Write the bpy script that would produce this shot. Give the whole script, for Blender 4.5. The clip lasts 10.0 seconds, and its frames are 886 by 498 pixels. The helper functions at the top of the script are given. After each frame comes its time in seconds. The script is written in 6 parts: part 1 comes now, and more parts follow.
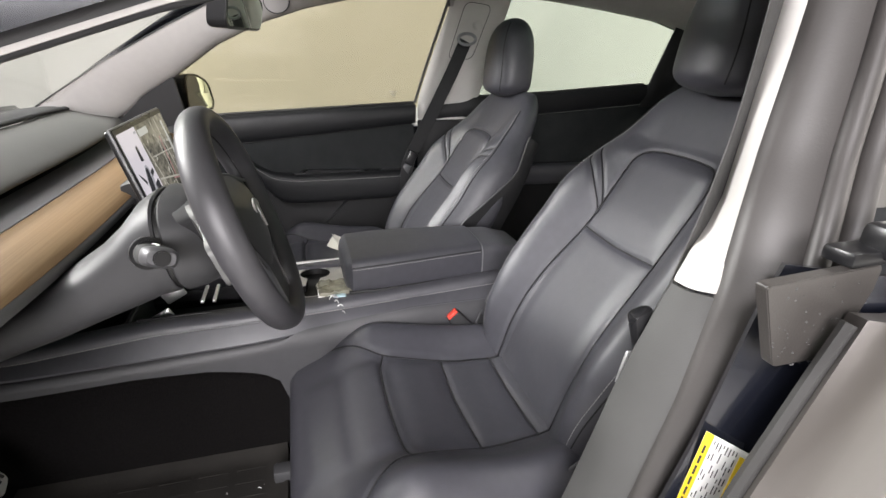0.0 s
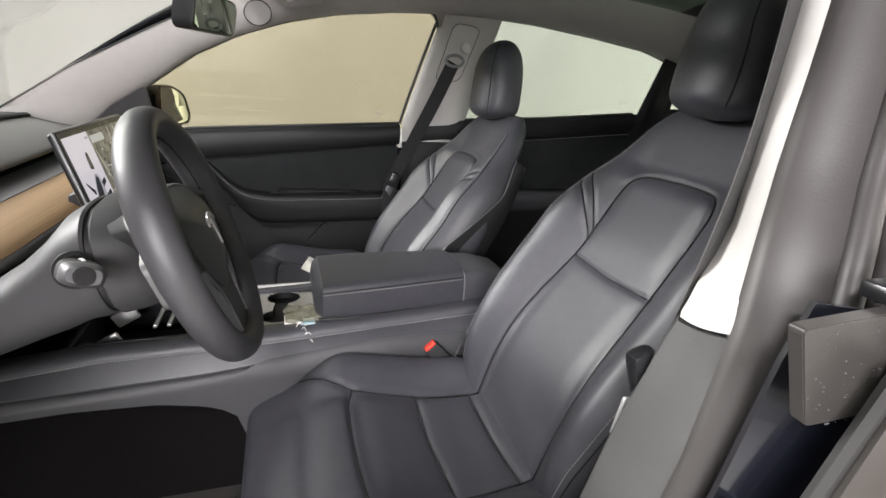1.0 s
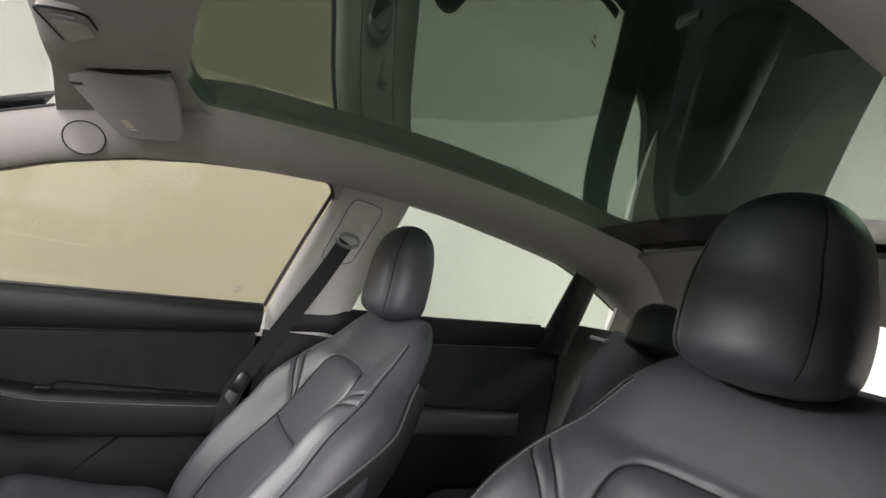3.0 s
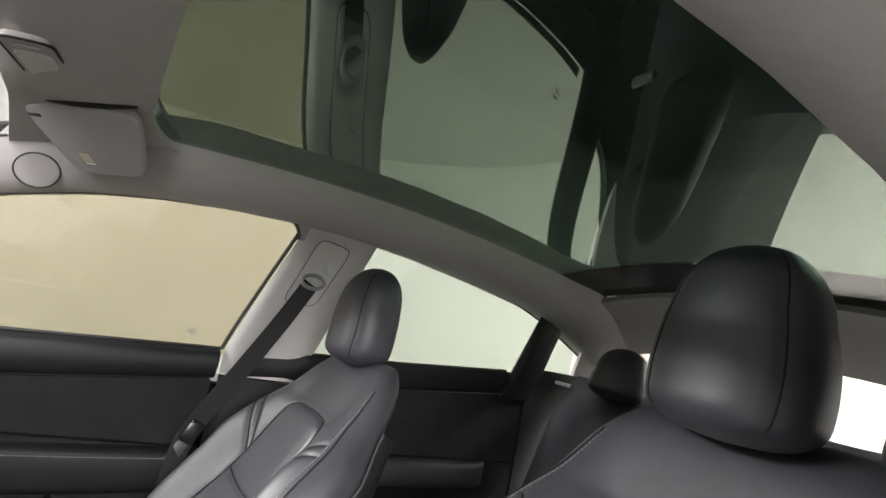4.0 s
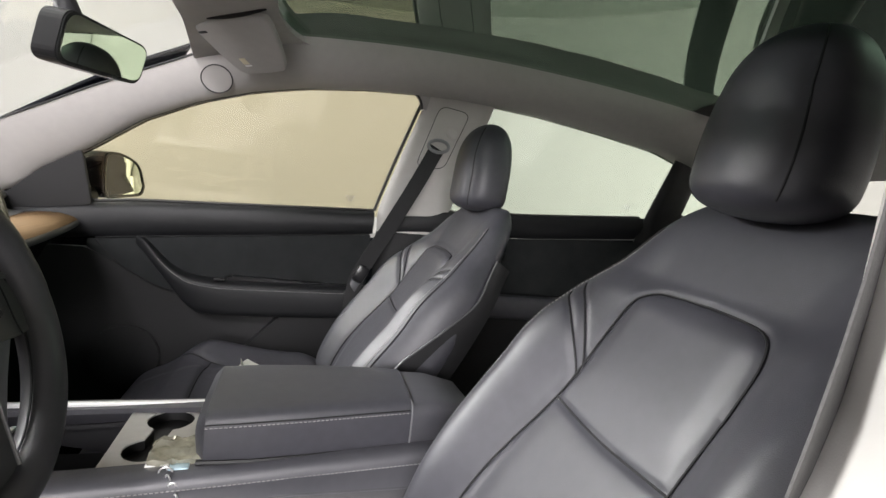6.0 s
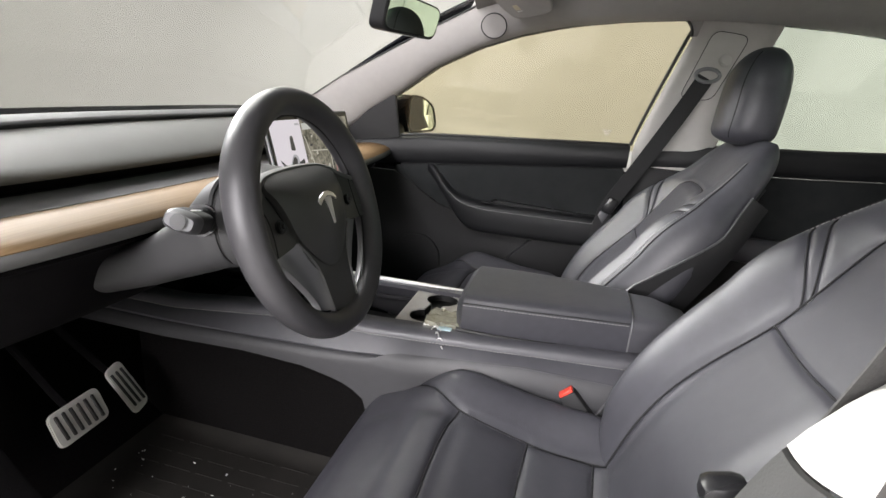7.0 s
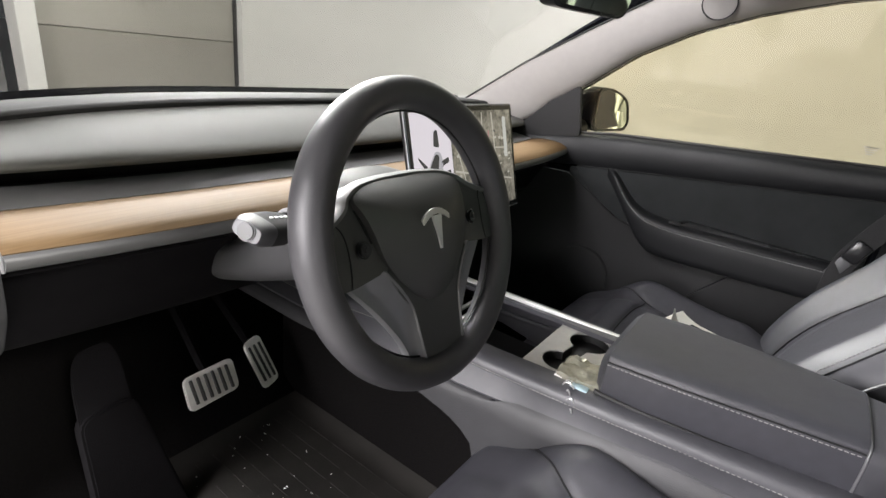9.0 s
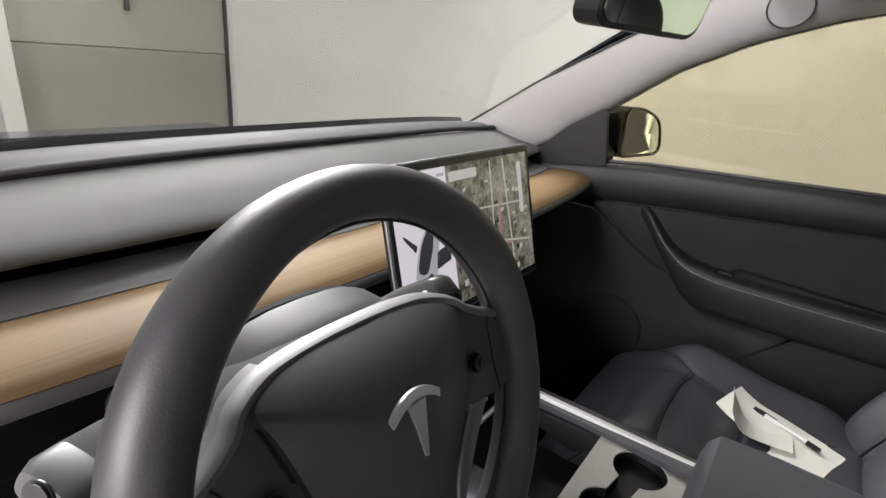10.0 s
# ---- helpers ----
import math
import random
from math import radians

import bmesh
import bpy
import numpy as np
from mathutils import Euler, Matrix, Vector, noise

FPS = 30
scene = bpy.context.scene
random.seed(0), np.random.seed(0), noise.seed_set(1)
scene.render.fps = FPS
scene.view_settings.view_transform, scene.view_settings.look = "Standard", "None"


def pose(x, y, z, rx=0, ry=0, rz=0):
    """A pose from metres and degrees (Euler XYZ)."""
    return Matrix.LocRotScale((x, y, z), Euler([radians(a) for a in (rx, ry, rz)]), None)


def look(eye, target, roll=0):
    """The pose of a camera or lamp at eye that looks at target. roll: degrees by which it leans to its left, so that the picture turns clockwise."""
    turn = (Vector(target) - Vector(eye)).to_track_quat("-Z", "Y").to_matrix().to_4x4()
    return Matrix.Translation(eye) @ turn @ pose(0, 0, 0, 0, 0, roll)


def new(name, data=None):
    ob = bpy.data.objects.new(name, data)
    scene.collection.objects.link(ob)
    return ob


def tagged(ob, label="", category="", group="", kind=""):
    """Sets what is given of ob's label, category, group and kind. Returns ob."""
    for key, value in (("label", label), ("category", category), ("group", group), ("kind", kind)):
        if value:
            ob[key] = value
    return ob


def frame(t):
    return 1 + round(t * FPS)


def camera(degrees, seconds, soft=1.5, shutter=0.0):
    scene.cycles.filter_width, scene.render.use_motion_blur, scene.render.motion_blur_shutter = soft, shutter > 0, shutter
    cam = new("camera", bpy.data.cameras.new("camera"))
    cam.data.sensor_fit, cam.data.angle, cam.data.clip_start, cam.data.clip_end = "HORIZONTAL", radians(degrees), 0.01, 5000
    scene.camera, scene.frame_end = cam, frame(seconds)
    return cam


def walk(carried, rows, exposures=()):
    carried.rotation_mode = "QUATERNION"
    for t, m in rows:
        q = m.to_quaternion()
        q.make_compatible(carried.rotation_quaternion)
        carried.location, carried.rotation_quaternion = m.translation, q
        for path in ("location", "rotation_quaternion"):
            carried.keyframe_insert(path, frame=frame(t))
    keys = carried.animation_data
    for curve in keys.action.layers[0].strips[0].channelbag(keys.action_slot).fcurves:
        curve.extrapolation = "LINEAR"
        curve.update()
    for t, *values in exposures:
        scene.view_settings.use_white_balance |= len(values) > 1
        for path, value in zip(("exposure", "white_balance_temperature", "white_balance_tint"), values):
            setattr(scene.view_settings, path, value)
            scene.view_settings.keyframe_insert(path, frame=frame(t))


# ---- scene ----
cam = camera(82.3, 10.0)
PATH = [
    (0, (-0.419, -1.133, 1.253), (0.101, 0.651, 0.515), 1.1),
    (0.5, (-0.415, -1.123, 1.237), (0.122, 0.661, 0.51), 1.8),
    (1, (-0.389, -1.069, 1.224), (0.196, 0.735, 0.588), 3.3),
    (1.5, (-0.306, -0.958, 1.215), (0.345, 0.878, 0.76), 5.2),
    (2, (-0.276, -0.819, 1.223), (0.514, 1.003, 0.992), 8.3),
    (2.5, (-0.277, -0.72, 1.236), (0.621, 1.067, 1.191), 10.3),
    (4, (-0.289, -0.675, 1.242), (0.773, 0.995, 1.533), 12.0),
    (4.5, (-0.291, -0.677, 1.248), (0.785, 0.979, 1.568), 12.0),
    (5, (-0.279, -0.686, 1.245), (0.801, 0.978, 1.496), 11.0),
    (5.5, (-0.238, -0.745, 1.205), (0.729, 1.005, 1.213), 8.7),
    (6, (-0.22, -0.852, 1.191), (0.334, 1.05, 0.917), 6.7),
    (6.2, (-0.227, -0.879, 1.182), (0.123, 1.053, 0.806), 6.6),
    (7.3, (-0.151, -1.008, 1.193), (-0.779, 0.778, 0.549), 4.8),
    (7.5, (-0.147, -0.982, 1.194), (-0.862, 0.766, 0.536), 5.1),
    (8, (-0.151, -0.896, 1.2), (-1.019, 0.772, 0.517), 5.8),
    (8.5, (-0.15, -0.839, 1.206), (-1.133, 0.757, 0.508), 6.2),
    (9, (-0.177, -0.799, 1.199), (-1.23, 0.744, 0.485), 6.6),
    (9.5, (-0.259, -0.71, 1.194), (-1.344, 0.8, 0.459), 6.2),
    (10, (-0.325, -0.58, 1.24), (-1.407, 0.944, 0.528), 5.3),
]
walk(cam, [(t, look(eye, target, roll)) for t, eye, target, roll in PATH],
     exposures=[(t, stops, 6580, 7) for t, stops in ((0, 0.02), (1, -0.1), (1.5, -0.18), (2.5, -0.26), (4, 0.04), (5.5, 0.02), (7.5, 0.06), (9, 0.1), (9.5, 0.24), (10, -0.06))])

# ---- world and light ----
world = bpy.data.worlds.new("world")
scene.world = world
world.use_nodes = True
world.node_tree.nodes["Background"].inputs[0].default_value = (0.75, 0.78, 0.85, 1)
world.node_tree.nodes["Background"].inputs[1].default_value = 0.05


def area_lamp(name, eye, target, sx, sy, watts, colour):
    data = bpy.data.lights.new(name, "AREA")
    data.shape, data.size, data.size_y, data.energy, data.color = "RECTANGLE", sx, sy, watts, colour
    ob = new(name, data)
    ob.matrix_world = look(eye, target)
    return ob


# unseen lamps added round the photo bay; no light fittings are built
LAMP = 0.62
area_lamp("ceiling_tube_lamp", (-1.4, -3.0, 3.3), (-0.3, -0.6, 0.9), 1.1, 0.28, 200 * LAMP, (1.0, 0.955, 1.0))
area_lamp("ceiling_panel_lamp", (-2.9, 1.1, 3.3), (-0.9, -0.1, 0.6), 2.4, 0.9, 400 * LAMP, (0.99, 0.985, 0.97))
# added lamp ahead of the windscreen, for sheen on headrest and dash
area_lamp("front_sheen_lamp", (-3.4, 1.0, 2.5), (0.1, -0.35, 1.05), 1.2, 0.4, 290 * LAMP, (1.0, 0.975, 1.0))
area_lamp("ceiling_panel_lamp", (3.7, -0.9, 3.3), (4.0, -0.89, 0), 1.4, 2.4, 1500 * LAMP, (1.0, 0.97, 0.95))
# unseen fill lamp on the driver's side, in front of a closed wall
area_lamp("driver_side_fill", (-1.4, -4.2, 1.85), (-0.2, -0.2, 0.9), 2.2, 1.3, 400 * LAMP, (1.0, 0.955, 1.0))

# ---- materials ----


def material(name, base, rough=0.5, metal=0.0, scale=30.0, vary=0.12, bump=0.0, bump_scale=400.0, coat=0.0, stain=0.0, ior=1.5,
             spec=0.5, rough_vary=0.08, soft=0.0):
    """A Principled material with colour variation at two scales, uneven gloss and fine relief."""
    m = bpy.data.materials.new(name)
    m.use_nodes = True
    nt = m.node_tree
    b = nt.nodes["Principled BSDF"]
    b.inputs["Metallic"].default_value = metal
    b.inputs["IOR"].default_value = ior
    b.inputs["Specular IOR Level"].default_value = spec
    b.inputs["Coat Weight"].default_value = coat
    tc = nt.nodes.new("ShaderNodeTexCoord")
    n1 = nt.nodes.new("ShaderNodeTexNoise")
    n1.inputs["Scale"].default_value, n1.inputs["Detail"].default_value = scale, 4
    n2 = nt.nodes.new("ShaderNodeTexNoise")
    n2.inputs["Scale"].default_value, n2.inputs["Detail"].default_value = scale / 9, 3
    for n in (n1, n2):
        nt.links.new(tc.outputs["Object"], n.inputs["Vector"])
    mix = nt.nodes.new("ShaderNodeMix")
    mix.data_type = "RGBA"
    mix.inputs["A"].default_value = (*[c * (1 - vary) for c in base], 1)
    mix.inputs["B"].default_value = (*[min(1, c * (1 + vary)) for c in base], 1)
    nt.links.new(n1.outputs["Fac"], mix.inputs["Factor"])
    out = mix.outputs["Result"]
    if stain:
        m2 = nt.nodes.new("ShaderNodeMix")
        m2.data_type = "RGBA"
        ramp = nt.nodes.new("ShaderNodeMapRange")
        ramp.inputs["From Min"].default_value, ramp.inputs["From Max"].default_value = 0.5, 0.75
        ramp.inputs["To Max"].default_value = stain
        nt.links.new(n2.outputs["Fac"], ramp.inputs["Value"])
        nt.links.new(ramp.outputs["Result"], m2.inputs["Factor"])
        nt.links.new(out, m2.inputs["A"])
        m2.inputs["B"].default_value = (*[c * 0.55 for c in base], 1)
        out = m2.outputs["Result"]
    nt.links.new(out, b.inputs["Base Color"])
    mr = nt.nodes.new("ShaderNodeMapRange")
    mr.inputs["To Min"].default_value, mr.inputs["To Max"].default_value = max(0.02, rough - rough_vary), min(1, rough + rough_vary)
    nt.links.new(n2.outputs["Fac"], mr.inputs["Value"])
    nt.links.new(mr.outputs["Result"], b.inputs["Roughness"])
    if bump:
        nb = nt.nodes.new("ShaderNodeTexNoise")
        nb.inputs["Scale"].default_value, nb.inputs["Detail"].default_value = bump_scale, 3
        nt.links.new(tc.outputs["Object"], nb.inputs["Vector"])
        bp = nt.nodes.new("ShaderNodeBump")
        bp.inputs["Strength"].default_value, bp.inputs["Distance"].default_value = bump, 0.001
        height = nb.outputs["Fac"]
        if soft:
            nw = nt.nodes.new("ShaderNodeTexNoise")
            nw.inputs["Scale"].default_value, nw.inputs["Detail"].default_value = 16.0, 2
            nt.links.new(tc.outputs["Object"], nw.inputs["Vector"])
            ma = nt.nodes.new("ShaderNodeMath")
            ma.operation = "MULTIPLY_ADD"
            ma.inputs[1].default_value = soft
            nt.links.new(nw.outputs["Fac"], ma.inputs[0])
            nt.links.new(height, ma.inputs[2])
            height = ma.outputs[0]
        nt.links.new(height, bp.inputs["Height"])
        nt.links.new(bp.outputs["Normal"], b.inputs["Normal"])
    return m


def glass(name, tint, rough=0.0, face=0.04, edge=0.9, shine=(1, 1, 1)):
    """A tinted pane, clear in its tint, glossier at a glancing angle."""
    m = bpy.data.materials.new(name)
    m.use_nodes = True
    nt = m.node_tree
    nt.nodes.clear()
    out = nt.nodes.new("ShaderNodeOutputMaterial")
    tr = nt.nodes.new("ShaderNodeBsdfTransparent")
    tr.inputs[0].default_value = (*[math.sqrt(c) for c in tint], 1)
    gl = nt.nodes.new("ShaderNodeBsdfGlossy")
    gl.inputs["Color"].default_value = (*shine, 1)
    gl.inputs["Roughness"].default_value = rough
    lw = nt.nodes.new("ShaderNodeLayerWeight")
    lw.inputs["Blend"].default_value = 0.5
    pw = nt.nodes.new("ShaderNodeMath")
    pw.operation = "POWER"
    pw.inputs[1].default_value = 3.6
    mr = nt.nodes.new("ShaderNodeMapRange")
    mr.inputs["To Min"].default_value, mr.inputs["To Max"].default_value = face, edge
    mx = nt.nodes.new("ShaderNodeMixShader")
    nt.links.new(lw.outputs["Facing"], pw.inputs[0])
    nt.links.new(pw.outputs[0], mr.inputs["Value"])
    nt.links.new(mr.outputs["Result"], mx.inputs[0])
    nt.links.new(tr.outputs[0], mx.inputs[1])
    nt.links.new(gl.outputs[0], mx.inputs[2])
    nt.links.new(mx.outputs[0], out.inputs[0])
    return m


def wood_material():
    m = material("open_pore_wood", (0.30, 0.19, 0.10), 0.66, scale=8, vary=0.1, spec=0.2)
    nt = m.node_tree
    b = nt.nodes["Principled BSDF"]
    tc = nt.nodes.new("ShaderNodeTexCoord")
    mp = nt.nodes.new("ShaderNodeMapping")
    mp.inputs["Scale"].default_value = (420, 4, 420)
    nz = nt.nodes.new("ShaderNodeTexNoise")
    nz.inputs["Scale"].default_value, nz.inputs["Detail"].default_value = 1.0, 6
    nt.links.new(tc.outputs["Object"], mp.inputs["Vector"])
    nt.links.new(mp.outputs["Vector"], nz.inputs["Vector"])
    cr = nt.nodes.new("ShaderNodeValToRGB")
    cr.color_ramp.elements[0].position, cr.color_ramp.elements[0].color = 0.3, (0.160, 0.099, 0.046, 1)
    cr.color_ramp.elements[1].position, cr.color_ramp.elements[1].color = 0.7, (0.205, 0.132, 0.066, 1)
    nt.links.new(nz.outputs["Fac"], cr.inputs["Fac"])
    nt.links.new(cr.outputs["Color"], b.inputs["Base Color"])
    return m


def glow_material(name, colour, strength):
    m = bpy.data.materials.new(name)
    m.use_nodes = True
    b = m.node_tree.nodes["Principled BSDF"]
    b.inputs["Base Color"].default_value = (0.01, 0.01, 0.01, 1)
    b.inputs["Roughness"].default_value = 0.15
    b.inputs["Emission Color"].default_value = (*colour, 1)
    b.inputs["Emission Strength"].default_value = strength
    return m


def map_material():
    """The lit map on the display: aerial blocks, fields and pale streets."""
    m = glow_material("lit_map", (0.1, 0.1, 0.08), 1.0)
    nt = m.node_tree
    b = nt.nodes["Principled BSDF"]
    tc = nt.nodes.new("ShaderNodeTexCoord")
    vo = nt.nodes.new("ShaderNodeTexVoronoi")
    vo.inputs["Scale"].default_value = 45
    vo.distance = "CHEBYCHEV"
    nz = nt.nodes.new("ShaderNodeTexNoise")
    nz.inputs["Scale"].default_value, nz.inputs["Detail"].default_value = 160, 5
    n2 = nt.nodes.new("ShaderNodeTexNoise")
    n2.inputs["Scale"].default_value = 14
    for n in (vo, nz, n2):
        nt.links.new(tc.outputs["Object"], n.inputs["Vector"])
    cr = nt.nodes.new("ShaderNodeValToRGB")
    cr.color_ramp.elements[0].position, cr.color_ramp.elements[0].color = 0.35, (0.03, 0.03, 0.024, 1)
    cr.color_ramp.elements[1].position, cr.color_ramp.elements[1].color = 0.7, (0.34, 0.31, 0.26, 1)
    mm = nt.nodes.new("ShaderNodeMix")
    mm.inputs["Factor"].default_value = 0.4
    nt.links.new(nz.outputs["Fac"], mm.inputs["A"])
    nt.links.new(vo.outputs["Distance"], mm.inputs["B"])
    m3 = nt.nodes.new("ShaderNodeMix")
    m3.inputs["Factor"].default_value = 0.35
    nt.links.new(mm.outputs["Result"], m3.inputs["A"])
    nt.links.new(n2.outputs["Fac"], m3.inputs["B"])
    nt.links.new(m3.outputs["Result"], cr.inputs["Fac"])
    nt.links.new(cr.outputs["Color"], b.inputs["Emission Color"])
    return m


LEATHER = material("black_leatherette", (0.0442, 0.0440, 0.0525), 0.47, scale=60, vary=0.2, bump=0.25, bump_scale=900, spec=0.66, soft=4.0)
LEATHER_SOFT = material("matt_black_leatherette", (0.063, 0.0625, 0.071), 0.46, scale=60, vary=0.15, bump=0.22, bump_scale=900, spec=0.7, soft=3.0)
CONSOLE_SIDE = material("grained_charcoal_plastic", (0.038, 0.038, 0.041), 0.5, scale=60, vary=0.12, bump=0.35, bump_scale=600)
RIM_LEATHER = material("worn_wheel_leather", (0.042, 0.041, 0.045), 0.46, scale=50, vary=0.15, bump=0.14, bump_scale=700, spec=0.6, soft=5.0)
SEAL = material("brown_grey_door_seal", (0.050, 0.046, 0.044), 0.5, scale=20, vary=0.1, bump=0.15)
LOW_TRIM = material("grey_lower_pillar_trim", (0.056, 0.056, 0.054), 0.6, scale=30, vary=0.08, bump=0.25, bump_scale=600)
SEAM = material("dark_seam", (0.008, 0.008, 0.009), 0.8, scale=100)
THREAD = material("grey_thread", (0.30, 0.295, 0.29), 0.8, scale=100)
PLASTIC = material("black_grained_plastic", (0.018, 0.018, 0.019), 0.55, scale=40, bump=0.3, bump_scale=700, spec=0.35)
COVER = material("satin_black_cover", (0.058, 0.058, 0.057), 0.45, scale=40, vary=0.1, bump=0.15, bump_scale=900, spec=0.7)
PLASTIC_GREY = material("satin_grey_plastic", (0.046, 0.046, 0.048), 0.5, scale=30, bump=0.1, bump_scale=700, spec=0.3)
PLASTIC_SMOOTH = material("smooth_black_plastic", (0.012, 0.012, 0.013), 0.28, scale=30)
RUBBER = material("black_rubber", (0.034, 0.033, 0.032), 0.5, scale=30, bump=0.15)
SUEDE = material("charcoal_suede", (0.027, 0.029, 0.030), 0.9, scale=25, vary=0.3, bump=0.4, bump_scale=500, spec=0.2)
DOOR_TOP = material("black_soft_door_cap", (0.0125, 0.013, 0.0145), 0.5, scale=40, bump=0.2, bump_scale=800, spec=0.35)
FABRIC = material("pale_grey_headliner", (0.40, 0.385, 0.37), 0.95, scale=50, vary=0.06, bump=0.35, bump_scale=900, spec=0.1)
PILLAR = material("pale_grey_pillar_trim", (0.55, 0.535, 0.51), 0.8, scale=40, vary=0.05, bump=0.2, bump_scale=700, spec=0.2)
CARPET = material("black_carpet", (0.0065, 0.006, 0.006), 1.0, scale=180, vary=0.5, bump=1.0, bump_scale=350, spec=0.02)
MAT_RUBBER = material("dusty_rubber_mat", (0.021, 0.0195, 0.0175), 0.85, scale=14, vary=0.45, bump=0.3, bump_scale=250, stain=0.4, spec=0.2)
CHROME = material("satin_chrome", (0.72, 0.72, 0.72), 0.3, 0.75, scale=40, vary=0.04)
SILVER = material("satin_silver_paint", (0.30, 0.30, 0.31), 0.38, 0.6, scale=40, vary=0.04)
SILVER_DARK = material("dark_satin_silver", (0.10, 0.10, 0.105), 0.45, 0.4, scale=40, vary=0.05)
SATIN = material("satin_spoke_silver", (0.14, 0.14, 0.14), 0.48, 0.3, scale=50, vary=0.05)
PLATE = material("satin_cup_plate", (0.50, 0.49, 0.465), 0.42, 0.35, scale=90, vary=0.08, bump=0.1, bump_scale=900)
WALL_GREY_LOW = material("bay_grey_panel_lower", (0.126, 0.119, 0.104), 0.6, scale=2, vary=0.08, spec=0.3)
# pale, hardly metallic base carries the chrome rail's bright reflection
RAIL = material("console_rail_sheen", (0.78, 0.78, 0.77), 0.3, 0.2, scale=60, vary=0.04)
STEEL = material("brushed_pedal_steel", (0.74, 0.73, 0.70), 0.42, 0.25, scale=60, vary=0.1)
DASH_GREY = material("light_grey_dash_skin", (0.128, 0.128, 0.121), 0.72, scale=30, vary=0.05, bump=0.25, bump_scale=800, spec=0.35)
DASH_DARK = material("dark_dash_pad", (0.045, 0.045, 0.045), 0.75, scale=40, bump=0.3, bump_scale=700, spec=0.2)
DASH_BAND = material("satin_grey_dash_band", (0.25, 0.25, 0.255), 0.48, scale=40, vary=0.05, bump=0.1, bump_scale=800)
VENT = material("vent_slot_black", (0.004, 0.004, 0.004), 0.6, scale=40)
# near-black that puts footwell shade into knee panel, footrest and pedal arms
FOOTWELL_SHADE = material("footwell_shade_black", (0.007, 0.0065, 0.0072), 0.85, scale=40, vary=0.25, bump=0.5, bump_scale=420, spec=0.06)
WOOD = wood_material()
PAINT = material("midnight_blue_car_paint", (0.0055, 0.0065, 0.011), 0.22, scale=30, vary=0.1, coat=0.6)
# brown-grey copy of the car paint, light on the rear door put into colour
PAINT_LIT = material("wet_lit_car_paint", (0.075, 0.068, 0.062), 0.3, 0.3, scale=12, vary=0.15, coat=0.5, stain=0.2)
ROOF_GLASS = glass("dark_green_roof_glass", (0.030, 0.045, 0.034), 0.0, 0.085, 0.95, (0.82, 0.92, 0.82))
FRIT = material("black_frit", (0.004, 0.004, 0.005), 0.12, scale=20)
MIRROR = material("mirror_silver", (0.80, 0.86, 0.74), 0.02, 1.0, scale=5, vary=0.01, rough_vary=0.0)
GLASS_FRONT = glass("tinted_door_glass", (0.78, 0.725, 0.53), 0.0, 0.02, 0.5)
GLASS_REAR = glass("green_rear_glass", (0.72, 0.80, 0.70), 0.0, 0.02, 0.5)
GLASS_WS = glass("clear_windscreen_glass", (0.93, 0.93, 0.90), 0.0, 0.02, 0.3)
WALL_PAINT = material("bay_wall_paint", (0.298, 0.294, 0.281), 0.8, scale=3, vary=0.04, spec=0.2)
# lighter copy of the wall paint, to make the rear wall look brightly lit
WALL_BRIGHT = material("bay_brightened_wall_paint", (0.42, 0.414, 0.402), 0.8, scale=3, vary=0.04, spec=0.2)
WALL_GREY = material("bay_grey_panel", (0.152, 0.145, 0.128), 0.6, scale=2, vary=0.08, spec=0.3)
WET_TRIM = material("wet_brown_grey_trim", (0.046, 0.042, 0.039), 0.38, scale=30, vary=0.15, bump=0.2, bump_scale=500)
# opaque grey standing in for the bay wall at the door glass
WALL_TONE_GLASS = material("wall_toned_door_glass", (0.10, 0.096, 0.090), 0.35, scale=6, vary=0.05, spec=0.5)
WATER = material("clear_water_drop", (0.10, 0.10, 0.10), 0.06, scale=20, spec=0.9, rough_vary=0.02)
WALL_DARK = material("bay_dark_opening", (0.10, 0.10, 0.10), 0.5, scale=4, vary=0.15)
FLOOR_PAINT = material("bay_floor_paint", (0.46, 0.45, 0.435), 0.5, scale=3, vary=0.12, stain=0.2)
PAPER = material("white_paper", (0.82, 0.81, 0.74), 0.85, scale=30, vary=0.04)
FOIL = material("crumpled_clear_wallet", (0.42, 0.41, 0.33), 0.25, 0.5, scale=70, vary=0.5, bump=1.0, bump_scale=120)
RED = material("red_buckle_button", (0.65, 0.05, 0.03), 0.4, scale=40, vary=0.05)
YELLOW = material("yellow_label", (0.75, 0.52, 0.02), 0.5, scale=40, vary=0.04)
LABEL_CREAM = material("cream_label", (0.62, 0.57, 0.42), 0.6, scale=40, vary=0.04)
LABEL_WHITE = material("white_label", (0.78, 0.78, 0.76), 0.5, scale=40, vary=0.03)
INK = material("black_ink", (0.02, 0.02, 0.02), 0.6, scale=40)
# lighter copy of the black webbing, for the lit driver's belt
WEBBING_LIT = material("lit_belt_webbing", (0.055, 0.054, 0.052), 0.75, scale=300, vary=0.4, bump=0.5, bump_scale=600)
WEBBING = material("black_belt_webbing", (0.020, 0.020, 0.021), 0.75, scale=300, vary=0.4, bump=0.5, bump_scale=600)
KEY_BLUE = material("pale_blue_key_tab", (0.45, 0.60, 0.66), 0.4, scale=40)
SCREEN_WHITE = glow_material("lit_white_screen", (0.80, 0.74, 0.82), 0.8)
SCREEN_BAR = glow_material("lit_search_bar", (0.62, 0.62, 0.60), 0.7)
SCREEN_ROAD = glow_material("lit_road", (0.55, 0.52, 0.46), 0.7)
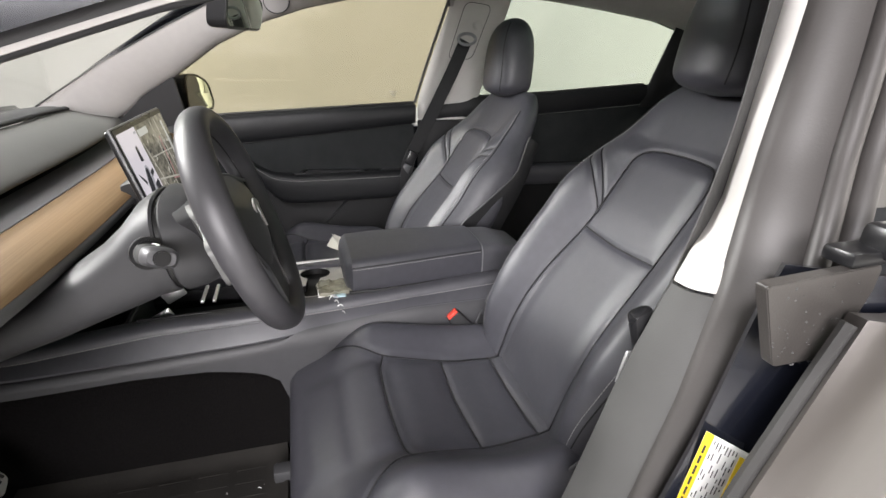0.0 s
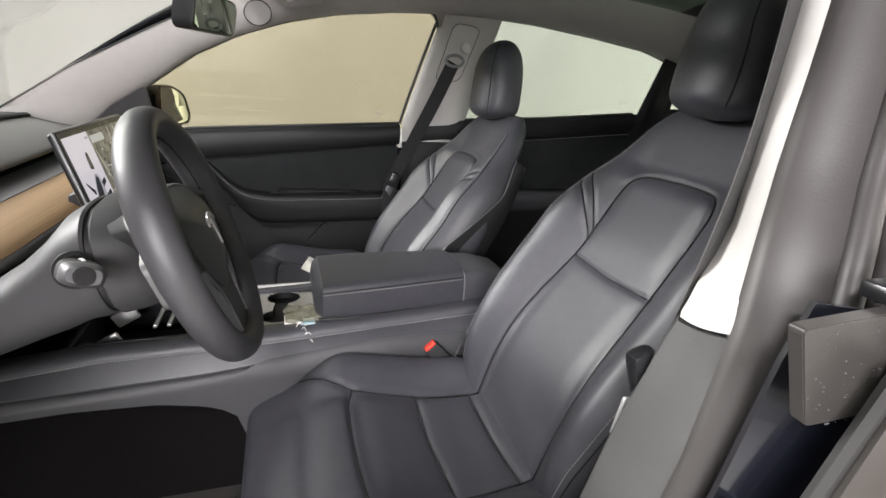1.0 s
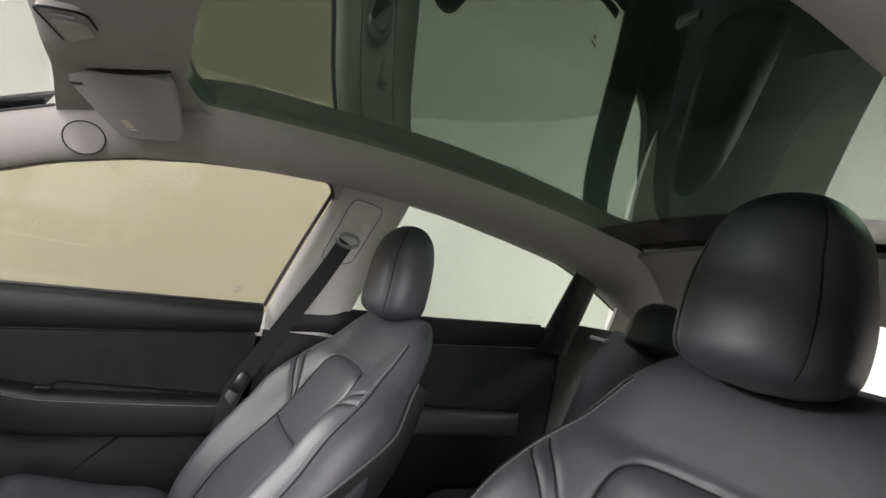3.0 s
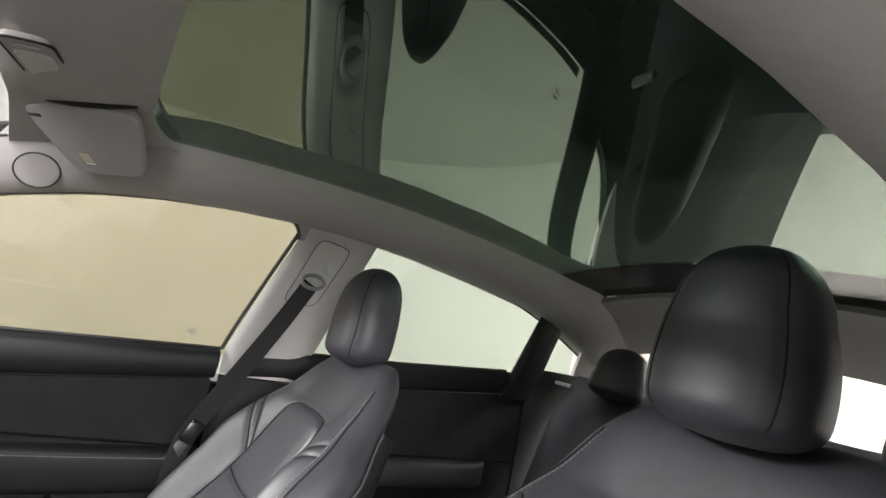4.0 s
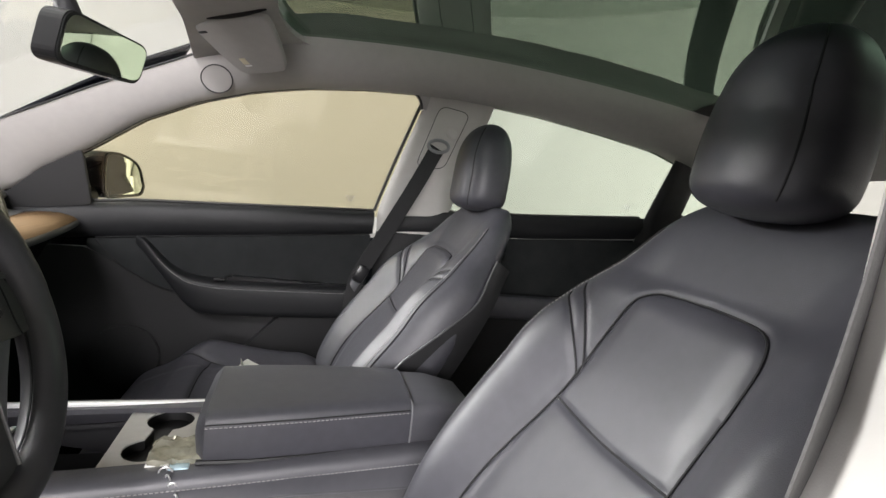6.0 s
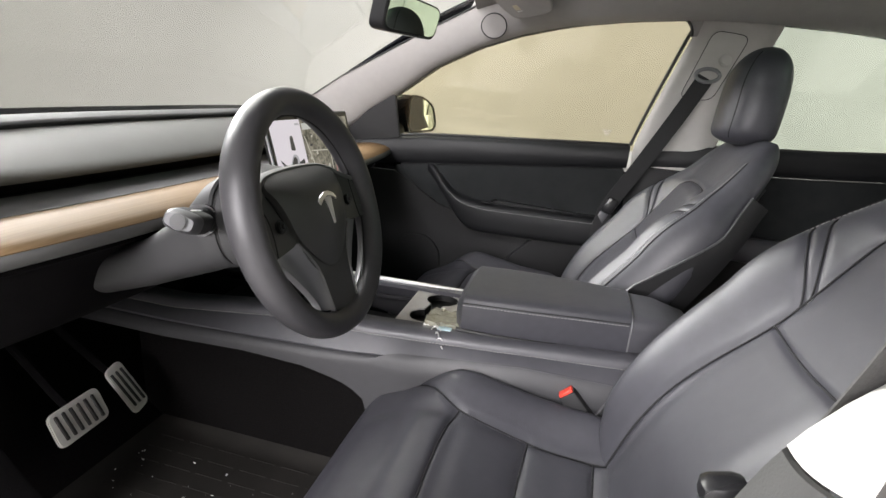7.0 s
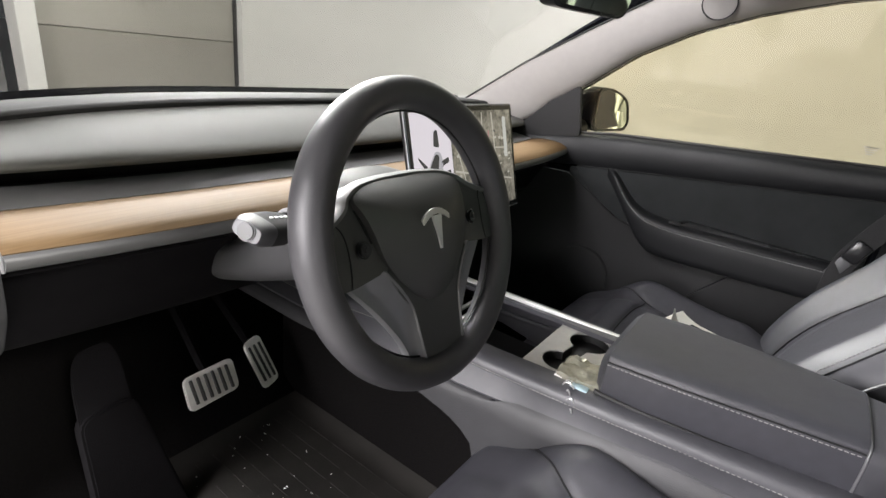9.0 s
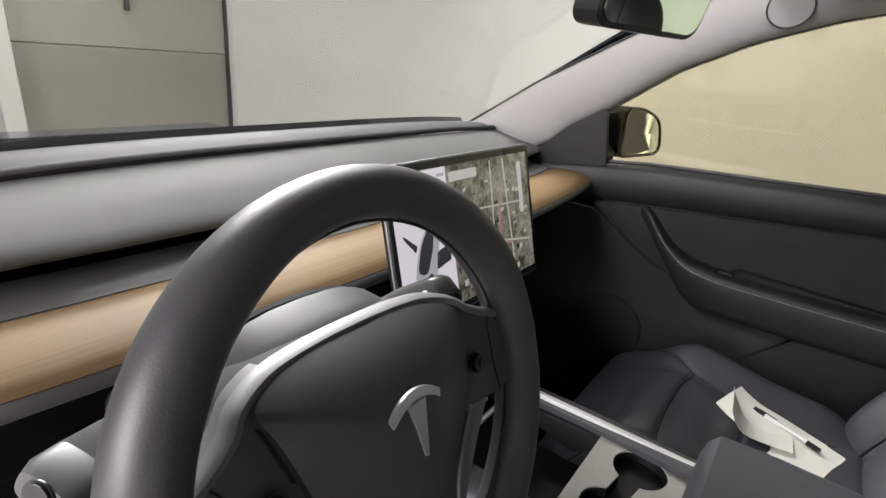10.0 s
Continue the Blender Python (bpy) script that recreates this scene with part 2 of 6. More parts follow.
SCREEN_ROSE = glow_material("lit_rose_route", (0.55, 0.28, 0.28), 0.6)
SCREEN_CAR = glow_material("lit_car_icon_dark", (0.03, 0.03, 0.035), 1.0)
SCREEN_CAR_PALE = glow_material("lit_car_icon_pale", (0.35, 0.34, 0.38), 1.0)
SCREEN_MAP = map_material()

# ---- mesh helpers ----


def make(name, verts, faces, mat, parent=None, label="", smooth=True, matrix=None):
    me = bpy.data.meshes.new(name)
    me.from_pydata([tuple(map(float, v)) for v in verts], [], faces)
    me.validate()
    bm = bmesh.new()
    bm.from_mesh(me)
    bmesh.ops.remove_doubles(bm, verts=bm.verts, dist=1e-6)
    bmesh.ops.recalc_face_normals(bm, faces=bm.faces)
    bm.to_mesh(me)
    bm.free()
    me.materials.append(mat)
    if smooth:
        me.polygons.foreach_set("use_smooth", [True] * len(me.polygons))
        me.set_sharp_from_angle(angle=radians(40))
    ob = new(name, me)
    if matrix is not None:
        ob.matrix_world = matrix
    if parent is not None:
        ob.parent = parent
    if label:
        ob["label"] = label
    return ob


def part(name, bm, mat, parent, label="", smooth=True):
    me = bpy.data.meshes.new(name)
    bmesh.ops.recalc_face_normals(bm, faces=bm.faces)
    bm.to_mesh(me)
    bm.free()
    me.materials.append(mat)
    if smooth:
        me.polygons.foreach_set("use_smooth", [True] * len(me.polygons))
        me.set_sharp_from_angle(angle=radians(40))
    ob = new(name, me)
    ob.parent = parent
    if label:
        ob["label"] = label
    return ob


def thing(name, place, label, category, group="", kind=""):
    ob = new(name)
    ob.empty_display_size = 0.05
    ob.location = place
    return tagged(ob, label, category, group, kind)


def grid(p, close_u=False, close_v=False):
    """Vertices and quads of an array of points (rows, columns, 3)."""
    p = np.asarray(p, float)
    n, m = p.shape[:2]
    faces = []
    for i in range(n if close_u else n - 1):
        for j in range(m if close_v else m - 1):
            a, b = (i + 1) % n, (j + 1) % m
            faces.append((i * m + j, i * m + b, a * m + b, a * m + j))
    return list(p.reshape(-1, 3)), faces


def slab(p, thick):
    """A sheet of points given thickness along its own normals, closed at the rim."""
    p = np.asarray(p, float)
    du, dv = np.gradient(p, axis=0), np.gradient(p, axis=1)
    nrm = np.cross(du, dv)
    nrm /= np.linalg.norm(nrm, axis=-1, keepdims=True) + 1e-12
    q = p + nrm * thick
    n, m = p.shape[:2]
    va, fa = grid(p)
    vb, fb = grid(q)
    k = n * m
    faces = fa + [tuple(k + i for i in reversed(f)) for f in fb]
    rim = [(0, j) for j in range(m)] + [(i, m - 1) for i in range(1, n)] + [(n - 1, j) for j in range(m - 2, -1, -1)] + [(i, 0) for i in range(n - 2, 0, -1)]
    ids = [i * m + j for i, j in rim]
    for a, b in zip(ids, ids[1:] + ids[:1]):
        faces.append((a, b, k + b, k + a))
    return va + vb, faces


def tube(path, r, sides=8, closed=False, flat=1.0, up=(0, 0, 1)):
    """A round or flattened cord along a path, capped."""
    path = np.asarray(path, float)
    n = len(path)
    tang = np.roll(path, -1, 0) - np.roll(path, 1, 0) if closed else np.gradient(path, axis=0)
    tang /= np.linalg.norm(tang, axis=1, keepdims=True) + 1e-12
    rings = []
    a = np.cross(tang[0], up)
    if np.linalg.norm(a) < 1e-3:
        a = np.cross(tang[0], (1, 0, 0.1))
    rr = r if hasattr(r, "__len__") else [r] * n
    for i in range(n):
        a = a - tang[i] * (a @ tang[i])
        a /= np.linalg.norm(a)
        b = np.cross(tang[i], a)
        th = np.arange(sides) * 2 * math.pi / sides
        rings.append(path[i] + rr[i] * (np.cos(th)[:, None] * a + flat * np.sin(th)[:, None] * b))
    v, f = grid(rings, close_u=closed, close_v=True)
    if not closed:
        f += [tuple(reversed(range(sides))), tuple((n - 1) * sides + k for k in range(sides))]
    return v, f


def loft(sections):
    """Closed loops joined in a row, with both ends capped."""
    s = np.asarray(sections, float)
    n, m = s.shape[:2]
    v, f = grid(s, close_v=True)
    f += [tuple(reversed(range(m))), tuple((n - 1) * m + k for k in range(m))]
    return v, f


def rounded_box(sx, sy, sz, r, seg=3, at=(0, 0, 0), turn=None):
    bm = bmesh.new()
    bmesh.ops.create_cube(bm, size=1)
    bmesh.ops.scale(bm, vec=(sx, sy, sz), verts=bm.verts)
    bmesh.ops.bevel(bm, geom=bm.edges[:], offset=min(r, 0.49 * min(sx, sy, sz)), segments=seg, profile=0.5, affect="EDGES")
    m = Matrix.Translation(at) @ (turn.to_4x4() if turn else Matrix.Identity(4))
    bmesh.ops.transform(bm, matrix=m, verts=bm.verts)
    return bm


def disc_bm(r, depth, at, axis, sides=32, bevel=0.0):
    bm = bmesh.new()
    bmesh.ops.create_cone(bm, cap_ends=True, segments=sides, radius1=r, radius2=r, depth=depth)
    if bevel:
        bmesh.ops.bevel(bm, geom=[e for e in bm.edges if abs(e.verts[0].co.z - e.verts[1].co.z) < 1e-6], offset=bevel, segments=2, affect="EDGES")
    m = Matrix.Translation(at) @ Vector(axis).to_track_quat("Z", "Y").to_matrix().to_4x4()
    bmesh.ops.transform(bm, matrix=m, verts=bm.verts)
    return bm


def prism(outline, frame_of, depth, bevel=0.0):
    """A flat outline (a, b) extruded by depth; frame_of maps (a, b, c) to a place."""
    bm = bmesh.new()
    vs = [bm.verts.new(frame_of(a, b, 0.0)) for a, b in outline]
    f = bm.faces.new(vs)
    ret = bmesh.ops.extrude_face_region(bm, geom=[f])
    d = Vector(frame_of(0, 0, depth)) - Vector(frame_of(0, 0, 0))
    bmesh.ops.translate(bm, vec=d, verts=[g for g in ret["geom"] if isinstance(g, bmesh.types.BMVert)])
    if bevel:
        bmesh.ops.bevel(bm, geom=bm.edges[:], offset=bevel, segments=2, affect="EDGES", clamp_overlap=True)
    return bm


def rounded_outline(pts, r, n=5):
    """A polygon with its corners rounded."""
    out = []
    pts = [np.array(p, float) for p in pts]
    for k, p in enumerate(pts):
        a, b = pts[k - 1], pts[(k + 1) % len(pts)]
        da, db = a - p, b - p
        la, lb = np.linalg.norm(da), np.linalg.norm(db)
        q = min(r, 0.45 * la, 0.45 * lb)
        s, e = p + da / la * q, p + db / lb * q
        for t in np.linspace(0, 1, n):
            out.append(tuple((1 - t) ** 2 * s + 2 * t * (1 - t) * p + t * t * e))
    return out


def smooth_step(x, a, b):
    t = np.clip((np.asarray(x, float) - a) / (b - a), 0, 1)
    return t * t * (3 - 2 * t)


def curve_through(pts, n):
    """A smooth curve through points (Catmull-Rom)."""
    p = np.asarray(pts, float)
    p = np.vstack([2 * p[0] - p[1], p, 2 * p[-1] - p[-2]])
    out = []
    k = len(p) - 3
    for t in np.linspace(0, k - 1e-9, n):
        i = int(t)
        u = t - i
        a, b, c, d = p[i : i + 4]
        out.append(0.5 * (2 * b + (c - a) * u + (2 * a - 5 * b + 4 * c - d) * u * u + (3 * b - a - 3 * c + d) * u**3))
    return np.array(out)


def stitches(path, step=0.0065, dash=0.0042, r=0.0008):
    """A row of thread dashes along a path, as one mesh."""
    path = np.asarray(path, float)
    seg = np.linalg.norm(np.diff(path, axis=0), axis=1)
    s = np.concatenate([[0], np.cumsum(seg)])
    at = lambda q: np.array([np.interp(q, s, path[:, k]) for k in range(3)])
    verts, faces = [], []
    for q in np.arange(0, s[-1] - dash, step):
        v, f = tube([at(q), at(q + dash)], r, 4)
        k = len(verts)
        verts += v
        faces += [tuple(i + k for i in face) for face in f]
    return verts, faces


# ---- the car's shape ----
MID = -0.02  # the car's middle plane


def side_y(x, z, sign=1):
    """Inner face of the cabin's flank."""
    off = 0.72 - 0.26 * max(0.0, z - 1.07) - 0.055 * max(0.0, x) - 0.05 * max(0.0, -x - 0.75)
    return MID + sign * off


def roof_z(x, y):
    q = y - MID
    return 1.545 - 0.2 * q * q - (0.12 if x < 0.2 else 0.108) * (x - 0.2) ** 2


WIN_TOP = np.array([(-1.06, 0.985), (-0.96, 1.03), (-0.904, 1.06), (-0.859, 1.103), (-0.762, 1.161), (-0.629, 1.254), (-0.495, 1.318), (-0.358, 1.363), (-0.215, 1.394),
                    (-0.065, 1.414), (0.069, 1.423), (0.2, 1.425), (0.312, 1.421), (0.461, 1.412), (0.671, 1.389), (0.886, 1.359),
                    (1.0, 1.325), (1.131, 1.275), (1.25, 1.225), (1.4, 1.15)])
RAIL_IN = np.array([(-1.14, 0.656, 1.064), (-1.06, 0.652, 1.115), (-0.93, 0.645, 1.198), (-0.736, 0.628, 1.301), (-0.61, 0.612, 1.363), (-0.5, 0.598, 1.415), (-0.42, 0.565, 1.44),
                    (-0.34, 0.515, 1.46), (-0.26, 0.49, 1.474), (-0.124, 0.49, 1.484), (0.0, 0.489, 1.493), (0.2, 0.486, 1.498), (0.466, 0.48, 1.492),
                    (0.678, 0.47, 1.48), (0.914, 0.455, 1.455), (1.02, 0.44, 1.443), (1.15, 0.45, 1.41), (1.4, 0.48, 1.30)])


def win_top(x):
    return float(np.interp(x, WIN_TOP[:, 0], WIN_TOP[:, 1]))


def win_bottom(x):
    return float(np.interp(x, [-0.95, -0.65, 0.0, 0.232, 0.51, 0.892, 1.2], [1.0, 1.035, 1.068, 1.088, 1.103, 1.134, 1.16]))


def win_top_driver(x):
    """The driver's door opening, lower by its flange."""
    return win_top(x) - float(np.interp(x, [-0.95, -0.787, -0.65, -0.478, -0.3, 0.1, 0.3], [0.0, -0.012, 0.015, 0.038, 0.045, 0.03, 0.0]))

# ---- the photo bay round the car ----


def wall_box(name, lo, hi, mat, label, kind="structure", category="wall"):
    lo, hi = np.array(lo), np.array(hi)
    bm = rounded_box(*(hi - lo), 0.004, 1, at=tuple((lo + hi) / 2))
    me = bpy.data.meshes.new(name)
    bm.to_mesh(me)
    bm.free()
    me.materials.append(mat)
    return tagged(new(name, me), label, category, kind=kind)


wall_box("ground", (-60, -60, -0.2), (60, 60, 0.0), FLOOR_PAINT, "grey painted concrete floor of the photo bay", category="floor")
wall_box("wall_rear", (4.75, -4.65, 0.0), (4.9, 2.99, 3.4), WALL_BRIGHT, "smooth off-white wall behind the parked car")
# unseen wall kept grey so less light bounces on the passenger door
wall_box("wall_driver_side", (-3.9, -4.8, 0.0), (4.9, -4.66, 3.4), WALL_GREY, "unseen grey wall on the driver's side, dimming bounced light")
rows = []
for z in (0.0, 3.4):
    rows.append([(-3.8, 1.575, z)] + [(-2.4 - 1.4 * math.cos(a), 1.6 + 1.4 * math.sin(a), z) for a in np.linspace(0, math.pi / 2, 40)] + [(x, 3.0, z) for x in (-1.5, 0.0, 2.0, 4.9)])
cove_v, cove_f = slab(rows, 0.15)
if np.array(cove_v)[len(cove_v) // 2:, 0].min() > -3.9:
    cove_v, cove_f = slab(rows, -0.15)
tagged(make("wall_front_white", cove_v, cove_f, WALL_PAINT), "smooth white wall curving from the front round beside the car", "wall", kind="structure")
wall_box("wall_front_grey", (-4.05, 0.33, 1.112), (-3.9, 1.565, 3.4), WALL_GREY, "grey upper front wall panel beside the white panel")
wall_box("wall_front_grey_lower", (-4.05, 0.33, 0.0), (-3.903, 1.565, 1.110), WALL_GREY_LOW, "darker grey lower front wall panel")
wall_box("wall_front_joint", (-3.97, 1.5655, 0.0), (-3.86, 1.5695, 3.4), VENT, "dark joint between the front wall panels", category="joint")
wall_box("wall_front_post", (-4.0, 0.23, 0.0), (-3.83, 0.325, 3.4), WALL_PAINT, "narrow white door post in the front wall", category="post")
wall_box("wall_front_opening", (-4.3, -4.65, 0.0), (-4.15, 0.22, 3.4), WALL_DARK, "dark grey roller door beside the white post")
wall_box("wall_hook_plate", (-3.898, 0.925, 1.325), (-3.87, 0.950, 1.56), VENT, "small dark fitting on the grey wall panel", category="fitting")
wall_box("ceiling", (-4.3, -4.8, 3.4), (4.9, 3.15, 3.5), WALL_DARK, "dark ceiling of the photo bay", category="ceiling")

# ---- roof, rails and pillars ----


def rail_width(x):
    return float(np.interp(x, RAIL_IN[:, 0], RAIL_IN[:, 1]))


rows = []
for x in np.linspace(-0.31, 0.86, 30):
    h = rail_width(x) + 0.035 + (0 if x > -0.26 else 0.0)
    rows.append([(x, MID + q, roof_z(x, MID + q) + 0.012) for q in np.linspace(-h, h, 25)])
v, f = slab(rows, 0.006)
tagged(make("window_roof", v, f, ROOF_GLASS), "dark green tinted panoramic roof glass", "roof glass", kind="structure")
rows = []
for x in np.linspace(0.862, 1.08, 8):
    h = rail_width(x) + 0.035
    rows.append([(x, MID + q, roof_z(x, MID + q) + 0.012) for q in np.linspace(-h, h, 25)])
v, f = slab(rows, 0.006)
tagged(make("window_roof_border", v, f, FRIT), "glossy black rear border of the roof glass", "roof glass", kind="structure")

# headliner at the front, under the top of the windscreen
rows = []
for s in np.linspace(0, 1, 14):
    row = []
    for q in np.linspace(-1, 1, 41):
        xf, xr = -0.50 + 0.035 * (1 - q * q), -0.297 + 0.085 * abs(q) ** 5
        x = xf + (xr - xf) * s
        h = rail_width(x) + 0.012
        bulge = 0.026 * math.sin(math.pi * min(1, s)) ** 0.7 * (1 - float(smooth_step(abs(q), 0.42, 0.62)))
        row.append((x, MID + q * h, roof_z(x, MID + q * h) - 0.004 - bulge + 0.014 * abs(q) ** 12))
    rows.append(row)
v, f = slab(rows, -0.012)
tagged(make("ceiling_headliner_front", v, f, FABRIC), "pale grey fabric headliner above the windscreen", "headliner", kind="structure")

# rear header, from the roof glass down to the tailgate glass
rows = []
for s in np.linspace(0, 1, 12):
    x = 1.05 + 0.25 * s
    row = []
    for q in np.linspace(-1, 1, 31):
        h = 0.62
        row.append((x, MID + q * h, roof_z(1.05, MID + q * h) + 0.010 - 0.135 * s**1.3 - 0.02 * abs(q) ** 4))
    rows.append(row)
v, f = slab(rows, -0.015)
tagged(make("ceiling_headliner_rear", v, f, FABRIC), "pale grey fabric rear roof header", "headliner", kind="structure")


def rail(name, sign, label):
    rows = []
    for x in np.concatenate([np.linspace(-1.13 if sign > 0 else -1.06, -0.2, 60), np.linspace(-0.18, 1.4, 70)]):
        zl = win_top(x) if sign > 0 else win_top_driver(x)
        a = np.array((x, side_y(x, zl, sign), zl))
        b = np.array((x, MID + sign * np.interp(x, RAIL_IN[:, 0], RAIL_IN[:, 1]), np.interp(x, RAIL_IN[:, 0], RAIL_IN[:, 2])))
        inward = np.array((0, -sign * 0.6, -0.8))
        fat = 0.012 + 0.008 * smooth_step(x, -1.06, -0.6) + 0.022 * smooth_step(x, -0.45, -0.1)
        row = [a + np.array((0, sign * 0.03, 0.0))]
        for s in np.linspace(0, 1, 11):
            row.append(a + (b - a) * s + inward * fat * (math.sin(math.pi * s) ** 0.7 if 0 < s < 1 else 0))
        row.append(b + np.array((0, 0.0, 0.006 if sign > 0 and x < -0.5 else 0.03)))
        rows.append(row)
    v, f = slab(rows, sign * 0.004)
    return tagged(make(name, v, f, FABRIC), label, "roof rail", kind="structure")


rail("trim_rail_passenger", 1, "pale grey fabric roof rail and windscreen pillar")
rail("trim_rail_driver", -1, "pale grey fabric roof rail over the open door")

# black printed border of the windscreen beside the pillar
rows = []
for x in np.linspace(-1.13, -0.5, 44):
    y, z = MID + np.interp(x, RAIL_IN[:, 0], RAIL_IN[:, 1]), np.interp(x, RAIL_IN[:, 0], RAIL_IN[:, 2])
    rows.append([(x, y - q, z + 0.006 + 0.1 * q) for q in (-0.006, 0.0, 0.006, 0.011)])
v, f = slab(rows, 0.003)
tagged(make("trim_windscreen_border", v, f, PLASTIC), "black border of the windscreen beside the pillar", "trim", kind="structure")


def body_rail(name, sign):
    """Painted outer skin over the rail."""
    rows = []
    for x in np.linspace(-1.06, 1.45, 70):
        zl = win_top(np.clip(x, -1.06, 1.4)) if sign > 0 else win_top_driver(np.clip(x, -1.06, 1.4)) + 0.01
        a = np.array((x, side_y(x, zl, sign) + sign * 0.045, zl - 0.004))
        b = np.array((x, MID + sign * (np.interp(x, RAIL_IN[:, 0], RAIL_IN[:, 1]) + 0.02), np.interp(x, RAIL_IN[:, 0], RAIL_IN[:, 2]) + 0.004 + 0.031 * smooth_step(x, -1.06, -0.6)))
        out = np.array((0, sign * 0.7, 0.7))
        rows.append([a + (b - a) * s + out * 0.05 * math.sin(math.pi * s) for s in np.linspace(0, 1, 7)])
    v, f = slab(rows, -sign * 0.006)
    return tagged(make(name, v, f, PAINT), "midnight blue painted outer roof rail", "car body", kind="structure")


body_rail("trim_body_rail_passenger", 1)
body_rail("trim_body_rail_driver", -1)
# seal along the driver's door opening
path = [(x, side_y(x, win_top_driver(x), -1) - 0.018, win_top_driver(x) + 0.006) for x in np.linspace(-1.05, 0.2, 40)]
v, f = tube(path, 0.013, 10)
tagged(make("trim_door_seal", v, f, PLASTIC_GREY), "grey rubber seal along the open door frame", "seal", kind="structure")


# ---- windows ----
def pane(name, corners_low, corners_high, zlow, zhigh, off, mat, label, n=24, m=10, sign=1):
    rows = []
    for t in np.linspace(0, 1, n):
        xb = corners_low[0] + (corners_low[1] - corners_low[0]) * t
        xt = corners_high[0] + (corners_high[1] - corners_high[0]) * t
        zb, zt = zlow(xb) - 0.02, zhigh(xt) + 0.01
        row = []
        for s in np.linspace(0, 1, m):
            x, z = xb + (xt - xb) * s, zb + (zt - zb) * s
            row.append((x, side_y(x, z, sign) + sign * off, z))
        rows.append(row)
    v, f = slab(rows, 0.004)
    ob = tagged(make(name, v, f, mat), label, "window", kind="structure")
    ob.visible_shadow = False
    return ob


pane("window_1", (-0.80, 0.02), (-0.79, 0.12), win_bottom, win_top, 0.03, GLASS_FRONT, "amber tinted glass of the front passenger door")
pane("window_2", (0.21, 0.97), (0.29, 1.0), win_bottom, win_top, 0.03, GLASS_REAR, "green tinted glass of the rear passenger door")
pane("window_3", (1.02, 1.19), (1.04, 1.17), lambda x: 1.16, lambda x: float(np.interp(x, [1.04, 1.17], [1.31, 1.24])), 0.02, GLASS_REAR, "small rear quarter window", 8, 6)

# windscreen
rows = []
for s in np.linspace(0, 1, 16):
    row = []
    for q in np.linspace(-1, 1, 31):
        xb, zb, hb = -1.13 + 0.07 * q * q, 1.075 + 0.02 * q * q, 0.665
        xt, zt, ht = -0.47 - 0.03 * q * q, 1.478 - 0.055 * q * q, 0.60
        bow = 0.02 * math.sin(math.pi * s)
        row.append((xb + (xt - xb) * s - bow, MID + q * (hb + (ht - hb) * s), zb + (zt - zb) * s + bow))
    rows.append(row)
v, f = slab(rows, 0.004)
ws = tagged(make("window_4", v, f, GLASS_WS), "clear sloping windscreen glass", "windscreen", kind="structure")
ws.visible_shadow = False

# tailgate glass
rows = []
for s in np.linspace(0, 1, 8):
    rows.append([(1.30 + 0.72 * s, MID + q * (0.56 - 0.02 * s), 1.345 - 0.09 * abs(q) ** 3 - 0.475 * s + 0.05 * math.sin(math.pi * s)) for q in np.linspace(-1, 1, 15)])
v, f = slab(rows, 0.004)
tg = tagged(make("window_5", v, f, GLASS_WS), "bright sloping tailgate glass", "rear window", kind="structure")
tg.visible_shadow = False

# ---- passenger flank ----


def flank(name, xs, zlo, zhi, off, mat, parent=None, label="", thick=0.02, m=10, round_top=0.0, sign=1):
    """A sheet that follows the flank. off: how far it stands into the cabin."""
    rows = []
    for x in xs:
        a, b = zlo(x), zhi(x)
        row = []
        for s in np.linspace(0, 1, m):
            z = a + (b - a) * s
            inn = off(x, s) if callable(off) else off
            row.append((x, side_y(x, z, sign) - sign * inn, z))
        rows.append(row)
    v, f = slab(rows, thick)
    # the sheet thickens outwards
    vv = np.array(v)
    k = len(vv) // 2
    if (vv[k:, 1] - vv[:k, 1]).mean() * sign < 0:
        v, f = slab(rows, -thick)
    return make(name, v, f, mat, parent, label)


seam_z = lambda x: float(np.interp(x, [-0.95, -0.738, -0.562, -0.34, -0.049, 0.05], [0.905, 0.928, 0.945, 0.965, 0.992, 1.0]))

door = thing("front_passenger_door", (0, 0, 0), "black soft-touch car door with suede insert and armrest", "car door")
xs = np.linspace(-0.93, 0.0, 48)
cap = flank("door_cap", xs, lambda x: seam_z(x) + 0.002, win_bottom, lambda x, s: 0.004 + 0.014 * math.sin(math.pi * min(1, s * 1.0)) ** 0.6 - 0.018 * smooth_step(s, 0.9, 1), DOOR_TOP, door, "black soft upper cap", m=14)
flank("suede_insert", np.linspace(-0.76, -0.005, 40), lambda x: float(np.interp(x, [-0.76, -0.67, -0.585, -0.52, 0], [0.9, 0.848, 0.80, 0.775, 0.78])), lambda x: seam_z(x) - 0.003, lambda x, s: 0.002 + 0.006 * math.sin(math.pi * s), SUEDE, door, "charcoal suede insert", m=12)
flank("lower_panel", np.linspace(-0.95, 0.0, 48), lambda x: 0.36, lambda x: float(np.interp(x, [-0.95, -0.76, -0.67, -0.585, -0.5, 0], [0.90, 0.9, 0.846, 0.797, 0.77, 0.775])), lambda x, s: 0.004 + 0.015 * (1 - s), PLASTIC, door, "black grained lower panel", m=14)
tip = [(x, side_y(x, seam_z(x)) - 0.004, seam_z(x)) for x in np.linspace(-0.74, -0.01, 50)]
v, f = tube(tip, 0.0025, 6)
make("seam", v, f, SEAM, door)
